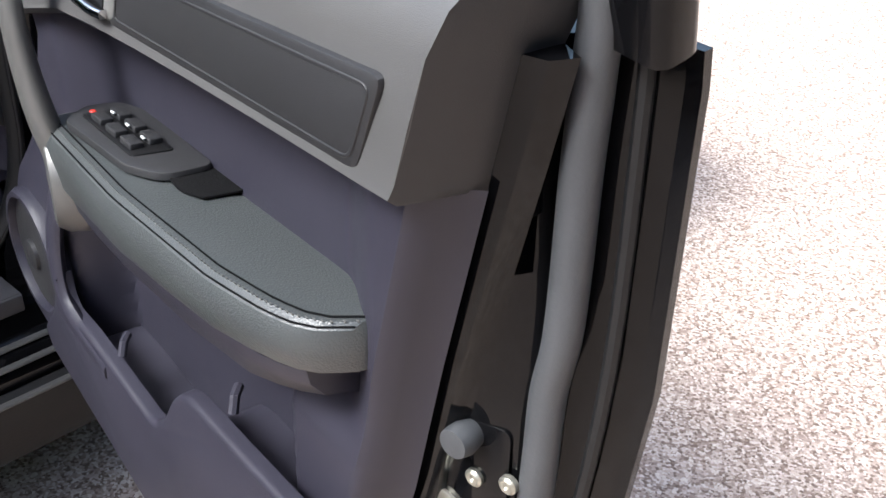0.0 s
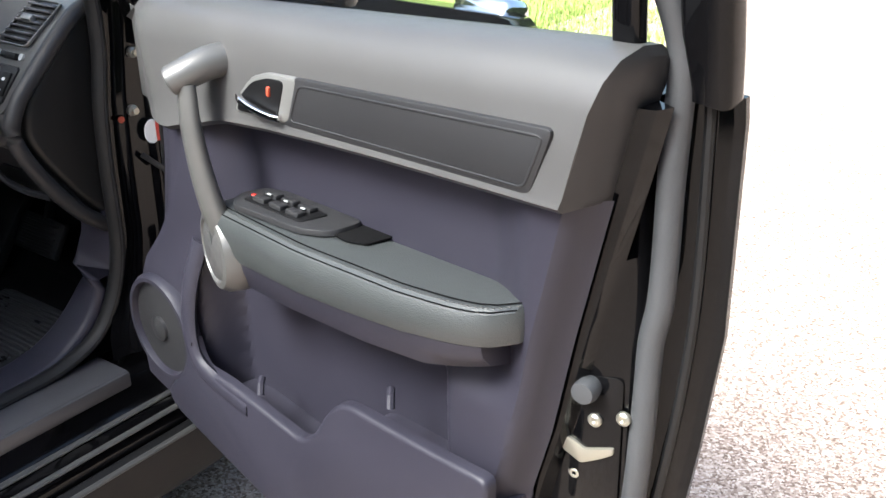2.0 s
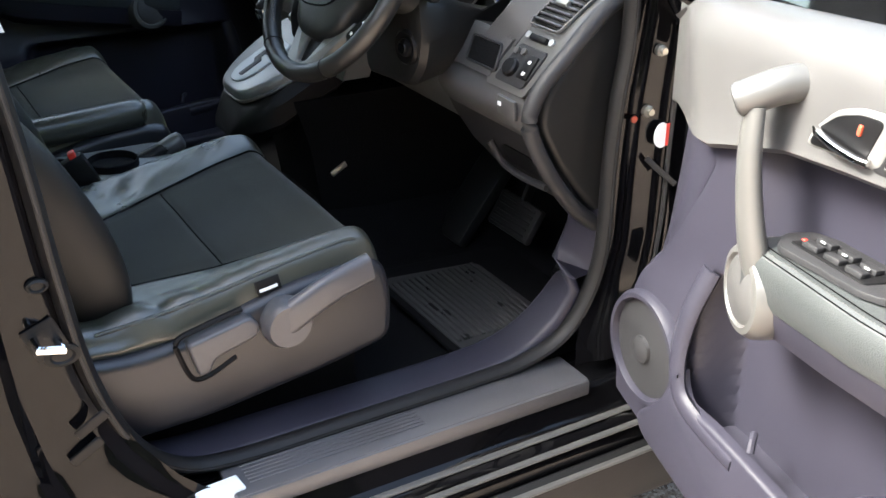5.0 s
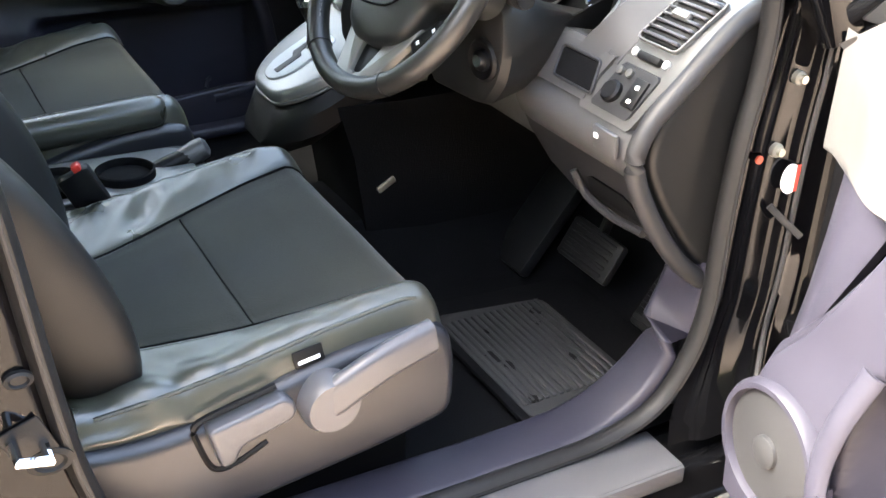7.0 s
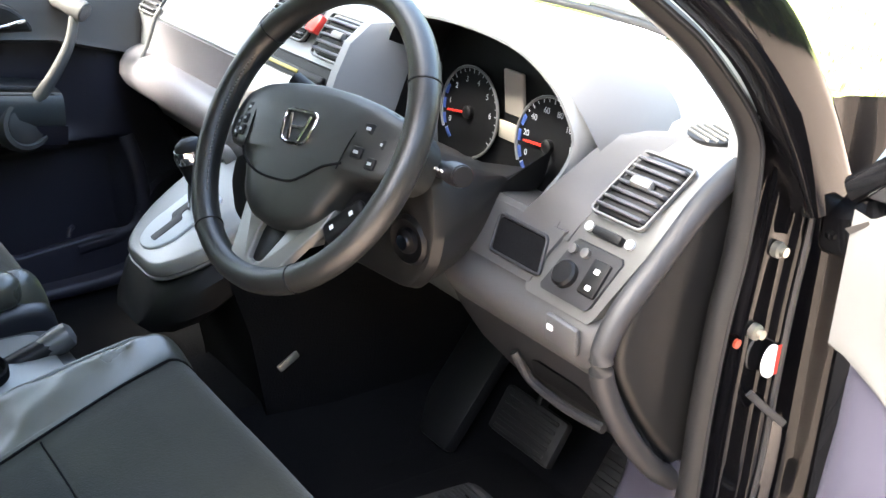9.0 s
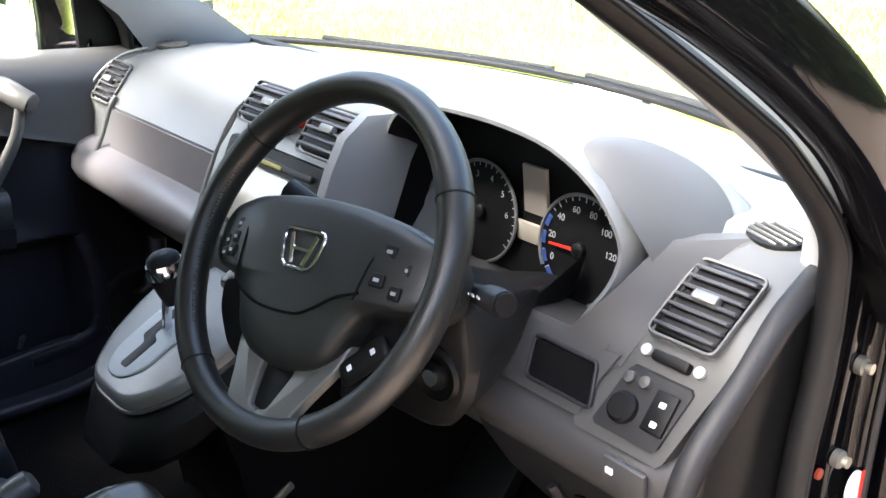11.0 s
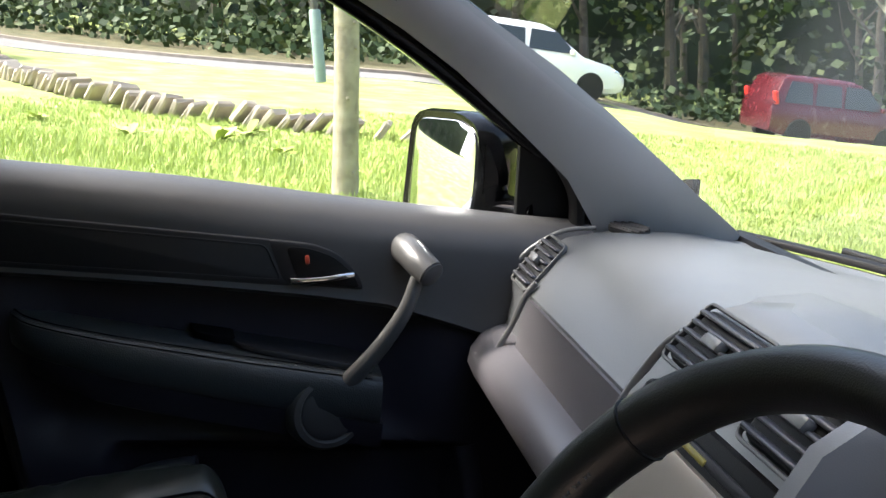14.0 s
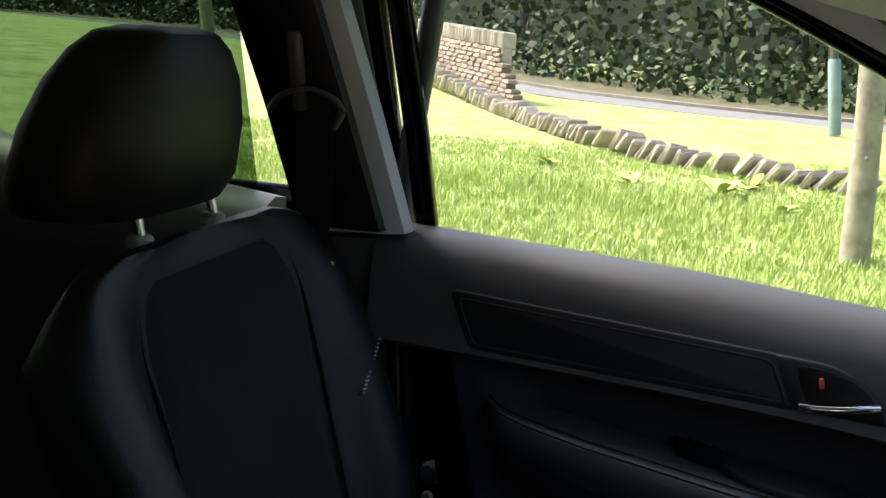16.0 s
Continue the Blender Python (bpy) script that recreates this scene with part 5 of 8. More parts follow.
# lower knee panel with a pocket, fuse lid
bm = rowplate([(0.700, 0.50, 0.715), (0.715, 0.45, 0.728), (0.76, 0.42, 0.732), (0.82, 0.41, 0.735), (0.862, 0.42, 0.735)], lambda z: lerp_rows(((0.70, -0.105), (0.76, -0.150), (0.80, -0.175), (0.862, -0.212)), z), 0.04)
part("knee_panel", bm, M_DARKGREY, dash, "dark knee panel")
surf_k = lambda z: lerp_rows(((0.70, -0.105), (0.76, -0.150), (0.80, -0.175), (0.862, -0.212)), z) - 0.004
bm = rowplate([(0.745, 0.545, 0.655), (0.752, 0.53, 0.665), (0.785, 0.545, 0.648), (0.792, 0.56, 0.635)], surf_k, 0.02)
kp = part("knee_pocket", bm, M_BLACKPL, dash, "black pocket opening")
bm = bmesh.new()
sweep(bm, spline([(0.515, surf_k(0.785) - 0.004, 0.785), (0.535, surf_k(0.75) - 0.012, 0.748), (0.60, surf_k(0.743) - 0.016, 0.740), (0.668, surf_k(0.745) - 0.010, 0.742)], 4), disc_profile(0.007, 8))
part("pocket_lip", bm, M_DARKGREY, kp)
bm = bmesh.new()
rbox(bm, (0.052, 0.008, 0.034), pose(0.680, -0.2485, 0.908, 6, 2, 0), 0.003)
fl = part("switch_lid", bm, M_GREY, dash, "small switch cover")
bm = bmesh.new()
rbox(bm, (0.009, 0.003, 0.007), pose(0.664, -0.2535, 0.911), 0.001)
part("lid_mark", bm, M_WHITE, fl)
# dark end of the dashboard towards the door
bm = bmesh.new()
endp = [(-0.05, 1.085), (-0.105, 1.062), (-0.165, 1.00), (-0.215, 0.945), (-0.228, 0.89), (-0.190, 0.82), (-0.135, 0.745), (-0.085, 0.695), (-0.02, 0.69), (0.02, 0.80), (0.02, 1.0), (-0.01, 1.08)]
prism(bm, fillet(endp, 0.03), 0.024, Matrix(((0, 0, 1, 0.722), (1, 0, 0, 0), (0, 1, 0, 0), (0, 0, 0, 1))), 0.012, 3)
part("dash_end", bm, M_COLUMN, dash, "dark dashboard end cap")
bm = bmesh.new()
sweep(bm, spline([(0.742, -0.055, 1.092), (0.744, -0.115, 1.060), (0.744, -0.180, 1.0), (0.742, -0.232, 0.945), (0.742, -0.246, 0.89), (0.742, -0.208, 0.81), (0.742, -0.152, 0.735), (0.740, -0.10, 0.69)], 5), disc_profile(0.014, 12))
part("end_rim", bm, M_DARKGREY, dash)
bm = bmesh.new()
prism(bm, fillet(endp, 0.03), 0.024, Matrix(((0, 0, -1, -0.738), (1, 0, 0, 0), (0, 1, 0, 0), (0, 0, 0, 1))), 0.012, 3)
part("dash_end", bm, M_COLUMN, dash, "dark dashboard end cap")

# instrument hood
EDGE = [(0.172, 0.965), (0.172, 1.03), (0.177, 1.09), (0.190, 1.14), (0.215, 1.168), (0.26, 1.183), (0.33, 1.190), (0.41, 1.190), (0.485, 1.179), (0.543, 1.152), (0.574, 1.122), (0.590, 1.092), (0.588, 1.055), (0.570, 1.020), (0.553, 0.985)]
edge = spline([(x, 0, z) for x, z in EDGE], 3)
bm = bmesh.new()
rows, inner = [], []
for p in edge:
    q = Vector((p.x, 0, p.z))
    c = Vector((0.40, 0, 1.06))
    inn = (c - q).normalized()
    yf = -0.165 - 0.05 * sm(1.14, 1.0, p.z) * sm(0.3, 0.18, p.x) - 0.045 * sm(1.10, 0.98, p.z) * sm(0.5, 0.6, p.x)
    low = Vector((q.x, 0, min(q.z, 1.100) if q.z > 1.04 else q.z)) - inn * (0.03 if 0.2 < q.x < 0.6 else 0.02)
    o = 0.012 - 0.011 * sm(0.47, 0.53, q.x) * sm(1.03, 1.08, q.z)
    shade = q - inn * o
    outer = [Vector((low.x + 0.02 * sm(0.5, 0.6, q.x), 0.12, min(low.z, 1.090))), Vector((shade.x * 0.5 + low.x * 0.5, 0.02, shade.z * 0.45 + min(low.z, 1.1) * 0.55)), Vector((shade.x, yf + 0.085, shade.z - 0.004)), Vector((shade.x, yf + 0.050, shade.z)), Vector((q.x, 0, q.z)) - inn * o * 0.85 + Vector((0, yf + 0.034, 0)), Vector((q.x, yf + 0.004, q.z))]
    lipp = [Vector((q.x, yf, q.z)) + inn * 0.003, Vector((q.x, yf, q.z)) + inn * 0.008, Vector((q.x, yf + 0.012, q.z)) + inn * 0.011, Vector((q.x, -0.06, q.z)) + inn * 0.030]
    rows.append(outer + lipp[:2])
    inner.append(lipp[1:])
loft(bm, rows, closed=False, caps=False)
hood = part("instrument_hood", bm, M_DASH, dash, "grey hood over the dials")
bm = bmesh.new()
loft(bm, inner, closed=False, caps=False)
part("hood_lining", bm, M_BLACKPL, hood, "black inside of the hood")
# flat side slope between the hood's lip and its ridge, greyed for its shade
ridge = spline([(0.472, -0.150, 1.181), (0.505, -0.092, 1.180), (0.538, -0.055, 1.169), (0.572, -0.018, 1.141), (0.600, -0.010, 1.110), (0.626, -0.030, 1.075)], 4)
brim = spline([(0.474, -0.152, 1.179), (0.520, -0.153, 1.160), (0.556, -0.153, 1.138), (0.582, -0.153, 1.118), (0.604, -0.150, 1.092), (0.622, -0.140, 1.060)], 4)
bm = bmesh.new()
def slope_f(s, t):
    k = t * (len(ridge) - 1)
    a, b = (row[int(k)].lerp(row[min(int(k) + 1, len(row) - 1)], k - int(k)) for row in (ridge, brim))
    return a.lerp(b, s) + Vector((0.55, -0.1, 0.83)) * (0.003 + 0.009 * math.sin(math.pi * s)) * sm(0.0, 0.25, t)
grid(bm, 14, 40, slope_f)
part("hood_slope", bm, M_GREY, hood, "side slope of the hood, its shade in a darker grey")
bm = bmesh.new()
back_edge = spline([(0.40, 0.05, 1.145), (0.47, 0.05, 1.140), (0.53, 0.05, 1.128), (0.585, 0.05, 1.110), (0.625, 0.04, 1.090), (0.640, 0.01, 1.070)], 4)
def crown_f(s, t):
    k = t * (len(ridge) - 1)
    a, b = (row[int(k)].lerp(row[min(int(k) + 1, len(row) - 1)], k - int(k)) for row in (ridge, back_edge))
    return a.lerp(b, s) + Vector((0, 0, 0.006 * math.sin(math.pi * s) - 0.02 * s * s))
grid(bm, 10, 30, crown_f)
part("hood_crown", bm, M_DASH, hood, "grey back of the hood")
# fin at the hood's inner foot
bm = bmesh.new()
loft(bm, [[Vector((x0, y, z)) for x0, y in ((0.150, yy), (0.165, yy - 0.030), (0.182, yy - 0.030), (0.195, yy + 0.01), (0.20, yy + 0.08), (0.155, yy + 0.08))] for z, yy in ((0.95, -0.262), (1.02, -0.240), (1.09, -0.212), (1.13, -0.190), (1.155, -0.155))])
part("hood_fin", bm, M_FIN, dash, "grey fin beside the dials")

# dials
bm = rowplate([(0.955, 0.19, 0.60), (1.0, 0.185, 0.60), (1.06, 0.185, 0.60), (1.10, 0.19, 0.575), (1.14, 0.205, 0.53), (1.168, 0.25, 0.46)], lambda z: -0.085 + 0.10 * (z - 1.04), 0.015)
face = part("dial_face", bm, M_BLACKPL, dash, "black instrument face")
def dial(cx, cz, r, a_needle, marks, name):
    base = pose(cx, -0.092 + 0.10 * (cz - 1.04), cz, 0, 0, 0) @ pose(0, 0, 0, 90 - 6, 0, 0)
    bm = bmesh.new()
    sweep(bm, [base @ Vector((r * math.cos(a), r * math.sin(a), 0.004)) for a in (radians(-70 + 7.6 * k) for k in range(38))], disc_profile(0.0022, 6), up=tuple((base.to_3x3() @ Vector((0, 0, 1)))))
    d = part(name, bm, M_SILVER, dash, "round dial with a silver rim and red needle")
    bm = bmesh.new()
    lathe(bm, [(r * 0.985, 0.0), (r * 0.985, 0.002), (r * 0.6, 0.0022), (0.001, 0.0022)], base, 40)
    part("dial_disc", bm, M_BLACKPL, d)
    bm = bmesh.new()
    for k in range(4):
        a0 = 150 + 22 * k
        sweep(bm, [base @ Vector((r * 0.90 * math.cos(radians(a0 + 5 * j)), r * 0.90 * math.sin(radians(a0 + 5 * j)), 0.004)) for j in range(4)], rect_profile(0.006, 0.001), up=tuple((base.to_3x3() @ Vector((0, 0, 1)))))
    part("blue_band", bm, M_BLUE, d)
    bm = bmesh.new()
    a = radians(a_needle)
    sweep(bm, [base @ Vector((-r * 0.12 * math.cos(a), -r * 0.12 * math.sin(a), 0.008)), base @ Vector((r * 0.72 * math.cos(a), r * 0.72 * math.sin(a), 0.007))], rect_profile(0.0036, 0.0016), up=tuple((base.to_3x3() @ Vector((0, 0, 1)))), scales=[1.2, 0.7])
    part("needle", bm, M_RED, d, "red needle")
    bm = bmesh.new()
    lathe(bm, [(0.009, 0.002), (0.009, 0.009), (0.006, 0.011), (0.001, 0.011)], base, 16)
    part("needle_hub", bm, M_BLACKPL, d)
    for text, deg in marks:
        cu = bpy.data.curves.new("numeral", "FONT")
        cu.body, cu.size, cu.align_x, cu.align_y, cu.extrude = text, 0.0115, "CENTER", "CENTER", 0.0003
        ob = new("numeral", cu)
        me = bpy.data.meshes.new_from_object(ob)
        bpy.data.objects.remove(ob)
        me.materials.clear()
        me.materials.append(M_MARK)
        o2 = new("numeral", me)
        o2.matrix_world = base @ pose(r * 0.72 * math.cos(radians(deg)), r * 0.72 * math.sin(radians(deg)), 0.0035)
        o2.parent = d
    for k in range(25):
        deg = 215 - 250 * k / 24
        bm = bmesh.new()
        rbox(bm, (0.007 if k % 4 == 0 else 0.004, 0.0012, 0.0006), base @ pose(0, 0, 0, 0, 0, deg) @ pose(r * 0.92, 0, 0.003), 0)
        part("tick", bm, M_MARK, d)
    return d
dial(0.296, 1.042, 0.064, 188, [(str(k), 205 - 33 * k) for k in range(0, 7)], "rev_counter")
dial(0.466, 1.040, 0.064, 184, [(str(20 * k), 205 - 33 * k) for k in range(0, 7)], "speedometer")
bm = bmesh.new()
rbox(bm, (0.040, 0.006, 0.062), pose(0.385, -0.088, 1.090, 6, 0, 0), 0.002)
disp = part("trip_display", bm, M_SKY_LCD, dash, "pale upright trip display")
bm = bmesh.new()
rbox(bm, (0.040, 0.006, 0.026), pose(0.378, -0.090, 1.036, 6, 0, 0), 0.002)
part("lower_display", bm, M_SCREEN, disp)

# centre stack
surf_c = lambda z: lerp_rows(((0.80, -0.300), (0.90, -0.278), (1.00, -0.240), (1.08, -0.200), (1.13, -0.165), (1.165, -0.110)), z)
bm = rowplate([(0.82, -0.150, 0.150), (0.84, -0.155, 0.155), (0.95, -0.158, 0.160), (1.05, -0.152, 0.163), (1.12, -0.130, 0.160), (1.142, -0.118, 0.155), (1.152, -0.105, 0.148)], surf_c, 0.06)
part("centre_console_face", bm, M_SILVER, dash, "satin silver centre stack")
sc_m = lambda z: surf_c(z) - 0.003
_, b1 = vent(-0.060, 1.118, 0.125, 0.060, 0, sc_m, 5)
vent(0.095, 1.112, 0.110, 0.066, 0, sc_m, 5)
bm = bmesh.new()
rbox(bm, (0.028, 0.014, 0.030), b1 @ pose(0.078, -0.006, 0.0), 0.003)
part("hazard_switch", bm, M_RED, dash, "red hazard switch")
bm = rowplate([(0.962, -0.130, 0.128), (0.966, -0.133, 0.132), (1.068, -0.128, 0.136), (1.072, -0.124, 0.132)], lambda z: surf_c(z) - 0.004, 0.01)
radio = part("radio_unit", bm, M_BLACKPL, dash, "black-framed radio and navigation unit")
bm = rowplate([(0.970, -0.105, 0.085), (0.973, -0.107, 0.088), (1.042, -0.104, 0.092), (1.045, -0.102, 0.090)], lambda z: surf_c(z) - 0.007, 0.004)
part("display", bm, M_SCREEN, radio, "dim beige display")
bm = bmesh.new()
sl = math.degrees(math.atan2(surf_c(1.06) - surf_c(1.05), 0.01))
rbox(bm, (0.20, 0.006, 0.010), pose(0.0, surf_c(1.057) - 0.007, 1.057, -sl, 0, 0), 0.002)
part("disc_slot", bm, M_DARKGREY, radio, "disc slot")
bm = bmesh.new()
rbox(bm, (0.10, 0.003, 0.006), pose(-0.02, surf_c(1.057) - 0.0105, 1.057, -sl, 0, 0), 0.001)
part("amber_label", bm, mat("amber_print", (0.30, 0.25, 0.05), 0.4), radio)
for k in range(5):
    bm = bmesh.new()
    rbox(bm, (0.018, 0.008, 0.011), pose(0.110, surf_c(0.98 + 0.014 * k) - 0.007, 0.98 + 0.014 * k, -sl, 0, 0), 0.002)
    part("radio_button", bm, M_GRIP, radio)
bm = rowplate([(0.845, -0.130, 0.130), (0.85, -0.135, 0.135), (0.935, -0.135, 0.135), (0.94, -0.13, 0.13)], lambda z: surf_c(z) - 0.004, 0.01)
clim = part("heater_panel", bm, M_DARKGREY, dash, "dark heater control panel")
for x in (-0.09, 0.0, 0.09):
    bm = bmesh.new()
    lathe(bm, [(0.022, -0.002), (0.020, 0.014), (0.016, 0.018), (0.001, 0.018)], pose(x, surf_c(0.895) - 0.004, 0.895, 90 + 20, 0, 0), 24)
    part("heater_knob", bm, M_GRIP, clim, "ribbed heater knob")
# left end vent, passenger side
vent(-0.660, 1.050, 0.075, 0.078, 0, lambda z: lerp_rows(((1.0, -0.192), (1.03, -0.178), (1.07, -0.146), (1.09, -0.120)), z), 6)
bm = bmesh.new()
sweep(bm, spline([(-0.722, -0.215, 0.955), (-0.722, -0.195, 1.01), (-0.716, -0.165, 1.055), (-0.705, -0.120, 1.088), (-0.685, -0.075, 1.100)], 5), rect_profile(0.007, 0.007, 0.003))
part("trim_arc", bm, M_SILVER, dash, "satin silver trim arc")

# gear selector pod
bm = bmesh.new()
prof = [(-0.130, 0.0), (-0.116, 0.026), (-0.07, 0.034), (0.07, 0.034), (0.116, 0.026), (0.130, 0.0), (0.122, -0.05), (0.085, -0.085), (-0.085, -0.085), (-0.122, -0.05)]
rings = []
for y, z, k in ((-0.26, 0.862, 1.05), (-0.30, 0.840, 1.03), (-0.35, 0.814, 1.0), (-0.40, 0.786, 0.96), (-0.44, 0.765, 0.86), (-0.468, 0.752, 0.70), (-0.484, 0.744, 0.48)):
    rings.append([Vector((-0.012 + x * k, y + 0.25 * zz, z + zz * (1 if k > 0.9 else k))) for x, zz in prof])
loft(bm, rings)
part("selector_pod", bm, M_BLACKPL, dash, "black pod under the gear selector")
pt = Matrix.Translation((-0.014, -0.392, 0.828)) @ pose(0, 0, 0, 28, 0, 0)
plate = fillet([(-0.128, 0.135), (0.122, 0.135), (0.116, 0.02), (0.098, -0.045), (0.055, -0.098), (-0.055, -0.098), (-0.098, -0.045), (-0.118, 0.02)], 0.045, 5)
bm = bmesh.new()
rings = []
for k, h in ((1.0, -0.020), (1.02, -0.008), (1.0, 0.004), (0.96, 0.010), (0.90, 0.012)):
    rings.append([pt @ Vector((x * k, y * k, h)) for x, y in plate])
loft(bm, rings)
top = part("selector_top", bm, M_SILVER, dash, "satin silver selector surround")
bm = bmesh.new()
sweep(bm, [pt @ Vector((x * 1.022, y * 1.022, -0.010)) for x, y in plate], disc_profile(0.004, 6), loop=True, up=tuple(pt.to_3x3() @ Vector((0, 0, 1))))
part("selector_rim", bm, M_GRIP, top)
bm = bmesh.new()
prism(bm, fillet([(-0.055, 0.060), (0.030, 0.060), (0.034, -0.045), (0.010, -0.078), (-0.030, -0.078), (-0.052, -0.045)], 0.018, 4), 0.005, pt @ pose(0, 0, 0.011), 0.0025, 3)
part("selector_gate", bm, M_LINER, top, "pale selector gate")
bm = bmesh.new()
prism(bm, fillet([(-0.030, 0.045), (-0.012, 0.045), (-0.012, 0.0), (0.004, -0.006), (0.004, -0.060), (-0.014, -0.060), (-0.014, -0.018), (-0.030, -0.010)], 0.004, 2), 0.006, pt @ pose(0, 0, 0.011), 0.0005)
part("gate_slot", bm, M_BLACKPL, top)
bm = bmesh.new()
sweep(bm, spline([pt @ Vector((-0.010, 0.010, 0.0)), pt @ Vector((0.002, 0.028, 0.04)), pt @ Vector((0.012, 0.045, 0.075))], 4), disc_profile(0.007, 10), up=(1, 0, 0))
part("selector_stem", bm, M_CHROME, top, "chrome selector stem")
KN = Matrix.Translation(pt @ Vector((0.012, 0.052, 0.082))) @ pose(0, 0, 0, 8, 0, 0) @ Matrix.Diagonal((0.68, 1.0, 0.9, 1))
bm = bmesh.new()
lathe(bm, [(0.011, -0.038), (0.017, -0.020), (0.024, 0.006), (0.026, 0.022), (0.0225, 0.040), (0.014, 0.048), (0.001, 0.050)], KN, 20)
kn2 = part("selector_knob", bm, M_BLACKPL, top, "black selector knob")
bm = bmesh.new()
lathe(bm, [(0.0262, 0.010), (0.0275, 0.018), (0.0275, 0.025), (0.0262, 0.032)], KN, 24)
part("knob_band", bm, M_CHROME, kn2, "chrome band of the knob")
# lower side of the pod down to the floor
bm = bmesh.new()
loft(bm, [[Vector((x, y, z)) for x, y in ((-0.125, -0.20 + o), (-0.115, -0.33 + o), (0.115, -0.33 + o), (0.125, -0.20 + o), (0.125, 0.10), (-0.125, 0.10))] for z, o in ((0.38, 0.0), (0.55, -0.01), (0.68, -0.03), (0.78, -0.06))])
side = part("console_side", bm, M_CARPET, dash, "black lower console")
bm = bmesh.new()
rbox(bm, (0.006, 0.040, 0.014), pose(0.121, -0.30, 0.62, 30, 0, 0), 0.003)
part("side_clip", bm, M_STEEL, side)

# steering column
bm = bmesh.new()
rings = []
for y, x0, x1, z0, z1 in ((-0.338, 0.352, 0.540, 0.918, 1.060), (-0.332, 0.345, 0.548, 0.910, 1.068), (-0.318, 0.342, 0.551, 0.905, 1.070), (-0.25, 0.345, 0.520, 0.905, 1.050), (-0.18, 0.35, 0.490, 0.92, 1.02), (-0.10, 0.36, 0.48, 0.95, 1.0)):
    rings.append([Vector((p[0], y, p[1])) for p in fillet([(x0, z0 - 0.012), (x1 - 0.050, z0), (x1 - 0.012, z0 + 0.045), (x1, z0 + 0.10), (x1 - 0.012, z1), (x0 + 0.05, z1), (x0, z1 - 0.03)], 0.020, 3)])
loft(bm, rings)
col = part("steering_column", bm, M_COLUMN, dash, "dark column shroud")
to_cam = lambda x, y, z: pose(x, y, z, 90, 0, 8)
bm = bmesh.new()
lathe(bm, [(0.031, -0.01), (0.031, 0.003), (0.027, 0.007), (0.022, 0.004), (0.016, 0.003), (0.015, 0.009), (0.011, 0.011), (0.001, 0.011)], to_cam(0.508, -0.338, 0.980), 28)
ig = part("ignition_lock", bm, M_BLACKPL, col, "ignition lock")
bm = bmesh.new()
lathe(bm, [(0.009, 0.009), (0.009, 0.014), (0.001, 0.014)], to_cam(0.508, -0.338, 0.980), 16)
part("lock_barrel", bm, M_CHROME, ig)
bm = bmesh.new()
sweep(bm, [Vector((0.50, -0.30, 1.055)), Vector((0.54, -0.318, 1.072)), Vector((0.600, -0.335, 1.085))], disc_profile(0.0115, 12), scales=[0.7, 0.9, 1.0])
st = part("lamp_stalk", bm, M_BLACKPL, col, "black lamp stalk")
bm = bmesh.new()
ax = Vector((0.060, -0.017, 0.013)).normalized().to_track_quat("Z", "Y").to_matrix().to_4x4()
lathe(bm, [(0.0125, -0.022), (0.0135, -0.012), (0.0135, 0.008), (0.0122, 0.0125), (0.001, 0.013)], Matrix.Translation((0.584, -0.330, 1.082)) @ ax, 18)
part("stalk_end", bm, M_DARKGREY, st)
for k in range(3):
    bm = bmesh.new()
    rbox(bm, (0.006, 0.002, 0.004), pose(0.545 + 0.011 * k, -0.334 - 0.003 * k, 1.079 + 0.002 * k, 20, 0, -15), 0.001, 1)
    part("stalk_mark", bm, M_WHITE, st)
bm = bmesh.new()
sweep(bm, [Vector((0.34, -0.30, 1.06)), Vector((0.30, -0.325, 1.085)), Vector((0.250, -0.345, 1.108))], disc_profile(0.014, 12), scales=[0.6, 0.85, 1.0])
part("wiper_stalk", bm, M_BLACKPL, col, "black wiper stalk")

# pedals, footrest, kick panel
def pedal(cx, cy, cz, w, h, tilt, name, label):
    bm = bmesh.new()
    rbox(bm, (w, 0.018, h), pose(cx, cy, cz, tilt, 0, 0), 0.007)
    p = part(name, bm, M_RUBBER, car, label)
    for k in range(5):
        bm = bmesh.new()
        rbox(bm, (w * 0.8, 0.004, h * 0.09), pose(cx, cy, cz, tilt, 0, 0) @ pose(0, -0.010, -h * 0.36 + h * 0.18 * k), 0.0015, 1)
        part("tread_rib", bm, M_RUBBER, p)
    bm = bmesh.new()
    sweep(bm, [Vector((cx, cy + 0.01, cz)), Vector((cx, cy + 0.06, cz + 0.12)), Vector((cx, cy + 0.10, cz + 0.26))], rect_profile(0.012, 0.022, 0.004, 2))
    part("pedal_arm", bm, M_BLACKPL, p)
pedal(0.398, -0.03, 0.555, 0.145, 0.078, -32, "brake_pedal", "black rubber brake pedal")
pedal(0.525, 0.03, 0.505, 0.058, 0.125, -35, "accelerator_pedal", "black rubber accelerator pedal")
bm = bmesh.new()
rbox(bm, (0.11, 0.03, 0.22), pose(0.190, 0.00, 0.515, -38, 0, 0), 0.01)
part("footrest", bm, M_RUBBER, car, "black ribbed footrest")
bm = bmesh.new()
rbox(bm, (0.03, 0.26, 0.28), pose(0.700, 0.04, 0.575), 0.012)
part("kick_panel", bm, M_DARKGREY, car, "dark grey kick panel")
bm = bmesh.new()
rbox(bm, (0.008, 0.045, 0.075), pose(0.681, -0.055, 0.600, 0, 0, 0), 0.003)
lv = part("bonnet_release", bm, M_BLACKPL, car, "black bonnet release lever")
bm = bmesh.new()
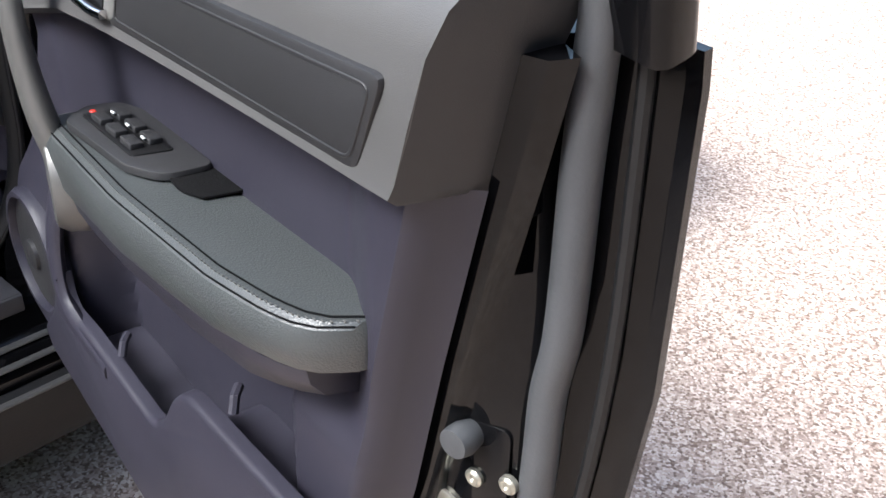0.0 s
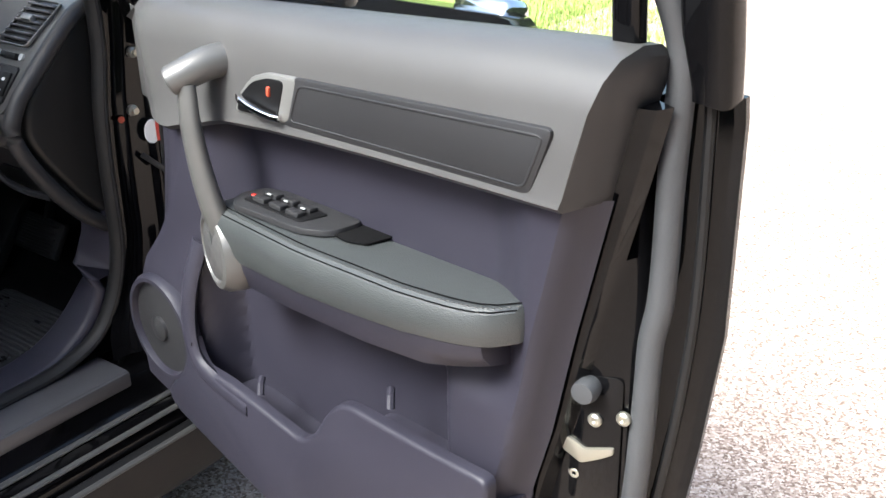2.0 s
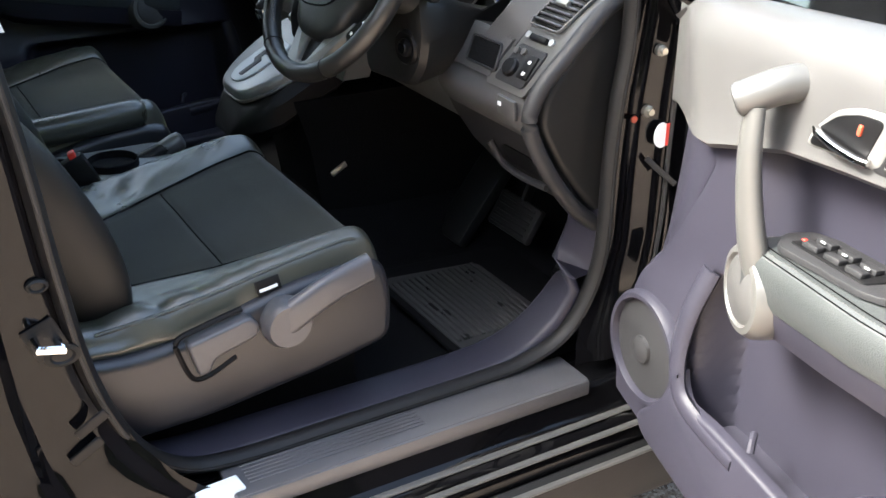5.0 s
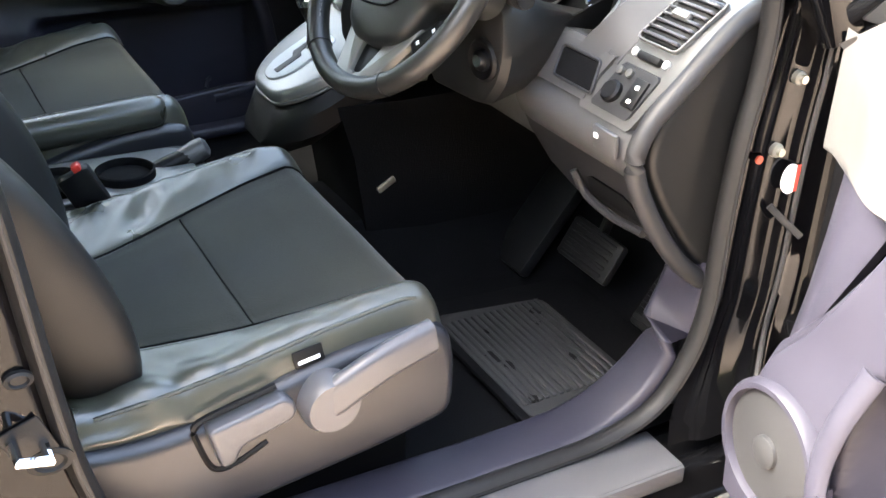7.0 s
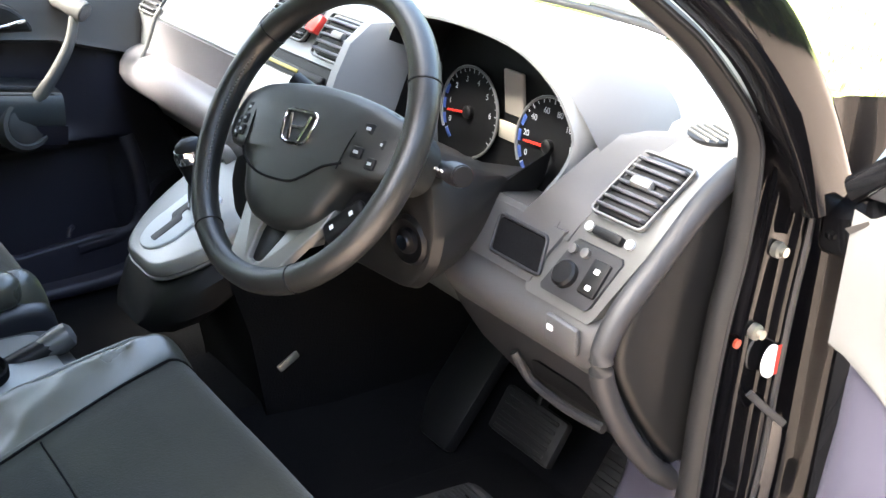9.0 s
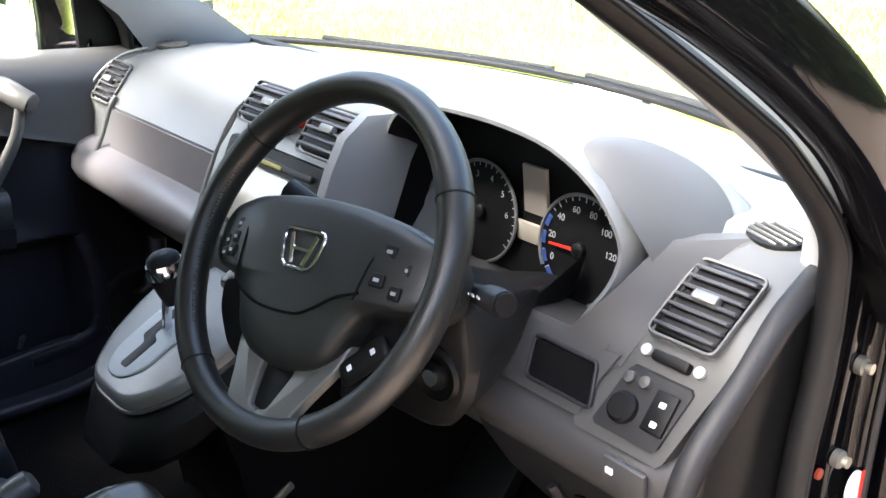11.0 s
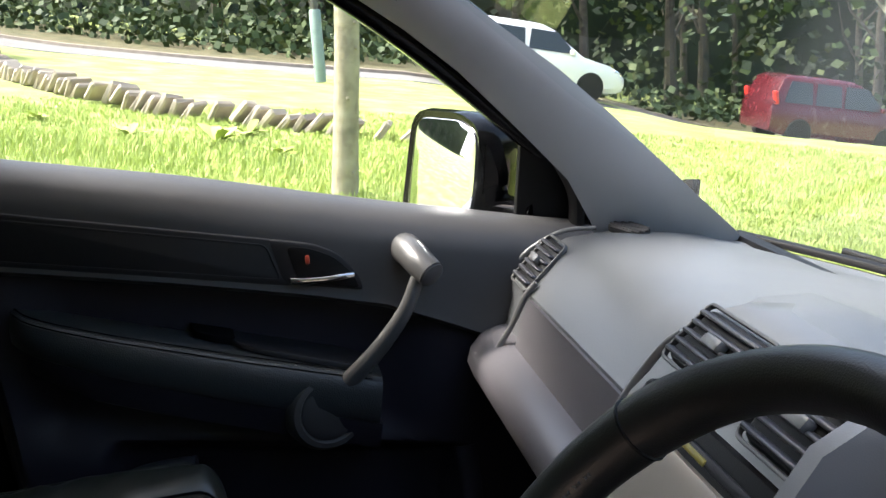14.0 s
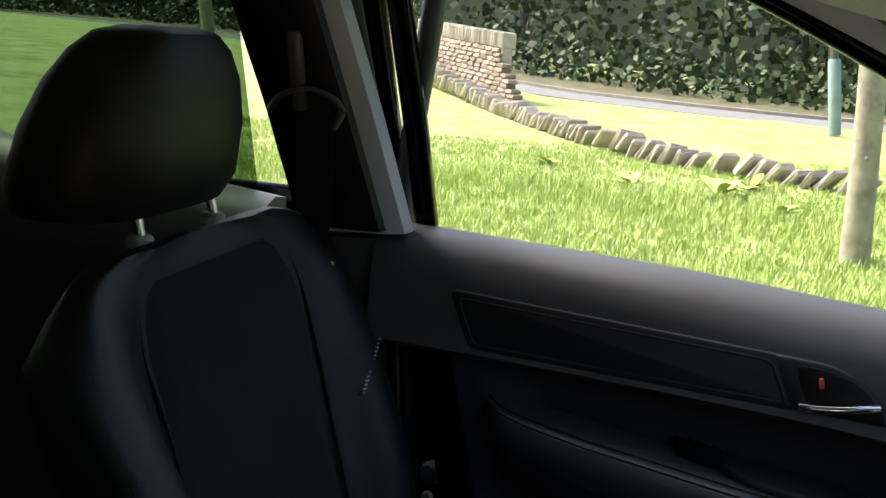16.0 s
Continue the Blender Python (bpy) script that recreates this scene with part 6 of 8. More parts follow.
rbox(bm, (0.003, 0.008, 0.010), pose(0.676, -0.055, 0.605), 0.001)
part("release_mark", bm, M_WHITE, lv)
# bulkhead
bm = bmesh.new()
rbox(bm, (1.46, 0.03, 0.75), pose(0, 0.17, 0.72), 0.01)
part("bulkhead", bm, M_BLACKPL, car)

# ---- steering wheel ----
WC, WT = Vector((0.392, -0.408, 1.089)), radians(32.3)
W = Matrix.Translation(WC) @ pose(0, 0, 0, 0, 0, 4.5) @ Matrix(((1, 0, 0, 0), (0, math.sin(WT), -math.cos(WT), 0), (0, math.cos(WT), math.sin(WT), 0), (0, 0, 0, 1)))
WR = W @ pose(0, 0, 0, 0, 0, 6.5)          # the wheel stands turned a little
w_up = tuple(W.to_3x3() @ Vector((0, 0, 1)))
bm = bmesh.new()
RIM = 0.180
pts = [W @ Vector((RIM * math.cos(2 * math.pi * k / 84), RIM * math.sin(2 * math.pi * k / 84), 0)) for k in range(84)]
fat = [1.0 + 0.10 * math.exp(-((((360 * k / 84 + 180) % 360 - 180 - 35) / 16) ** 2)) + 0.10 * math.exp(-(((360 * k / 84 - 145) / 16) ** 2)) for k in range(84)]
sweep(bm, pts, disc_profile(0.0160, 14, 0.0175), up=w_up, loop=True, scales=fat)
wheel = part("steering_wheel", bm, M_WHEEL, car, "black leather steering wheel with silver spokes")
for a in (33, 147, -58, -122):
    bm = bmesh.new()
    q = Vector((RIM * math.cos(radians(a)), RIM * math.sin(radians(a)), 0))
    t = Vector((-math.sin(radians(a)), math.cos(radians(a)), 0))
    kf = 1.09 if a > 0 else 1.0
    ring = [W @ (q + (q.normalized() * math.cos(2 * math.pi * k / 16) * 0.0163 * kf + Vector((0, 0, 1)) * math.sin(2 * math.pi * k / 16) * 0.0178 * kf)) for k in range(16)]
    sweep(bm, ring, disc_profile(0.0011, 5), loop=True, up=tuple(W.to_3x3() @ t))
    part("rim_seam", bm, M_BLACKPL, wheel)
for k in range(46):
    a = radians(158 + 1.45 * k)
    bm = bmesh.new()
    rbox(bm, (0.0046, 0.0014, 0.0016), W @ pose((RIM - 0.0140) * math.cos(a), (RIM - 0.0140) * math.sin(a), 0.0085, 0, 0, math.degrees(a) + (35 if k % 2 else -15)), 0)
    part("stitch", bm, M_GRIP, wheel)
# airbag cover and side wings in one moulding, raised in the middle
wing = [(0.0, 0.061), (0.055, 0.058), (0.110, 0.050), (0.152, 0.038), (0.166, 0.020), (0.166, -0.016), (0.150, -0.032), (0.118, -0.037), (0.096, -0.044), (0.084, -0.062), (0.071, -0.090), (0.046, -0.110), (0.0, -0.119)]
wing += [(-x, y) for x, y in wing[-2:0:-1]]
bm = bmesh.new()
hub2 = fillet(wing, 0.012, 3)
rings = []
for k, h in ((0.97, -0.052), (1.0, -0.020), (0.998, -0.009), (0.985, -0.002), (0.95, 0.003), (0.86, 0.007), (0.68, 0.0105), (0.45, 0.0125), (0.2, 0.0132)):
    rings.append([WR @ Vector((p[0] * k, -0.028 + (p[1] + 0.028) * k, h - 0.012 * sm(0.09, 0.165, abs(p[0] * k)))) for p in hub2])
loft(bm, rings)
cover = part("airbag_cover", bm, M_HUB, wheel, "dark airbag cover running out into side wings")
def hub_h(x, y):
    """Height of the cover at a place on the wheel."""
    k = max(math.hypot(x / 0.155, (y + 0.028) / 0.09), 0.2)
    return lerp_rows(((0.2, 0.0132), (0.45, 0.0125), (0.68, 0.0105), (0.86, 0.007), (0.95, 0.003), (1.0, -0.004)), k) - 0.012 * sm(0.09, 0.165, abs(x))
bm = bmesh.new()
sweep(bm, [WR @ Vector((q.x, q.y, hub_h(q.x, q.y) + 0.0006)) for q in spline([(-0.090, -0.036, 0), (-0.076, -0.050, 0), (-0.040, -0.062, 0), (0.015, -0.062, 0), (0.040, -0.052, 0), (0.065, -0.036, 0), (0.092, -0.026, 0)], 6)], disc_profile(0.0016, 5))
part("cover_line", bm, M_CARPET, cover)
for s in (1, -1):
    bm = bmesh.new()
    sweep(bm, [WR @ Vector((q.x, q.y, hub_h(q.x, q.y) + 0.0005)) for q in spline([(s * 0.088, -0.034, 0), (s * 0.093, 0.0, 0), (s * 0.102, 0.030, 0), (s * 0.118, 0.044, 0), (s * 0.140, 0.036, 0), (s * 0.150, 0.012, 0)], 5)], disc_profile(0.0011, 5))
    part("wing_line", bm, M_CARPET, cover)
    spots = ((0.110, 0.019, 0.016), (0.130, 0.006, 0.014), (0.108, -0.010, 0.017), (0.128, -0.018, 0.014)) if s > 0 else ((0.112, 0.014, 0.013), (0.130, 0.008, 0.012), (0.111, -0.001, 0.013), (0.129, -0.006, 0.012), (0.110, -0.016, 0.013), (0.127, -0.020, 0.012))
    for x, y, w in spots:
        bm = bmesh.new()
        m = WR @ pose(s * x, y, hub_h(x, y) + 0.001, 0, 8 * s, 0)
        rbox(bm, (w, 0.014, 0.005), m, 0.0025)
        b = part("spoke_button", bm, M_BLACKPL, cover)
        bm = bmesh.new()
        rbox(bm, (w * 0.42, 0.0035, 0.0008), m @ pose(0, 0, 0.0026), 0.0003, 1)
        part("button_mark", bm, M_MARK, b)
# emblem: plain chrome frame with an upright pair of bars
em = WR @ pose(0.001, 0.001, 0.0128)
bm = bmesh.new()
sweep(bm, [em @ Vector((x, y, 0.002)) for x, y in fillet([(-0.022, -0.0195), (0.022, -0.0195), (0.0315, 0.0195), (-0.0315, 0.0195)], 0.011, 3)], rect_profile(0.0042, 0.004, 0.001, 1), up=w_up, loop=True)
emb = part("emblem", bm, M_CHROME, wheel, "chrome emblem frame")
for pts2 in ([(-0.0185, 0.015), (-0.0085, -0.0155)], [(0.0185, 0.015), (0.0085, -0.0155)]):
    bm = bmesh.new()
    sweep(bm, [em @ Vector((*p, 0.002)) for p in pts2], rect_profile(0.0052, 0.004, 0.001, 1), up=w_up)
    part("emblem_bar", bm, M_CHROME, emb)
bm = bmesh.new()
sweep(bm, [em @ Vector((*p, 0.002)) for p in ((-0.0125, 0.0), (0.0125, 0.0))], rect_profile(0.005, 0.0035, 0.001, 1), up=w_up)
part("emblem_bar", bm, M_CHROME, emb)
# lower spoke: a silver fork round a dark hollow
fork = Matrix(((1, 0, 0, 0), (0, 1, 0, 0), (0, -0.24, 1, -0.046), (0, 0, 0, 1)))
for s in (1, -1):
    bm = bmesh.new()
    prism(bm, fillet([(s * x, y) for x, y in ((0.079, -0.070), (0.076, -0.098), (0.056, -0.140), (0.040, -0.178), (0.0, -0.182), (0.0, -0.160), (0.013, -0.159), (0.024, -0.120), (0.022, -0.095))], 0.006, 3), 0.012, WR @ fork, 0.003, 3)
    part("lower_spoke", bm, M_FORK, wheel, "silver lower spoke")
bm = bmesh.new()
prism(bm, [(-0.026, -0.112), (0.026, -0.112), (0.016, -0.164), (-0.016, -0.164)], 0.004, WR @ fork, 0.0005)
part("spoke_hollow", bm, M_BLACKPL, wheel, "dark hollow in the spoke")
for s in (1, -1):
    bm = bmesh.new()
    prism(bm, fillet([(s * x, y) for x, y in ((0.088, -0.048), (0.128, -0.040), (0.150, -0.045), (0.140, -0.078), (0.110, -0.112), (0.076, -0.128), (0.070, -0.104))], 0.010, 3), 0.010, WR @ pose(0, 0, -0.034), 0.003)
    part("corner_web", bm, M_BLACKPL, wheel, "black web between the spokes")
bm = bmesh.new()
rbox(bm, (0.062, 0.026, 0.012), WR @ pose(0.100, -0.084, -0.018, 0, 0, 44), 0.006, 3)
cr = part("cruise_switch", bm, M_BLACKPL, wheel, "black cruise switch pod")
for k in (-1, 1):
    bm = bmesh.new()
    rbox(bm, (0.006, 0.006, 0.001), WR @ pose(0.100 + 0.011 * k, -0.084 + 0.0106 * k, -0.0117, 0, 0, 44), 0.0004, 1)
    part("switch_mark", bm, M_WHITE, cr)

# ---- front seats ----
def build_seat(xc, y0, recline, name, label, driver):
    """Seat with its cushion front at y0; xc its middle."""
    X = lambda dx, dy, z: Vector((xc + dx, y0 + dy, z))
    crest = ((-0.47, 0.688), (-0.42, 0.691), (-0.36, 0.697), (-0.29, 0.706), (-0.20, 0.725), (-0.12, 0.739), (-0.06, 0.747), (0.02, 0.750))
    mid = ((-0.47, 0.672), (-0.35, 0.682), (-0.22, 0.698), (-0.10, 0.714), (0.02, 0.722))
    width = ((-0.47, 0.088), (-0.345, 0.112), (-0.24, 0.146), (-0.137, 0.178), (-0.03, 0.208), (0.02, 0.212))
    wide = ((-0.47, 0.125), (-0.345, 0.160), (-0.24, 0.190), (-0.137, 0.204), (-0.03, 0.214), (0.02, 0.216))
    half = lambda dy, right=False: lerp_rows(wide if right else width, dy)
    curl = lambda dy: math.sqrt(max(0.0, 1 - max(0.0, (dy + 0.034) / 0.046) ** 2))
    drop = lambda z, dy: 0.640 + (z - 0.640) * (0.18 + 0.82 * curl(dy))
    def field_z(a, dy, right=False):
        """Height of the velour at the distance a from the middle."""
        h = half(dy, right)
        zm, zc = lerp_rows(mid, dy), lerp_rows(crest, dy)
        return zm + 0.004 * (1 - (a / h) ** 2) + 0.30 * (zc - zm) * (a / h) ** 6
    bm = bmesh.new()
    rows = []
    for k in range(71):
        dy = 0.0115 - 0.4815 * (k / 70) ** 1.3
        sides = []
        for right in (False, True):
            h, zc = half(dy, right), lerp_rows(crest, dy)
            zb = field_z(h, dy, right)
            sec = [Vector(q) for q in ((0.0, field_z(0, dy) - 0.012, 0), (h * 0.6, field_z(h * 0.6, dy, right) - 0.012, 0), (h - 0.010, zb - 0.010, 0), (h + 0.002, zb + 0.001, 0), (h + 0.3 * (0.250 - h), zb + 0.45 * (zc - zb), 0), (h + 0.72 * (0.250 - h), zc - 0.003, 0), (0.252, zc, 0), (0.268, zc - 0.008, 0), (0.277, zc - 0.024, 0), (0.284, max(0.655, zc - 0.055), 0), (0.281, 0.645, 0), (0.268, 0.60, 0), (0.235, 0.575, 0))]
            sides.append([])
            for q in spline(sec, 4):
                fold = sm(h + 0.01, h + 0.05, q.x) * sm(0.63, 0.68, q.y) * sm(-0.01, -0.05, dy)
                ripple = 0.0036 * noise.noise((q.x * 9 + dy * 7, dy * 24 - q.x * 16, xc * 5 + right)) + 0.0018 * noise.noise((q.x * 30, dy * 60 - q.x * 30, xc + right))
                kx = 0.90 + 0.10 * curl(dy)
                sides[-1].append((q.x * kx, drop(q.y, dy) + ripple * fold * (1.0 + 0.8 * sm(-0.15, -0.35, dy))))
        rows.append([X(-x, dy, z) for x, z in reversed(sides[0])] + [X(x, dy, z) for x, z in sides[1][1:]])
    loft(bm, rows)
    seat = part(name, bm, M_LEATHER, car, label)
    # velour field with a cross seam
    bm = bmesh.new()
    def f(s, t):
        dy = 0.0125 - 0.455 * t
        k = 2 * s - 1
        h = half(dy, k > 0)
        z = field_z(abs(k) * h, dy, k > 0) + 0.0035 * sm(0, 0.12, min(s, 1 - s)) - 0.001 + 0.0022 * noise.noise((k * h * 9, dy * 9, xc))
        z -= 0.0030 * sm(0, 0.06, min(s, 1 - s)) * math.exp(-(((dy + 0.226) / 0.007) ** 2))
        return X(k * h * (0.90 + 0.10 * curl(dy)), dy, drop(z, dy))
    grid(bm, 28, 110, f)
    part("cushion_field", bm, M_VELOUR, seat, "dark velour seat centre")
    def seam_at(s, t, up):
        p = f(s, t)
        return p + Vector((0, 0, up))
    for s in (0.0, 1.0):
        bm = bmesh.new()
        sweep(bm, [seam_at(s, 0.02 + 0.98 * k / 40, 0.001) for k in range(41)], disc_profile(0.0022, 6))
        part("cushion_seam", bm, M_CARPET, seat, "dark seam")
        bm = bmesh.new()
        out = -0.008 if s < 0.5 else 0.008
        sweep(bm, [seam_at(s, 0.06 + 0.94 * k / 40, 0.0025) + Vector((out, 0, 0)) for k in range(41)], disc_profile(0.0018, 6))
        part("seam_piping", bm, M_LEATHER, seat)
    bm = bmesh.new()
    sweep(bm, [seam_at(0.02 + 0.96 * k / 30, 0.2385 / 0.455, 0.0002) for k in range(31)], disc_profile(0.0014, 6))
    part("cross_seam", bm, M_CARPET, seat, "dark cross seam")
    for s in (1, -1):
        bm = bmesh.new()
        sweep(bm, spline([X(s * 0.2700, dy, lerp_rows(crest, dy) - 0.0085) for dy in (-0.45, -0.36, -0.27, -0.18, -0.10, -0.05)] + [X(s * 0.2665, -0.018, 0.725), X(s * 0.256, 0.002, 0.695), X(s * 0.249, 0.012, 0.650)], 5), disc_profile(0.0030, 6))
        part("piping", bm, M_LEATHER, seat, "piped leather edge")
    if driver:
        bm = bmesh.new()
        rbox(bm, (0.003, 0.040, 0.022), pose(xc + 0.283, y0 - 0.190, 0.700, 8, -14, 0), 0.001)
        tag = part("airbag_tag", bm, M_BLACKPL, seat, "small sewn tag")
        bm = bmesh.new()
        rbox(bm, (0.003, 0.030, 0.005), pose(xc + 0.2850, y0 - 0.190, 0.696, 8, -14, 0), 0.0005, 1)
        part("tag_print", bm, M_WHITE, tag)
    # side covers
    for s in (1, -1):
        bm = bmesh.new()
        out = [(-0.50, 0.66), (-0.46, 0.648), (-0.40, 0.643), (-0.31, 0.652), (-0.22, 0.682), (-0.13, 0.700), (-0.04, 0.706), (0.004, 0.695), (0.016, 0.64), (0.014, 0.555), (-0.10, 0.532), (-0.30, 0.505), (-0.48, 0.50), (-0.56, 0.54), (-0.56, 0.62)]
        m = Matrix(((0, 0, s, xc + s * 0.262), (1, 0, 0, y0), (0, 1, 0, 0), (0, 0, 0, 1)))
        prism(bm, fillet(out, 0.03, 4), 0.038, m, 0.018, 4)
        cov = part("side_cover", bm, M_COVER, seat, "grey plastic seat side cover")
        if s == (1 if driver else -1):
            # recline and height levers
            bm = bmesh.new()
            prism(bm, fillet([(-0.318, 0.592), (-0.332, 0.650), (-0.232, 0.672), (-0.218, 0.655), (-0.222, 0.636), (-0.292, 0.616), (-0.300, 0.594)], 0.010, 4), 0.026, m @ pose(0, 0, 0.028), 0.006, 3)
            part("recline_lever", bm, M_LEVER, cov, "silver-grey recline lever")
            bm = bmesh.new()
            lathe(bm, [(0.040, 0.0), (0.040, 0.030), (0.034, 0.040), (0.022, 0.040), (0.001, 0.040)], m @ pose(-0.175, 0.645, 0.028), 26)
            part("lever_boss", bm, M_LEVER, cov)
            bm = bmesh.new()
            path = [m @ Vector(p) for p in ((-0.190, 0.640, 0.050), (-0.16, 0.664, 0.060), (-0.115, 0.687, 0.062), (-0.075, 0.699, 0.060), (-0.035, 0.707, 0.056))]
            sweep(bm, spline(path, 5), rect_profile(0.024, 0.050, 0.012, 4))
            part("height_lever", bm, M_LEVER, cov, "silver-grey height lever")
            bm = bmesh.new()
            sweep(bm, spline([m @ Vector(p) for p in ((-0.255, 0.603, 0.037), (-0.300, 0.583, 0.037), (-0.325, 0.586, 0.037), (-0.340, 0.625, 0.037), (-0.342, 0.655, 0.037), (-0.30, 0.668, 0.037), (-0.24, 0.681, 0.037))], 5), disc_profile(0.0045, 6))
            part("cover_groove", bm, M_BLACKPL, cov)
    # runner
    for s in (1, -1):
        bm = bmesh.new()
        rbox(bm, (0.05, 0.46, 0.10), pose(xc + s * 0.20, y0 - 0.25, 0.465), 0.008)
        part("seat_runner", bm, M_BLACKPL, seat)
    # backrest
    lean = math.tan(radians(recline))
    zb0 = 0.68
    def back(x, dn, z):
        k = (z - zb0)
        out = 1.0 if driver else 1.0 + 0.16 * sm(0.95, 1.12, z)
        return Vector((xc + x * out - (0.0 if driver else 0.030 * sm(0.8, 1.1, z)), y0 - (0.415 if driver else 0.372) - lean * k + dn, z))
    bm = bmesh.new()
    rings = []
    more = 0.25 if driver else 0.0
    table = [Vector(q) for q in ((0.63, 0.17, 0.3), (0.66, 0.215, 0.5), (0.74, 0.255, 1.0), (0.85, 0.270, 1.25), (0.95, 0.270, 1.2), (1.03, 0.262, 0.9), (1.10, 0.245, 0.55), (1.145, 0.222, 0.35), (1.172, 0.19, 0.2), (1.184, 0.14, 0.1))]
    for z, w, bol in spline(table, 4):
        th = 0.085 if z < 1.1 else 0.085 - 0.9 * (z - 1.1)
        b = 0.055 * (bol + more * sm(0.64, 0.85, z) * sm(1.16, 1.0, z))
        rings.append([back(q.x, q.y, z) for q in spline([Vector((x, n, 0)) for x, n in ((-0.72 * w, -th), (-0.95 * w, -th * 0.6), (-w, -0.01), (-0.985 * w, b * 0.75), (-0.90 * w, b), (-0.78 * w, b * 0.85), (-0.62 * w, 0.008), (-0.3 * w, 0.0), (0, -0.002), (0.3 * w, 0.0), (0.62 * w, 0.008), (0.78 * w, b * 0.85), (0.90 * w, b), (0.985 * w, b * 0.75), (w, -0.01), (0.95 * w, -th * 0.6), (0.72 * w, -th))], 3)])
    loft(bm, rings)
    bk = part("backrest", bm, M_BACK_SHADED, seat, "black leather backrest")
    bm = bmesh.new()
    def bf(s, t):
        z = 0.70 + 0.455 * t
        w = lerp_rows(((0.66, 0.215), (0.74, 0.255), (0.85, 0.270), (0.95, 0.270), (1.03, 0.262), (1.10, 0.245), (1.16, 0.205)), z)
        x = (-0.60 + 1.2 * s) * w
        edge = min(s, 1 - s, t, 1 - t)
        return back(x, 0.004 + 0.008 * sm(0, 0.1, edge) + 0.002 * noise.noise((x * 12, z * 12, 3.0)), z)
    grid(bm, 16, 24, bf)
    part("back_field", bm, M_BACKFIELD_SHADED, seat, "dark velour backrest centre")
    for s in (1, -1):
        bm = bmesh.new()
        for k in range(14):
            t = k / 13
            p = back(s * (0.243 - 0.048 * t), 0.060 - 0.012 * t, 1.014 - 0.050 * t)
            rbox(bm, (0.005, 0.002, 0.002), Matrix.Translation(p) @ pose(0, 0, 0, 0, 0, 25 * s), 0)
        part("bolster_stitching", bm, M_LINER, seat, "pale double stitching")
        bm = bmesh.new()
        sweep(bm, spline([back(s * 0.160, 0.007, 0.70), back(s * 0.164, 0.012, 0.85), back(s * 0.163, 0.012, 1.0), back(s * 0.15, 0.008, 1.10), back(s * 0.125, 0.002, 1.165)], 5), disc_profile(0.0022, 6))
        part("back_seam", bm, M_BLACKPL, seat)
    # head restraint
    hz = 1.292
    hb = back(0, -0.02, hz) + Vector((0.0 if driver else 0.030, 0, 0))
    bm = bmesh.new()
    rings = []
    for dz, w, d in ((-0.088, 0.110, 0.050), (-0.082, 0.136, 0.070), (-0.055, 0.148, 0.080), (0.0, 0.146, 0.074), (0.045, 0.132, 0.062), (0.075, 0.110, 0.050), (0.092, 0.085, 0.038), (0.098, 0.05, 0.022)):
        rings.append([hb + Vector((w * math.copysign(abs(math.cos(a)) ** 0.6, math.cos(a)), d * math.copysign(abs(math.sin(a)) ** 0.8, math.sin(a)) + 0.22 * dz, dz)) for a in (2 * math.pi * k / 24 for k in range(24))])
    loft(bm, rings)
    part("head_restraint", bm, M_BACK_SHADED, seat, "black leather head restraint")
    for s in (1, -1):
        bm = bmesh.new()
        sweep(bm, [back(s * 0.065, -0.03, 1.15), back(s * 0.065, -0.022, 1.24)], disc_profile(0.006, 10), up=(1, 0, 0))
        part("restraint_post", bm, M_CHROME, seat, "chrome post")
        bm = bmesh.new()
        lathe(bm, [(0.014, -0.004), (0.014, 0.004), (0.010, 0.008), (0.001, 0.008)], Matrix.Translation(back(s * 0.065, -0.03, 1.180)), 14)
        part("post_guide", bm, M_LINER, seat)
    return seat

build_seat(0.405, -0.492, 25, "driver_seat", "black leather and velour driver seat", True)
build_seat(-0.412, -0.590, 19, "passenger_seat", "black leather and velour passenger seat", False)

# ---- between the seats ----
bm = bmesh.new()
out = fillet([(-0.085, -0.60), (0.095, -0.60), (0.105, -0.95), (-0.10, -0.95)], 0.04, 4)
prism(bm, out, 0.24, pose(0, 0, 0.44), 0.012, 3)
cons = part("centre_tray", bm, M_DARKGREY, car, "grey tray between the seats")
bm = bmesh.new()
prism(bm, fillet([(-0.075, -0.625), (0.080, -0.625), (0.088, -0.93), (-0.085, -0.93)], 0.035, 4), 0.008, pose(0.01, 0, 0.677), 0.003)
part("cup_tray", bm, M_SILVER, cons, "pale cup holder surface")
for x, y in ((0.030, -0.745), (0.025, -0.855)):
    bm = bmesh.new()
    lathe(bm, [(0.050, 0.0), (0.050, 0.020), (0.047, 0.022), (0.045, 0.020), (0.043, 0.0092), (0.001, 0.0090)], pose(x, y, 0.678), 28)
    part("cup_holder", bm, M_CARPET, cons, "round black cup holder")
bm = bmesh.new()
sweep(bm, spline([(0.000, -0.80, 0.62), (0.002, -0.74, 0.650), (0.004, -0.68, 0.676), (0.006, -0.625, 0.694)], 5), disc_profile(0.018, 12, 0.016))
hbk = part("parking_brake", bm, M_BLACKPL, car, "black parking brake lever")
bm = bmesh.new()
lathe(bm, [(0.019, -0.03), (0.021, 0.0), (0.019, 0.014), (0.010, 0.020), (0.001, 0.020)], Matrix.Translation((0.006, -0.612, 0.699)) @ Vector((0.007, 0.065, 0.03)).normalized().to_track_quat("Z", "Y").to_matrix().to_4x4(), 18)
part("brake_button", bm, M_GRIP, hbk)
bm = bmesh.new()
rbox(bm, (0.026, 0.055, 0.085), pose(0.112, -0.825, 0.705, 25, 0, -10), 0.006)
bk = part("belt_buckle", bm, M_BLACKPL, car, "black seat belt buckle")
bm = bmesh.new()
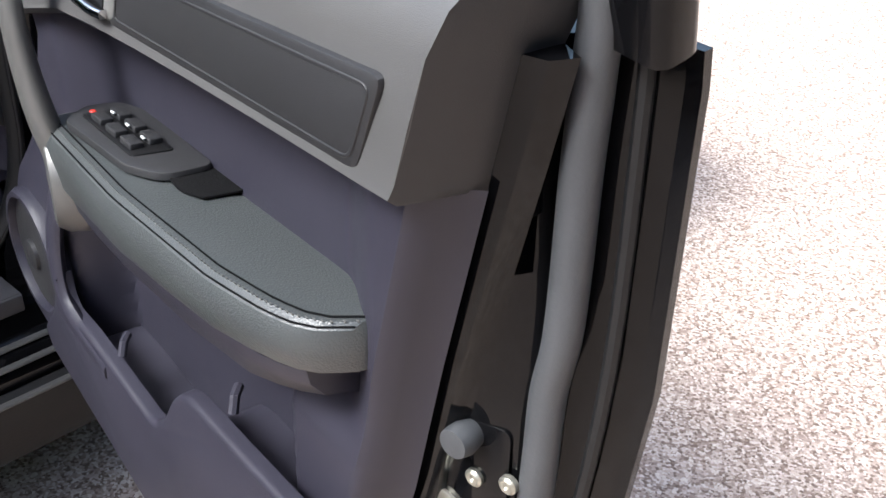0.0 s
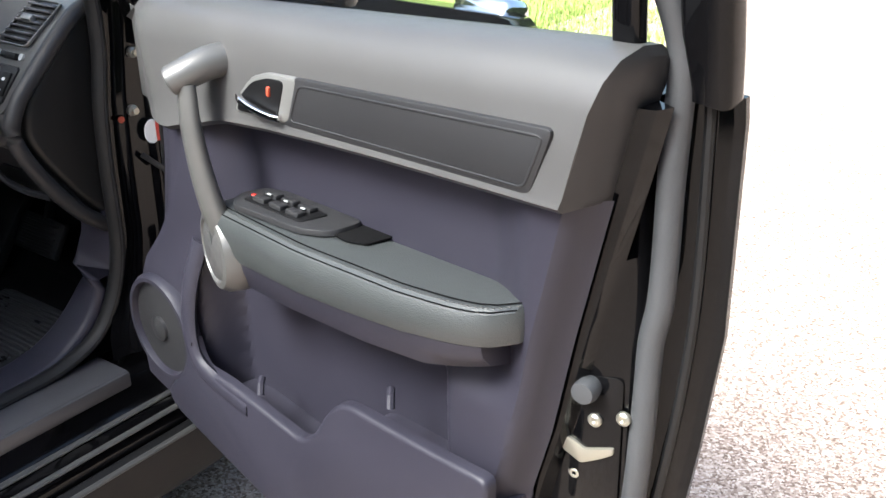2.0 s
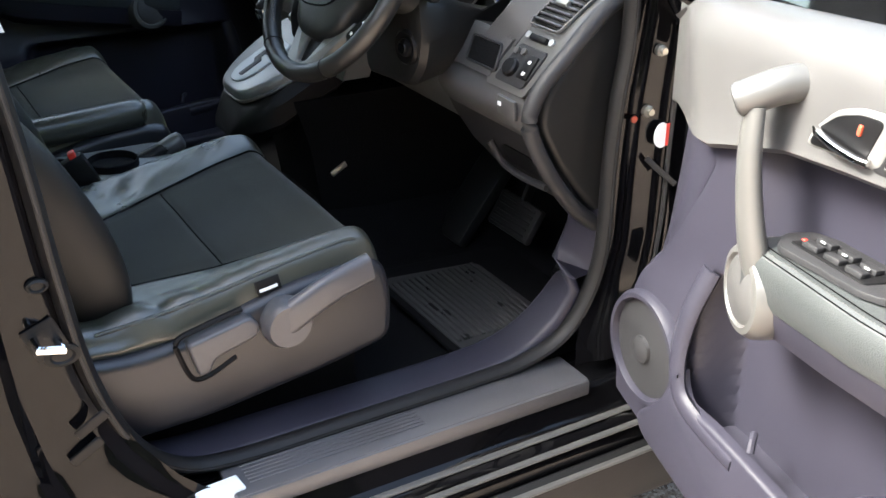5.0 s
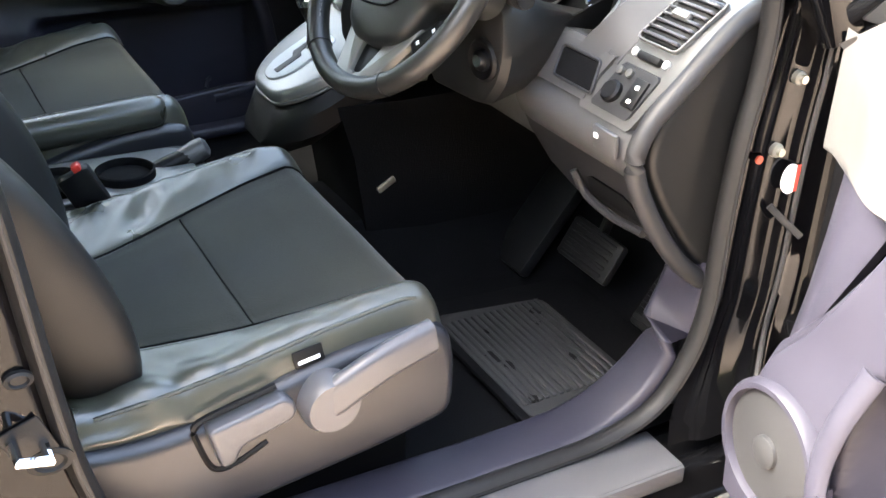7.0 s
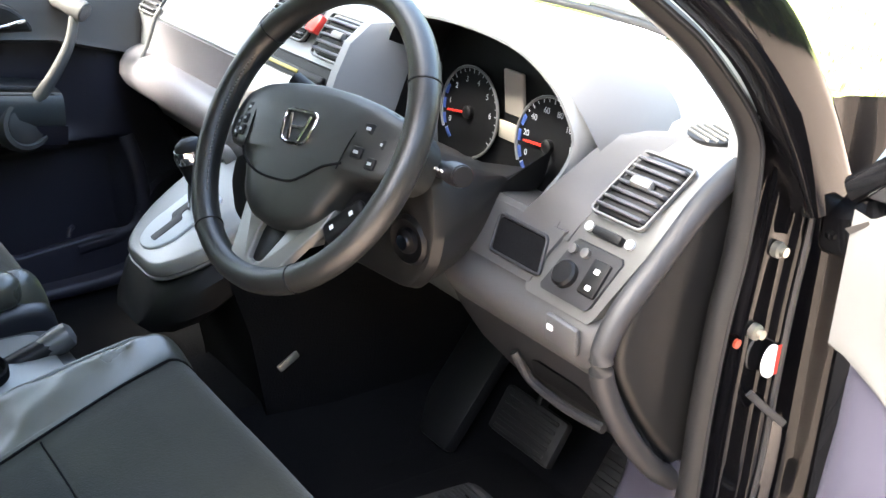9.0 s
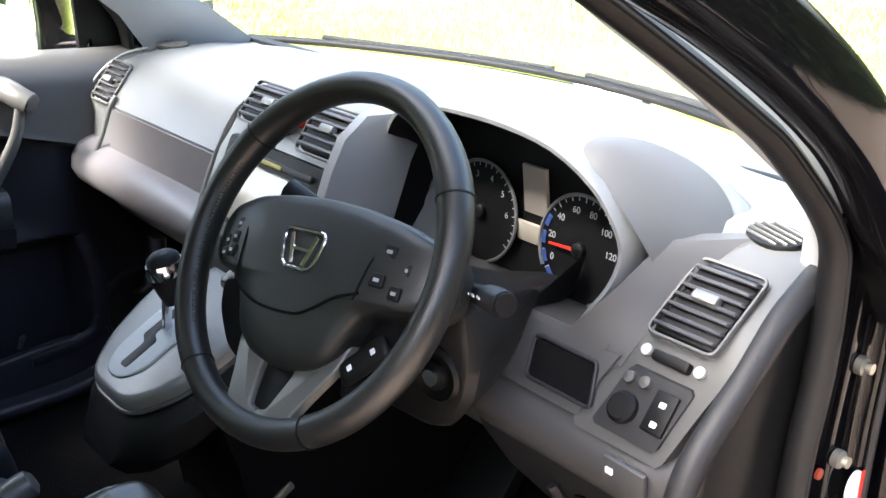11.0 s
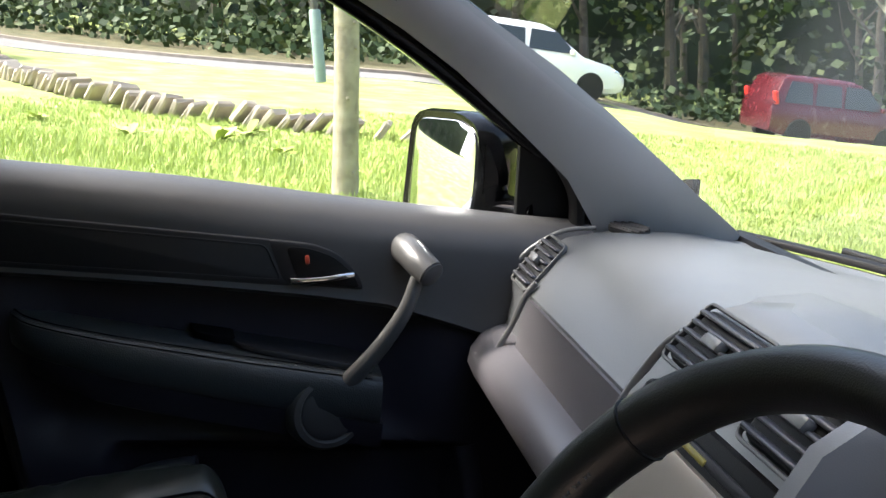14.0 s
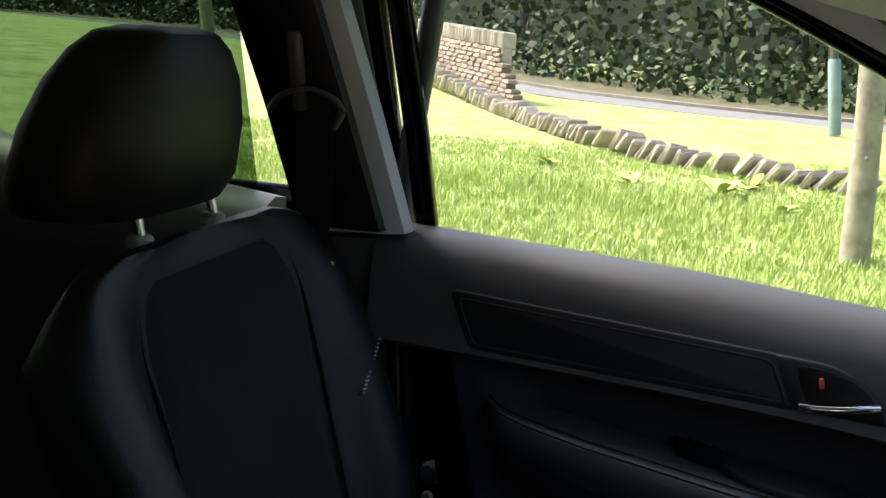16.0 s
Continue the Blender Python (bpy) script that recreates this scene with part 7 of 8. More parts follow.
rbox(bm, (0.020, 0.014, 0.020), pose(0.112, -0.825, 0.705, 25, 0, -10) @ pose(0, 0.010, 0.042), 0.003)
part("buckle_button", bm, M_RED, bk, "red release button")
# passenger side arm pad of the seat and console cushion
bm = bmesh.new()
rbox(bm, (0.055, 0.30, 0.06), pose(-0.138, -0.775, 0.722, 3, 0, 0), 0.025, 4)
part("seat_arm_pad", bm, M_LEATHER, car, "black folded arm pad")

# ---- loose floor mats ----
def floor_mat(x0, x1, ya, yb, z, label):
    bm = bmesh.new()
    out = fillet([(x0, ya), (x1 - 0.02, ya), (x1, ya + 0.04), (x1 - 0.03, yb - 0.06), (x1 - 0.10, yb), (x0 + 0.03, yb)], 0.03, 4)
    prism(bm, out, 0.008, pose(0, 0, z), 0.003)
    m = tagged(finish("floor_mat", bm, M_CARPET), label, "floor mat")
    bm = bmesh.new()
    prism(bm, fillet([(x0 + 0.05, ya + 0.015), (x1 - 0.045, ya + 0.015), (x1 - 0.075, yb - 0.10), (x0 + 0.08, yb - 0.10)], 0.02, 3), 0.0035, pose(0, 0, z + 0.0075), 0.001)
    heel = part("heel_pad", bm, M_MAT, m, "worn ribbed heel pad")
    n = 15
    for k in range(n):
        y = ya + 0.025 + (yb - ya - 0.14) * k / (n - 1)
        bm = bmesh.new()
        rbox(bm, (x1 - x0 - 0.165, 0.009, 0.006), pose((x0 + x1) / 2 - 0.0, y, z + 0.0128, 0, 0, 0), 0.002, 1)
        part("rib", bm, M_MAT, heel)
    rm = random.Random(5)
    for cx, cy, r in ((0.470, -0.272, 0.020), (0.505, -0.262, 0.014), (0.40, -0.24, 0.008), (0.38, -0.13, 0.016), (0.415, -0.145, 0.009), (0.53, -0.15, 0.012), (0.60, -0.275, 0.013)):
        bm = bmesh.new()
        prism(bm, [(cx + r * rm.uniform(0.35, 1.25) * math.cos(a * math.pi / 7), cy + 0.6 * r * rm.uniform(0.35, 1.25) * math.sin(a * math.pi / 7)) for a in range(14)], 0.0012, pose(0, 0, z + 0.0145))
        part("worn_hole", bm, M_CARPET, heel, "worn black patch")
    return m
floor_mat(0.26, 0.69, -0.315, 0.01, 0.430, "worn black ribbed mat on the driver floor")

# ---- ground and surroundings, laid out along the car, then set on the slope ----
M_GRAVEL = ramped("resin_gravel", ((0.05, (0.17, 0.115, 0.085)), (0.4, (0.36, 0.27, 0.215)), (0.7, (0.52, 0.42, 0.35)), (1.0, (0.66, 0.58, 0.50))), 170.0, 0.85, tex="cells", bump=0.8, bump_scale=160.0, distance=0.006)
M_GRASS = ramped("lawn", ((0.25, (0.22, 0.28, 0.06)), (0.5, (0.36, 0.42, 0.125)), (0.8, (0.52, 0.55, 0.25))), 1.6, 0.9, bump=1.0, bump_scale=60.0, distance=0.04)
M_BLADE = ramped("grass_blade", ((0.2, (0.24, 0.33, 0.06)), (0.5, (0.36, 0.45, 0.11)), (0.85, (0.50, 0.56, 0.20))), 3.0, 0.75, bump=0, rand=True)
M_LEAF = ramped("wood_leaf", ((0.2, (0.005, 0.012, 0.003)), (0.45, (0.018, 0.036, 0.008)), (0.7, (0.050, 0.075, 0.016)), (0.95, (0.13, 0.115, 0.028))), 0.8, 0.7, bump=0, rand=True)
M_BUSH = ramped("bush_leaf", ((0.2, (0.014, 0.032, 0.007)), (0.6, (0.046, 0.078, 0.018)), (0.9, (0.12, 0.14, 0.045))), 1.2, 0.7, bump=0, rand=True)
M_BARK = ramped("bark", ((0.2, (0.15, 0.13, 0.09)), (0.5, (0.32, 0.285, 0.20)), (0.85, (0.46, 0.42, 0.31))), 9.0, 0.9, bump=0.6, bump_scale=30.0, distance=0.01)
M_DARKBARK = ramped("dark_bark", ((0.2, (0.03, 0.026, 0.02)), (0.5, (0.07, 0.06, 0.045)), (0.85, (0.13, 0.115, 0.085))), 9.0, 0.9, bump=0.6, bump_scale=30.0, distance=0.01)
M_BIRCH = ramped("birch_bark", ((0.25, (0.05, 0.045, 0.04)), (0.45, (0.30, 0.28, 0.25)), (0.8, (0.50, 0.48, 0.44))), 6.0, 0.85, bump=0.5, bump_scale=24.0, distance=0.01)
M_LEAF_SHADE = ramped("leaf_shade", ((0.3, (0.008, 0.014, 0.006)), (0.7, (0.02, 0.035, 0.012))), 0.7, 0.95, bump=0)
M_ROAD = ramped("asphalt", ((0.3, (0.13, 0.125, 0.12)), (0.7, (0.19, 0.185, 0.18))), 6.0, 0.85, bump=0.4, bump_scale=120.0)
M_VERGE = ramped("rough_verge", ((0.2, (0.055, 0.06, 0.022)), (0.5, (0.11, 0.10, 0.045)), (0.85, (0.20, 0.165, 0.09))), 2.5, 0.95, bump=1.0, bump_scale=30.0, distance=0.05)
M_STONE = mat("lime_stone", (0.36, 0.31, 0.255), 0.9, grain="noise", grain_scale=22, bump=0.8, blotch=0.45, blotch_scale=5, obj_rand=0.25)
M_POST = mat("green_grey_post", (0.20, 0.27, 0.25), 0.55, grain="noise", grain_scale=60, bump=0.2, blotch=0.25)


def rise(x, y):
    """The lie of the land beside the drive."""
    fall = lerp_rows(((3.0, 0.0), (7.5, 0.30), (11.0, 0.95), (21.0, 1.35), (40.0, 1.7)), y) * sm(-12.0, -20.0, x)
    return -fall + 0.055 * min(9.0, max(0.0, -y - 5.0)) * sm(-2.0, -5.0, x) + 0.012 * noise.noise((x * 0.6, y * 0.6, 0)) * sm(-1.6, -3.0, x)


bm = bmesh.new()
def land(s, t):
    x = -320 * (2 * abs(s - 0.5)) ** 2.2 * (1 if s < 0.5 else -1) - 2
    y = 320 * (2 * abs(t - 0.5)) ** 2.2 * (1 if t > 0.5 else -1)
    return Vector((x, y, rise(x, y) - 0.02))
grid(bm, 120, 120, land)
tagged(finish("ground", bm, M_GRASS), "bright green mown lawn", "ground", kind="structure")
bm = bmesh.new()
prism(bm, [(-1.05, -30), (14, -30), (14, 24), (0.5, 24), (-0.9, 5), (-1.05, 2.4)], 0.02, pose(0, 0, -0.02))
tagged(finish("pavement", bm, M_GRAVEL, smooth=0), "pale pinkish resin-bound gravel drive", "pavement", kind="structure")

EDGE_LINE = [(-30, -66), (-44, -50), (-47, -40), (-42, -30), (-30, -15), (-23.5, -5.5), (-21.2, -0.5), (-20.8, 5.0), (-20.9, 12.0), (-21.0, 20), (-19.5, 30), (-13, 40), (0, 48), (18, 52)]
edge_pts = [Vector((x, y, 0)) for x, y in EDGE_LINE]
def strip(name, d0, d1, h, material, label, category):
    bm = bmesh.new()
    pts = spline(edge_pts, 6)
    rows = []
    for i, p in enumerate(pts):
        d = (pts[min(i + 1, len(pts) - 1)] - pts[max(i - 1, 0)]).normalized()
        s = Vector((-d.y, d.x, 0))
        a, b = p + s * d0, p + s * d1
        rows.append([Vector((a.x, a.y, rise(a.x, a.y) + h)), Vector((b.x, b.y, rise(b.x, b.y) + h)), Vector((b.x, b.y, rise(b.x, b.y) - 0.1)), Vector((a.x, a.y, rise(a.x, a.y) - 0.1))])
    loft(bm, rows)
    return tagged(finish(name, bm, material, smooth=0), label, category, kind="structure")
strip("road", 0.0, 2.0, -0.012, M_ROAD, "pale grey asphalt lane", "road")
strip("pavement_kerb", 2.0, 2.2, 0.06, M_STONE, "stone kerb along the lane", "kerb")
strip("verge", 2.2, 9.0, 0.05, M_VERGE, "dry rough grass verge beside the lane", "verge")


def leaf_cloud(rnd, pts, size, flat=0.0):
    """Vertices and faces of many small bent leaves."""
    vs, fs = [], []
    for p in pts:
        a, b = rnd.uniform(0, 2 * math.pi), rnd.uniform(-0.9, 0.9)
        s = size * rnd.uniform(0.6, 1.5)
        d = Vector((math.cos(a) * math.cos(b), math.sin(a) * math.cos(b), math.sin(b)))
        w = d.cross(Vector((rnd.uniform(-1, 1), rnd.uniform(-1, 1), rnd.uniform(-0.3, 1)))).normalized() * s * 0.42
        n = len(vs)
        vs += [p - d * s * 0.5, p + w, p + d * s * 0.5, p - w]
        fs.append((n, n + 1, n + 2, n + 3))
    return vs, fs


def from_lists(name, vs, fs, material):
    me = bpy.data.meshes.new(name)
    me.from_pydata([tuple(v) for v in vs], [], fs)
    me.materials.append(material)
    return new(name, me)


rnd = random.Random(7)
# the wood beyond the lane: undergrowth low in front, crowns above and behind
pts = spline(edge_pts, 10)
lv, lf, bv, bf = [], [], [], []
def add(vs, fs, store_v, store_f):
    n = len(store_v)
    store_v += vs
    store_f += [tuple(i + n for i in f) for f in fs]
trunks = []
for i in range(len(pts) - 1):
    p, q = pts[i], pts[i + 1]
    d = (q - p).normalized()
    s = Vector((-d.y, d.x, 0))
    n_clump = int((q - p).length * 2.6) + 1
    for k in range(n_clump):
        base = p.lerp(q, rnd.random())
        # undergrowth
        c = base + s * rnd.uniform(4.0, 9.5)
        r, h = rnd.uniform(0.5, 1.0), rnd.uniform(0.5, 1.5)
        g = rise(c.x, c.y)
        add(*leaf_cloud(rnd, [Vector((c.x + rnd.gauss(0, r * 0.6), c.y + rnd.gauss(0, r * 0.6), g + 0.1 + abs(rnd.gauss(0.25, 0.4)) * h)) for _ in range(46)], 0.20), bv, bf)
        # crowns
        for _ in range(2):
            c = base + s * rnd.uniform(6.5, 15.5)
            g = rise(c.x, c.y)
            z = g + rnd.uniform(0.8, 9.5)
            r = rnd.uniform(0.7, 1.5)
            add(*leaf_cloud(rnd, [Vector((c.x + rnd.gauss(0, r * 0.7), c.y + rnd.gauss(0, r * 0.7), z + rnd.gauss(0, r * 0.5))) for _ in range(36)], 0.30), lv, lf)
    if rnd.random() < 0.34:
        trunks.append(p.lerp(q, rnd.random()) + s * rnd.uniform(7.0, 13.0))
tagged(from_lists("wood_foliage", lv, lf, M_LEAF), "dense dark green wood beyond the lane", "foliage", kind="stuff")
tagged(from_lists("undergrowth", bv, bf, M_BUSH), "leafy undergrowth at the wood's edge", "bush", kind="stuff")
# dark sheet coloured as the wood's inner shade, closing the view
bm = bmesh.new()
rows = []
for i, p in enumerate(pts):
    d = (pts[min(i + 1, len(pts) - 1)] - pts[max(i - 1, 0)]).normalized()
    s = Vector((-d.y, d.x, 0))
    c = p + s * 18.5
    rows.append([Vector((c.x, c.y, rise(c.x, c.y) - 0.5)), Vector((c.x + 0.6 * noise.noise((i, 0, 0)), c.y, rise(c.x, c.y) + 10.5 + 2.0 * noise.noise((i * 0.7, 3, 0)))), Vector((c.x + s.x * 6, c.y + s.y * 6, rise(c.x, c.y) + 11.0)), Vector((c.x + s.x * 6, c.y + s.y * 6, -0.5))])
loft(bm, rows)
tagged(finish("backdrop", bm, M_LEAF_SHADE), "deep shade inside the wood", "backdrop", kind="structure")
for c in trunks:
    bm = bmesh.new()
    g = rise(c.x, c.y)
    r = rnd.uniform(0.10, 0.24)
    top = Vector((c.x + rnd.uniform(-0.8, 0.8), c.y - 1.0 + rnd.uniform(-0.6, 0.6), g + 9))
    mid = Vector((c.x + rnd.uniform(-0.2, 0.2), c.y - 0.5, g + 4))
    sweep(bm, spline([Vector((c.x, c.y, g - 0.1)), Vector((c.x, c.y, g)).lerp(mid, 0.45), mid, top], 4), disc_profile(1.0, 9), up=(1, 0, 0), scales=[r * (1.25 - 0.07 * k) for k in range(13)])
    for k in range(3):
        z0 = Vector((c.x, c.y, g)).lerp(mid, 0.5 + 0.16 * k)
        a = rnd.uniform(0, 6.28)
        sweep(bm, [z0, z0 + Vector((math.cos(a), math.sin(a), 0.9)) * 1.0, z0 + Vector((math.cos(a) * 1.4, math.sin(a) * 1.4, 1.8)) * 1.1], disc_profile(1.0, 6), up=(1, 0, 0), scales=[r * 0.4, r * 0.28, r * 0.1])
    tagged(finish("tree_trunk", bm, M_DARKBARK), "grey-brown bare trunk in the wood", "tree", group="trees of the wood")


def stem_tree(name, points, r0, r1, material, label, twigs=0, leaves=0):
    """A slender lawn tree whose stem runs through the points."""
    bm = bmesh.new()
    path = spline(points, 8)
    n = len(path)
    sc = [(r0 + (r1 - r0) * k / (n - 1)) * (1 + 0.5 * max(0, 0.12 - k / (n - 1))) * (1 + 0.05 * noise.noise((k * 1.7, r0 * 50, 0))) for k in range(n)]
    sweep(bm, path, disc_profile(1.0, 14), up=(1, 0, 0), scales=sc)
    t = thing(name, label, "tree", at=points[0])
    inv = Matrix.Translation(-Vector(points[0]))
    bmesh.ops.transform(bm, matrix=inv, verts=bm.verts)
    part("trunk", bm, material, t)
    rr = random.Random(int(r0 * 1000) + n)
    for k in range(twigs):
        q = path[int(n * rr.uniform(0.05, 0.6))]
        a = rr.uniform(0, 6.28)
        bm = bmesh.new()
        lathe(bm, [(r0 * 0.22, 0), (r0 * 0.16, r0 * 0.95), (r0 * 0.10, r0 * 1.12), (0.001, r0 * 1.13)], inv @ Matrix.Translation(q) @ Vector((math.cos(a), math.sin(a), 0.15)).to_track_quat("Z", "Y").to_matrix().to_4x4(), 8)
        part("knot", bm, material, t)
    if leaves:
        top = path[-1]
        bm = bmesh.new()
        for k in range(9):
            a = rr.uniform(0, 6.28)
            s = path[int(n * rr.uniform(0.6, 0.95))]
            e = s + Vector((math.cos(a) * 1.2, math.sin(a) * 1.2, 1.1)) * rr.uniform(0.7, 1.2)
            sweep(bm, [s, s.lerp(e, 0.5) + Vector((0, 0, 0.1)), e], disc_profile(1.0, 6), up=(1, 0, 0), scales=[r1 * 0.6, r1 * 0.4, r1 * 0.15])
        bmesh.ops.transform(bm, matrix=inv, verts=bm.verts)
        part("limb", bm, material, t)
        ps = []
        for _ in range(60):
            c = top + Vector((rr.gauss(0, 1.0), rr.gauss(0, 1.0), rr.gauss(0.6, 0.9)))
            ps += [c + Vector((rr.gauss(0, 0.3), rr.gauss(0, 0.3), rr.gauss(0, 0.25))) for _ in range(leaves // 60)]
        vs, fs = leaf_cloud(rr, ps, 0.12)
        ob = from_lists("crown", [inv @ v for v in vs], fs, M_BUSH)
        ob.parent = t
    return t

up8 = Vector((0, -0.139, 0.990))
B = Vector((-7.13, 0.24, -0.02))
stem_tree("young_tree", [B, B + Vector((0, -0.07, 1.45)), B + Vector((0.03, -0.24, 2.8)), B + Vector((0.05, -0.45, 4.3))], 0.098, 0.075, M_BARK, "slim pale-barked young tree on the lawn", 9, 900)
stem_tree("birch_tree", [Vector((-10.0, 6.98, -0.02)), Vector((-10.33, 6.98, 0.5)), Vector((-10.66, 6.97, 1.0)), Vector((-11.0, 6.6, 3.2))], 0.085, 0.05, M_BIRCH, "leaning silver birch on the lawn", 4, 900)
b = Vector((-8.9, 7.71, -0.02))
stem_tree("birch_tree", [b, b + Vector((0.0, 0, 0.45)), b + Vector((-0.10, -0.05, 0.8)), b + Vector((-0.25, -0.1, 1.15)), b + Vector((-0.4, -0.5, 3.0))], 0.050, 0.03, M_BIRCH, "double-stemmed silver birch on the lawn", 2, 600)
stem_tree("birch_tree", [b + Vector((0.02, 0, 0.35)), b + Vector((0.02, 0, 0.7)), b + Vector((0.03, -0.05, 1.15)), b + Vector((0.1, -0.5, 3.0))], 0.036, 0.025, M_BIRCH, "second stem of the double birch", 0, 300)
b = Vector((-8.2, 8.62, -0.02))
stem_tree("birch_tree", [b, b + Vector((-0.03, 0, 0.45)), b + Vector((-0.1, -0.2, 1.6)), b + Vector((-0.1, -0.4, 3.2))], 0.075, 0.045, M_BIRCH, "stout dark-footed birch on the lawn", 2, 600)
b = Vector((-5.19, 5.78, -0.02))
stem_tree("birch_tree", [b, b + Vector((-0.10, 0, 0.65)), b + Vector((-0.22, -0.2, 1.5)), b + Vector((-0.3, -0.45, 3.0))], 0.045, 0.03, M_BARK, "thin young stem on the lawn", 3, 500)
b = Vector((-16.0, -9.3, rise(-16.0, -9.3)))
stem_tree("young_tree", [b, b + up8 * 1.5, b + up8 * 3.2, b + up8 * 5.2], 0.12, 0.08, M_BARK, "shaded young tree on the lawn", 3, 700)

# lamp post
lp = thing("lamp_post", "grey-green steel lamp post beside the lane", "lamp post", at=(-18.83, 0.92, 0.0))
def post(name, h0, h1, r, material):
    bm = bmesh.new()
    lathe(bm, [(r, h0), (r, h1 - 0.03), (r * 0.8, h1)], pose(0, 0, 0, 8.0, 0, 0), 16)
    return part(name, bm, material, lp)
post("post_base", 0.0, 1.28, 0.105, M_POST)
post("post_shaft", 1.25, 5.5, 0.065, M_GRIP)
bm = bmesh.new()
rbox(bm, (0.2, 0.55, 0.12), pose(0, -0.55, 5.45, 8, 0, 0), 0.04, 3)
part("lamp_head", bm, M_GRIP, lp)

# stone pier and its curved wall, with coping stones that run down into the lawn
def block_mesh(sx, sy, sz, seed, material):
    bm = bmesh.new()
    rbox(bm, (sx, sy, sz), None, 0.02 * min(1, sz / 0.1), 1)
    rr = random.Random(seed)
    for v in bm.verts:
        v.co += Vector((rr.uniform(-1, 1) * sx, rr.uniform(-1, 1) * sy, rr.uniform(-1, 1) * sz)) * 0.05
    me = bpy.data.meshes.new("stone")
    bmesh.ops.recalc_face_normals(bm, faces=bm.faces)
    bm.to_mesh(me)
    bm.free()
    me.materials.append(material)
    return me
M_COURSE = mat("brown_walling_stone", (0.27, 0.205, 0.16), 0.9, grain="noise", grain_scale=22, bump=0.8, blotch=0.5, blotch_scale=5, obj_rand=0.3)
wall_t = thing("stone_wall", "rough limestone wall with upright coping stones", "wall", kind="structure")
course = [block_mesh(0.30, 0.22, 0.085, k, M_COURSE) for k in range(6)]
coping = [block_mesh(0.080, 0.30, 0.30, 20 + k, M_STONE) for k in range(6)]
W0, W1 = Vector((-26.0, -9.6, 0)), Vector((-20.3, -5.2, 0))
bm = bmesh.new()
dirw = (W1 - W0).normalized()
nrm = Vector((-dirw.y, dirw.x, 0))
core = []
for k in range(13):
    t = k / 12
    p = W0.lerp(W1, t)
    h = 1.02 - 0.0 * t
    g = rise(p.x, p.y)
    core.append([p + nrm * 0.12 + Vector((0, 0, g - 0.2)), p - nrm * 0.12 + Vector((0, 0, g - 0.2)), p - nrm * 0.10 + Vector((0, 0, g + h)), p + nrm * 0.10 + Vector((0, 0, g + h))])
loft(bm, core)
part("wall_core", bm, M_STONE, wall_t)
ang = math.degrees(math.atan2(dirw.y, dirw.x))
L = (W1 - W0).length
rr = random.Random(3)
def stone(me, m):
    ob = new("stone", me)
    ob.matrix_world = m
    ob.parent = wall_t
for row in range(11):
    x = rr.uniform(0, 0.2)
    # the end of the wall is stepped back as it rises
    end = L + 0.85 - 0.10 * row
    while x < end:
        p = W0 + dirw * x
        stone(rr.choice(course), pose(p.x + nrm.x * -0.06, p.y + nrm.y * -0.06, rise(p.x, p.y) + 0.03 + 0.092 * row, rr.uniform(-3, 3), rr.uniform(-2, 2), ang + rr.uniform(-3, 3)))
        x += rr.uniform(0.30, 0.36)
x = 2.5
while x < L + 0.05:
    p = W0 + dirw * x
    stone(rr.choice(coping), pose(p.x, p.y, rise(p.x, p.y) + 1.15, rr.uniform(-4, 4), rr.uniform(-5, 5), ang + rr.uniform(-4, 4)))
    x += 0.10
# the falling coping line
curve = spline([(-25.0, -9.6, 0.60), (-22.4, -7.75, 0.30), (-18.9, -5.5, 0.10), (-15.6, -3.7, 0.06), (-12.75, -2.0, 0.07), (-11.7, -0.75, 0.05), (-11.0, 0.6, 0.03), (-10.6, 1.9, 0.0)], 40)
acc, last = 0.0, curve[0]
k = 0
for p, q in zip(curve, curve[1:]):
    acc += (q - p).length
    if acc < 0.155:
        continue
    acc = 0.0
    k += 1
    d = (q - p).normalized()
    a = math.degrees(math.atan2(d.y, d.x))
    if k % 11 in (7, 9) and p.x > -14:
        continue
    lean = rr.uniform(28, 48)
    me = rr.choice(coping)
    g = rise(p.x, p.y)
    stone(me, pose(p.x, p.y, g + p.z + 0.03 + rr.uniform(-0.04, 0.05), rr.uniform(-8, 8), lean, a + rr.uniform(-10, 10)))

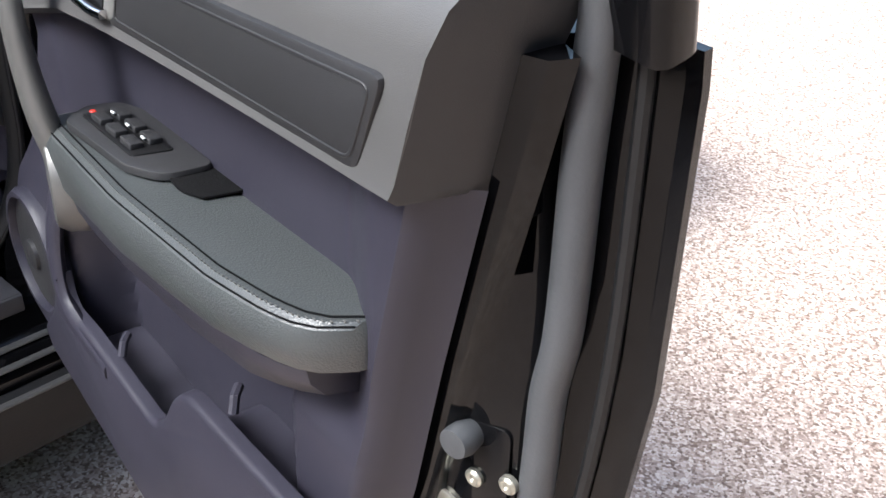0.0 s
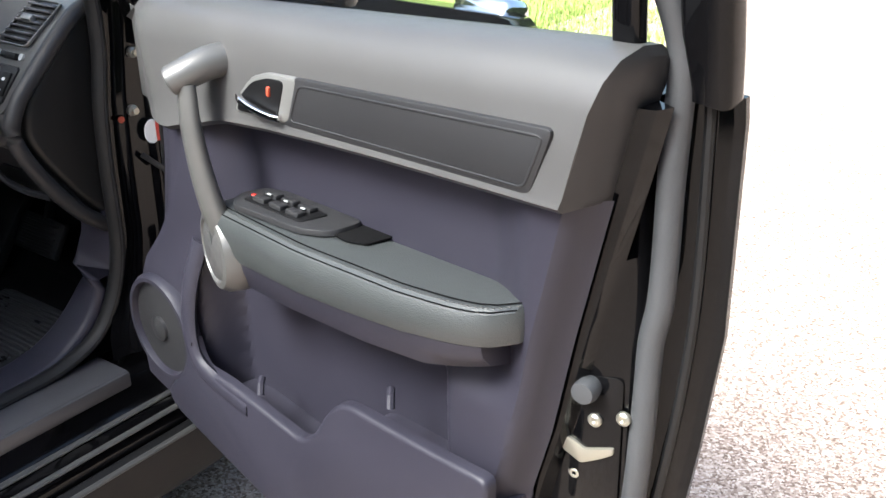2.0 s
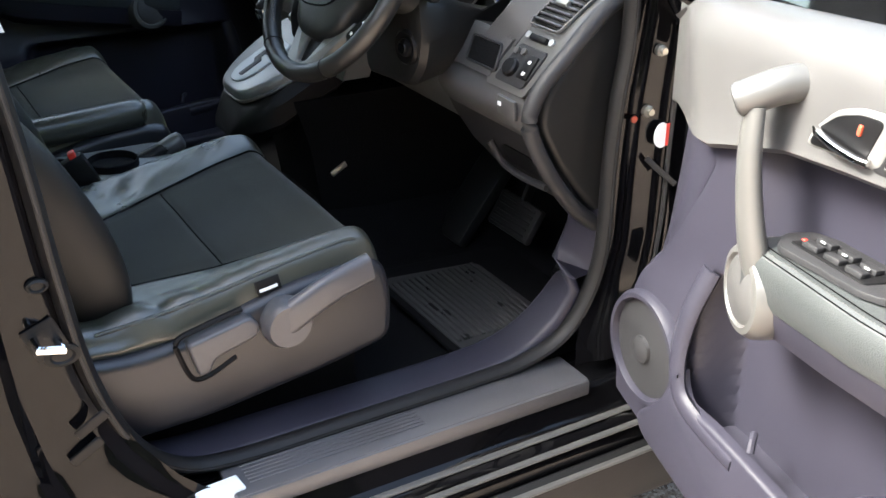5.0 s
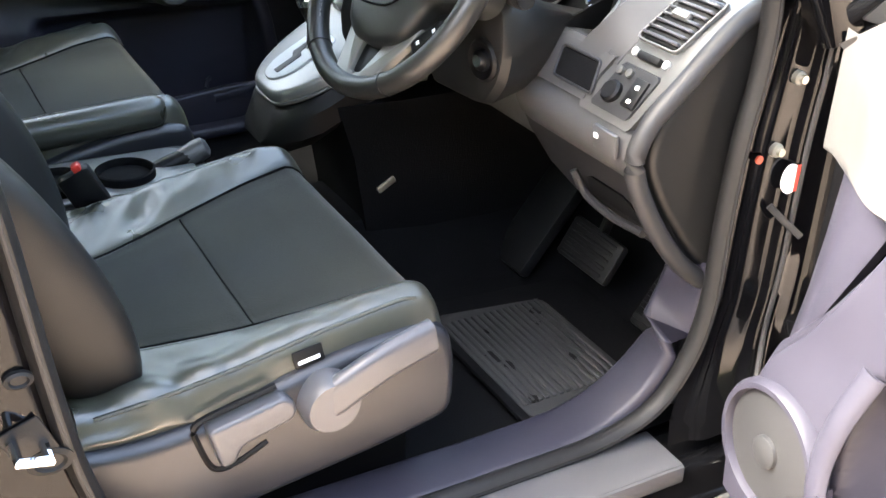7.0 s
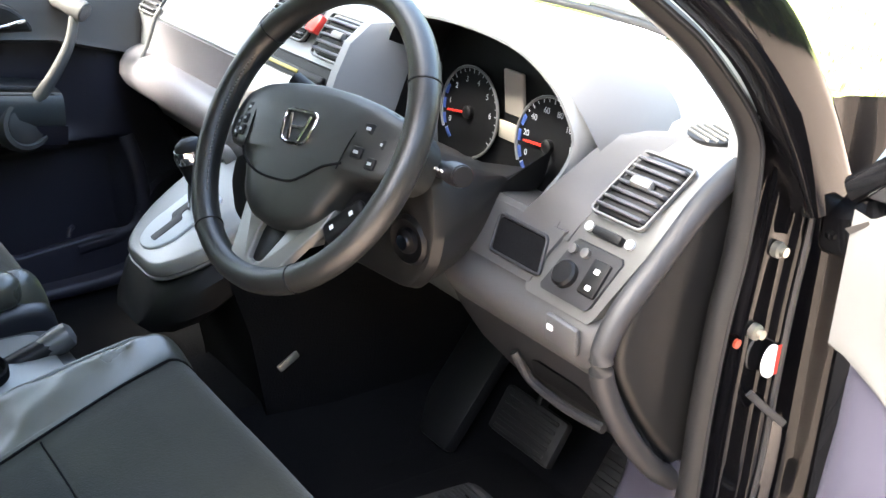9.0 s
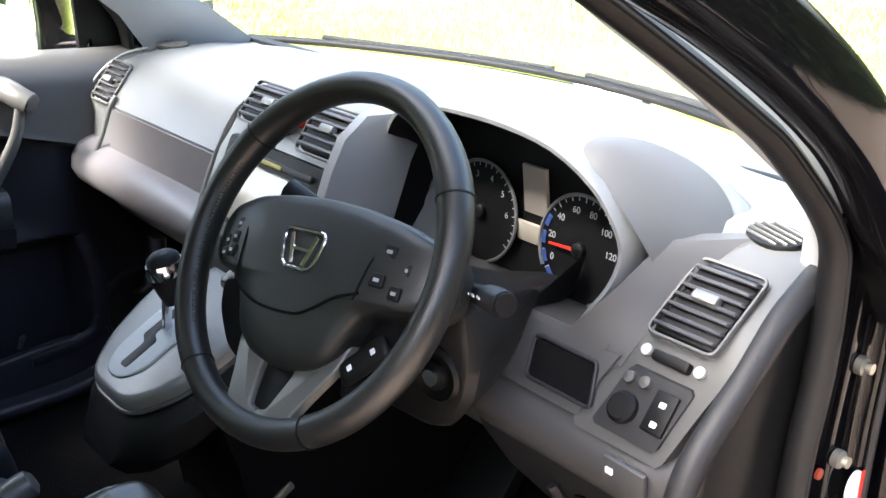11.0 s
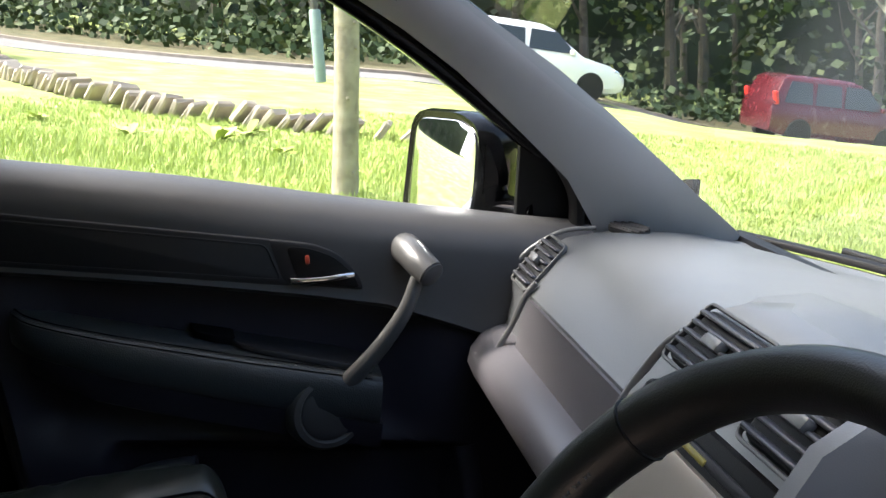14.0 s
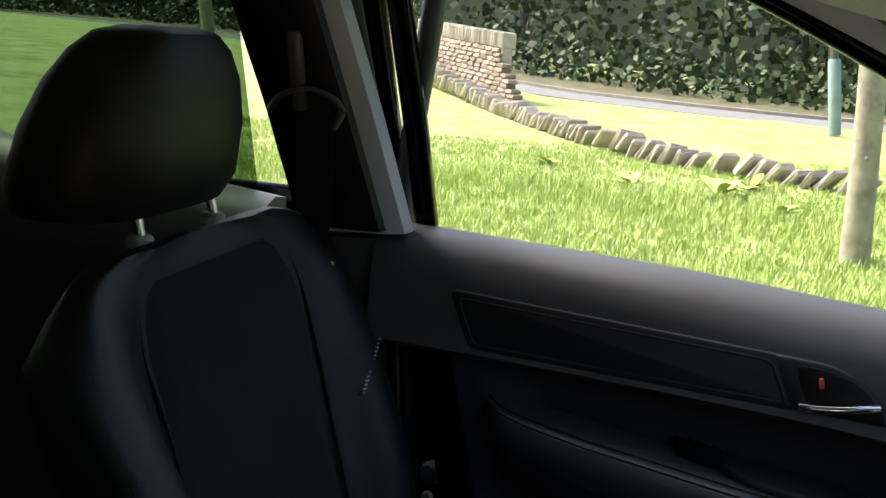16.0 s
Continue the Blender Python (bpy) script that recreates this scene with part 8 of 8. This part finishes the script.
# two cars on the lane
def lane_car(name, label, m, paint, L, Wd, H, nose, belt):
    """A five-door car, x ahead; nose: length of the bonnet, belt: height of the window line."""
    t = thing(name, label, "car")
    t.matrix_world = m
    hw = Wd / 2
    bm = bmesh.new()
    rings = []
    for x, k, zb, zt in ((0.0, 0.80, 0.42, belt - 0.12), (0.04, 0.90, 0.30, belt - 0.04), (0.30, 0.98, 0.24, belt), (L * 0.5, 1.0, 0.22, belt), (L - nose, 1.0, 0.22, belt - 0.02), (L - nose * 0.45, 0.98, 0.22, belt - 0.12), (L - 0.22, 0.92, 0.24, belt - 0.22), (L - 0.05, 0.80, 0.30, belt - 0.34), (L, 0.66, 0.38, belt - 0.42)):
        w = hw * k
        rings.append([Vector((x, y, z)) for y, z in ((-w * 0.9, zb), (-w, zb + 0.10), (-w, (zb + zt) / 2), (-w * 0.985, zt - 0.08), (-w * 0.93, zt), (0, zt + 0.02), (w * 0.93, zt), (w * 0.985, zt - 0.08), (w, (zb + zt) / 2), (w, zb + 0.10), (w * 0.9, zb))])
    loft(bm, rings)
    body = part("body", bm, paint, t)
    bm = bmesh.new()
    rings = []
    for z, x0, x1, k in ((belt - 0.02, 0.04, L - nose + 0.10, 0.93), (belt + 0.20, 0.12, L - nose - 0.26, 0.86), (H - 0.10, 0.24, L - nose - 0.62, 0.78), (H - 0.02, 0.40, L - nose - 0.86, 0.70), (H, 0.70, L - nose - 1.1, 0.55)):
        w = hw * k
        rings.append([Vector((x, y, z)) for x, y in fillet([(x0, -w), (x1 - 0.12, -w), (x1, -w * 0.6), (x1, w * 0.6), (x1 - 0.12, w), (x0, w)], 0.06, 2)])
    loft(bm, rings)
    part("cabin", bm, paint, t)
    for s in (1, -1):
        for x0, x1 in ((0.28, L * 0.26), (L * 0.28, L * 0.45), (L * 0.47, L - nose - 0.20)):
            bm = bmesh.new()
            last = x1 > L * 0.5
            q = [(x0, belt + 0.02), (x1, belt + 0.02), (x1 - (0.42 if last else 0.03), H - 0.14), (x0 + (0.16 if x0 < 0.5 else 0.02), H - 0.13)]
            vs = [bm.verts.new((x, s * hw * (0.935 - 0.145 * (z - belt) / (H - 0.1 - belt) + 0.012), z)) for x, z in q]
            vi = [bm.verts.new((x, s * hw * 0.72, z)) for x, z in q]
            bm.faces.new(vs)
            bm.faces.new(vi[::-1])
            for a in range(4):
                bm.faces.new((vs[a], vs[(a + 1) % 4], vi[(a + 1) % 4], vi[a]))
            part("side_window", bm, M_DARKGLASS, t, "dark side window")
        for x in (0.72, L - 0.85):
            bm = bmesh.new()
            wm = Matrix.Translation((x, s * (hw - 0.09), 0.31)) @ pose(0, 0, 0, -90 * s, 0, 0)
            lathe(bm, [(0.19, -0.10), (0.29, -0.10), (0.312, -0.08), (0.312, 0.08), (0.29, 0.105), (0.20, 0.10)], wm, 24)
            tyre = part("tyre", bm, M_RUBBER, t, "black tyre")
            bm = bmesh.new()
            lathe(bm, [(0.20, 0.02), (0.205, 0.098), (0.18, 0.094), (0.15, 0.06), (0.05, 0.07), (0.001, 0.075)], wm, 20)
            part("rim", bm, M_SILVER, tyre, "silver rim")
        bm = bmesh.new()
        rbox(bm, (0.09, 0.16, 0.30), pose(0.10, s * hw * 0.84, belt + 0.10, 0, -14, 0), 0.03)
        part("tail_lamp", bm, M_RED, t, "red tail lamp")
        bm = bmesh.new()
        rbox(bm, (0.26, 0.14, 0.12), pose(L - 0.26, s * hw * 0.80, belt - 0.26, 0, 18, -24 * s), 0.04)
        part("headlamp", bm, M_CHROME, t, "clear headlamp")
        bm = bmesh.new()
        rbox(bm, (0.12, 0.18, 0.11), pose(L - nose - 0.30, s * (hw + 0.06), belt + 0.06), 0.035)
        part("door_mirror", bm, paint, t)
    bm = bmesh.new()
    rbox(bm, (0.05, Wd * 0.55, 0.16), pose(L - 0.02, 0, 0.40), 0.02)
    part("grille", bm, M_BLACKPL, t)
    return t
M_DARKGLASS = mat("tinted_car_glass", (0.02, 0.025, 0.025), 0.06, coat=0.5, blotch=0.05)
M_WHITEPAINT = mat("white_car_paint", (0.78, 0.79, 0.80), 0.25, coat=0.5, blotch=0.03)
M_REDPAINT = mat("dark_red_car_paint", (0.075, 0.008, 0.012), 0.25, coat=0.5, blotch=0.06)
for name, label, paint, y0, L, Wd, H, nose, belt in (("white_car", "white hatchback car on the lane", M_WHITEPAINT, 3.3, 4.3, 1.75, 1.48, 1.05, 0.92), ("red_car", "dark red tall hatchback car on the lane", M_REDPAINT, 11.0, 3.75, 1.66, 1.56, 0.80, 0.93)):
    z0, z1 = rise(-22.0, y0), rise(-22.0, y0 + L)
    lane_car(name, label, Matrix.Translation((-22.0, y0, z0 + 0.02)) @ pose(0, 0, 0, math.degrees(math.atan2(z1 - z0, L)), 0, 0) @ pose(0, 0, 0, 0, 0, 90), paint, L, Wd, H, nose, belt)

# grass blades on the part of the lawn that is passed nearest
gv, gf = [], []
rg = random.Random(11)
def tuft(x, y, h, n=5):
    z = rise(x, y) - 0.02
    for _ in range(n):
        a, l = rg.uniform(0, 6.28), h * rg.uniform(0.6, 1.3)
        bx, by = x + rg.gauss(0, 0.04), y + rg.gauss(0, 0.04)
        w = 0.0028 + 0.0026 * rg.random()
        dx, dy = math.cos(a), math.sin(a)
        lean = l * rg.uniform(0.2, 0.7)
        n0 = len(gv)
        gv.extend([(bx - dy * w, by + dx * w, z), (bx + dy * w, by - dx * w, z), (bx + dx * lean * 0.4 + dy * w * 0.7, by + dy * lean * 0.4 - dx * w * 0.7, z + l * 0.6), (bx + dx * lean * 0.4 - dy * w * 0.7, by + dy * lean * 0.4 + dx * w * 0.7, z + l * 0.6), (bx + dx * lean, by + dy * lean, z + l)])
        gf.append((n0, n0 + 1, n0 + 2, n0 + 3))
        gf.append((n0 + 3, n0 + 2, n0 + 4))
for _ in range(46000):
    d = 3.2 + 11.0 * rg.random() ** 1.1
    a = radians(rg.uniform(100, 215))
    x, y = d * math.cos(a) + 0.5, d * math.sin(a) + 0.6
    if x > -2.0 and y < 3.0:
        continue
    near = noise.noise((x * 0.5, y * 0.5, 5))
    tuft(x, y, 0.035 + 0.07 * max(0, near + 0.2) * (1 + 0.6 * noise.noise((x * 1.7, y * 1.7, 9))) + (0.035 if -9.8 < x < -5 and y < 2 else 0.0), 6)
me = bpy.data.meshes.new("grass")
me.from_pydata(gv, [], gf)
me.materials.append(M_BLADE)
tagged(new("grass", me), "uneven bright green grass blades", "grass", kind="stuff")
# broad-leaved weeds
for x, y, s in ((-9.9, -0.75, 1.0), (-10.6, -0.45, 0.8), (-10.1, -1.6, 0.7), (-9.2, -0.2, 0.7), (-11.0, -2.6, 0.6)):
    bm = bmesh.new()
    for k in range(11):
        a = rg.uniform(0, 6.28)
        l = s * rg.uniform(0.22, 0.42)
        e = rg.uniform(0.3, 1.1)
        d = Vector((math.cos(a), math.sin(a), 0))
        n = Vector((-d.y, d.x, 0))
        rows = []
        for t, w in ((0, 0.01), (0.3, 0.05), (0.6, 0.06), (0.85, 0.035), (1.0, 0.004)):
            c = d * l * t + Vector((0, 0, l * e * (t - 0.55 * t * t)))
            rows.append([c - n * w * s, c - Vector((0, 0, 0.008)), c + n * w * s])
        loft(bm, rows, closed=False, caps=False)
    ob = finish("weed", bm, M_BLADE)
    ob.location = (x, y, rise(x, y) - 0.02)
    tagged(ob, "broad-leaved dock weed in the lawn", "weed", group="weeds in the lawn")

# unseen tall hedge closes the drive beside and behind the viewer, cutting sky light
hv, hf = [], []
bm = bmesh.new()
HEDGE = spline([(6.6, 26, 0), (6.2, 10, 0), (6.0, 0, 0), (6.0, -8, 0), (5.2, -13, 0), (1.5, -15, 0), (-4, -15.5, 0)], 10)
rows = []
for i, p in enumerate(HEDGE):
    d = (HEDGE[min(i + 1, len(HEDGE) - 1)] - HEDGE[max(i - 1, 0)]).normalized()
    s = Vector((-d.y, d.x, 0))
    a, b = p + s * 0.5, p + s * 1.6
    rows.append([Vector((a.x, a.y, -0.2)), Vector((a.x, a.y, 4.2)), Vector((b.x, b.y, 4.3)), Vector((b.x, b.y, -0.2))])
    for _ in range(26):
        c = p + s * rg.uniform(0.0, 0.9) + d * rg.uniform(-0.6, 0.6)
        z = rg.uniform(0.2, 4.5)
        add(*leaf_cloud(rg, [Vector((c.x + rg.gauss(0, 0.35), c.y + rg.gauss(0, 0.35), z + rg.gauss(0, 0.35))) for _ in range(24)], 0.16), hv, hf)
# solid core, coloured dark for the shade between the leaves
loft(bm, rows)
tagged(finish("hedge_core", bm, M_LEAF_SHADE), "deep shade inside the hedge", "backdrop", kind="structure")
tagged(from_lists("hedge", hv, hf, M_BUSH), "unseen tall leafy hedge along the drive, cutting sky light", "hedge", kind="stuff")

# set everything on the slope
for ob in list(scene.objects):
    if ob.parent is None and ob.type in {"MESH", "EMPTY"}:
        ob.matrix_world = SLOPE @ ob.matrix_basis
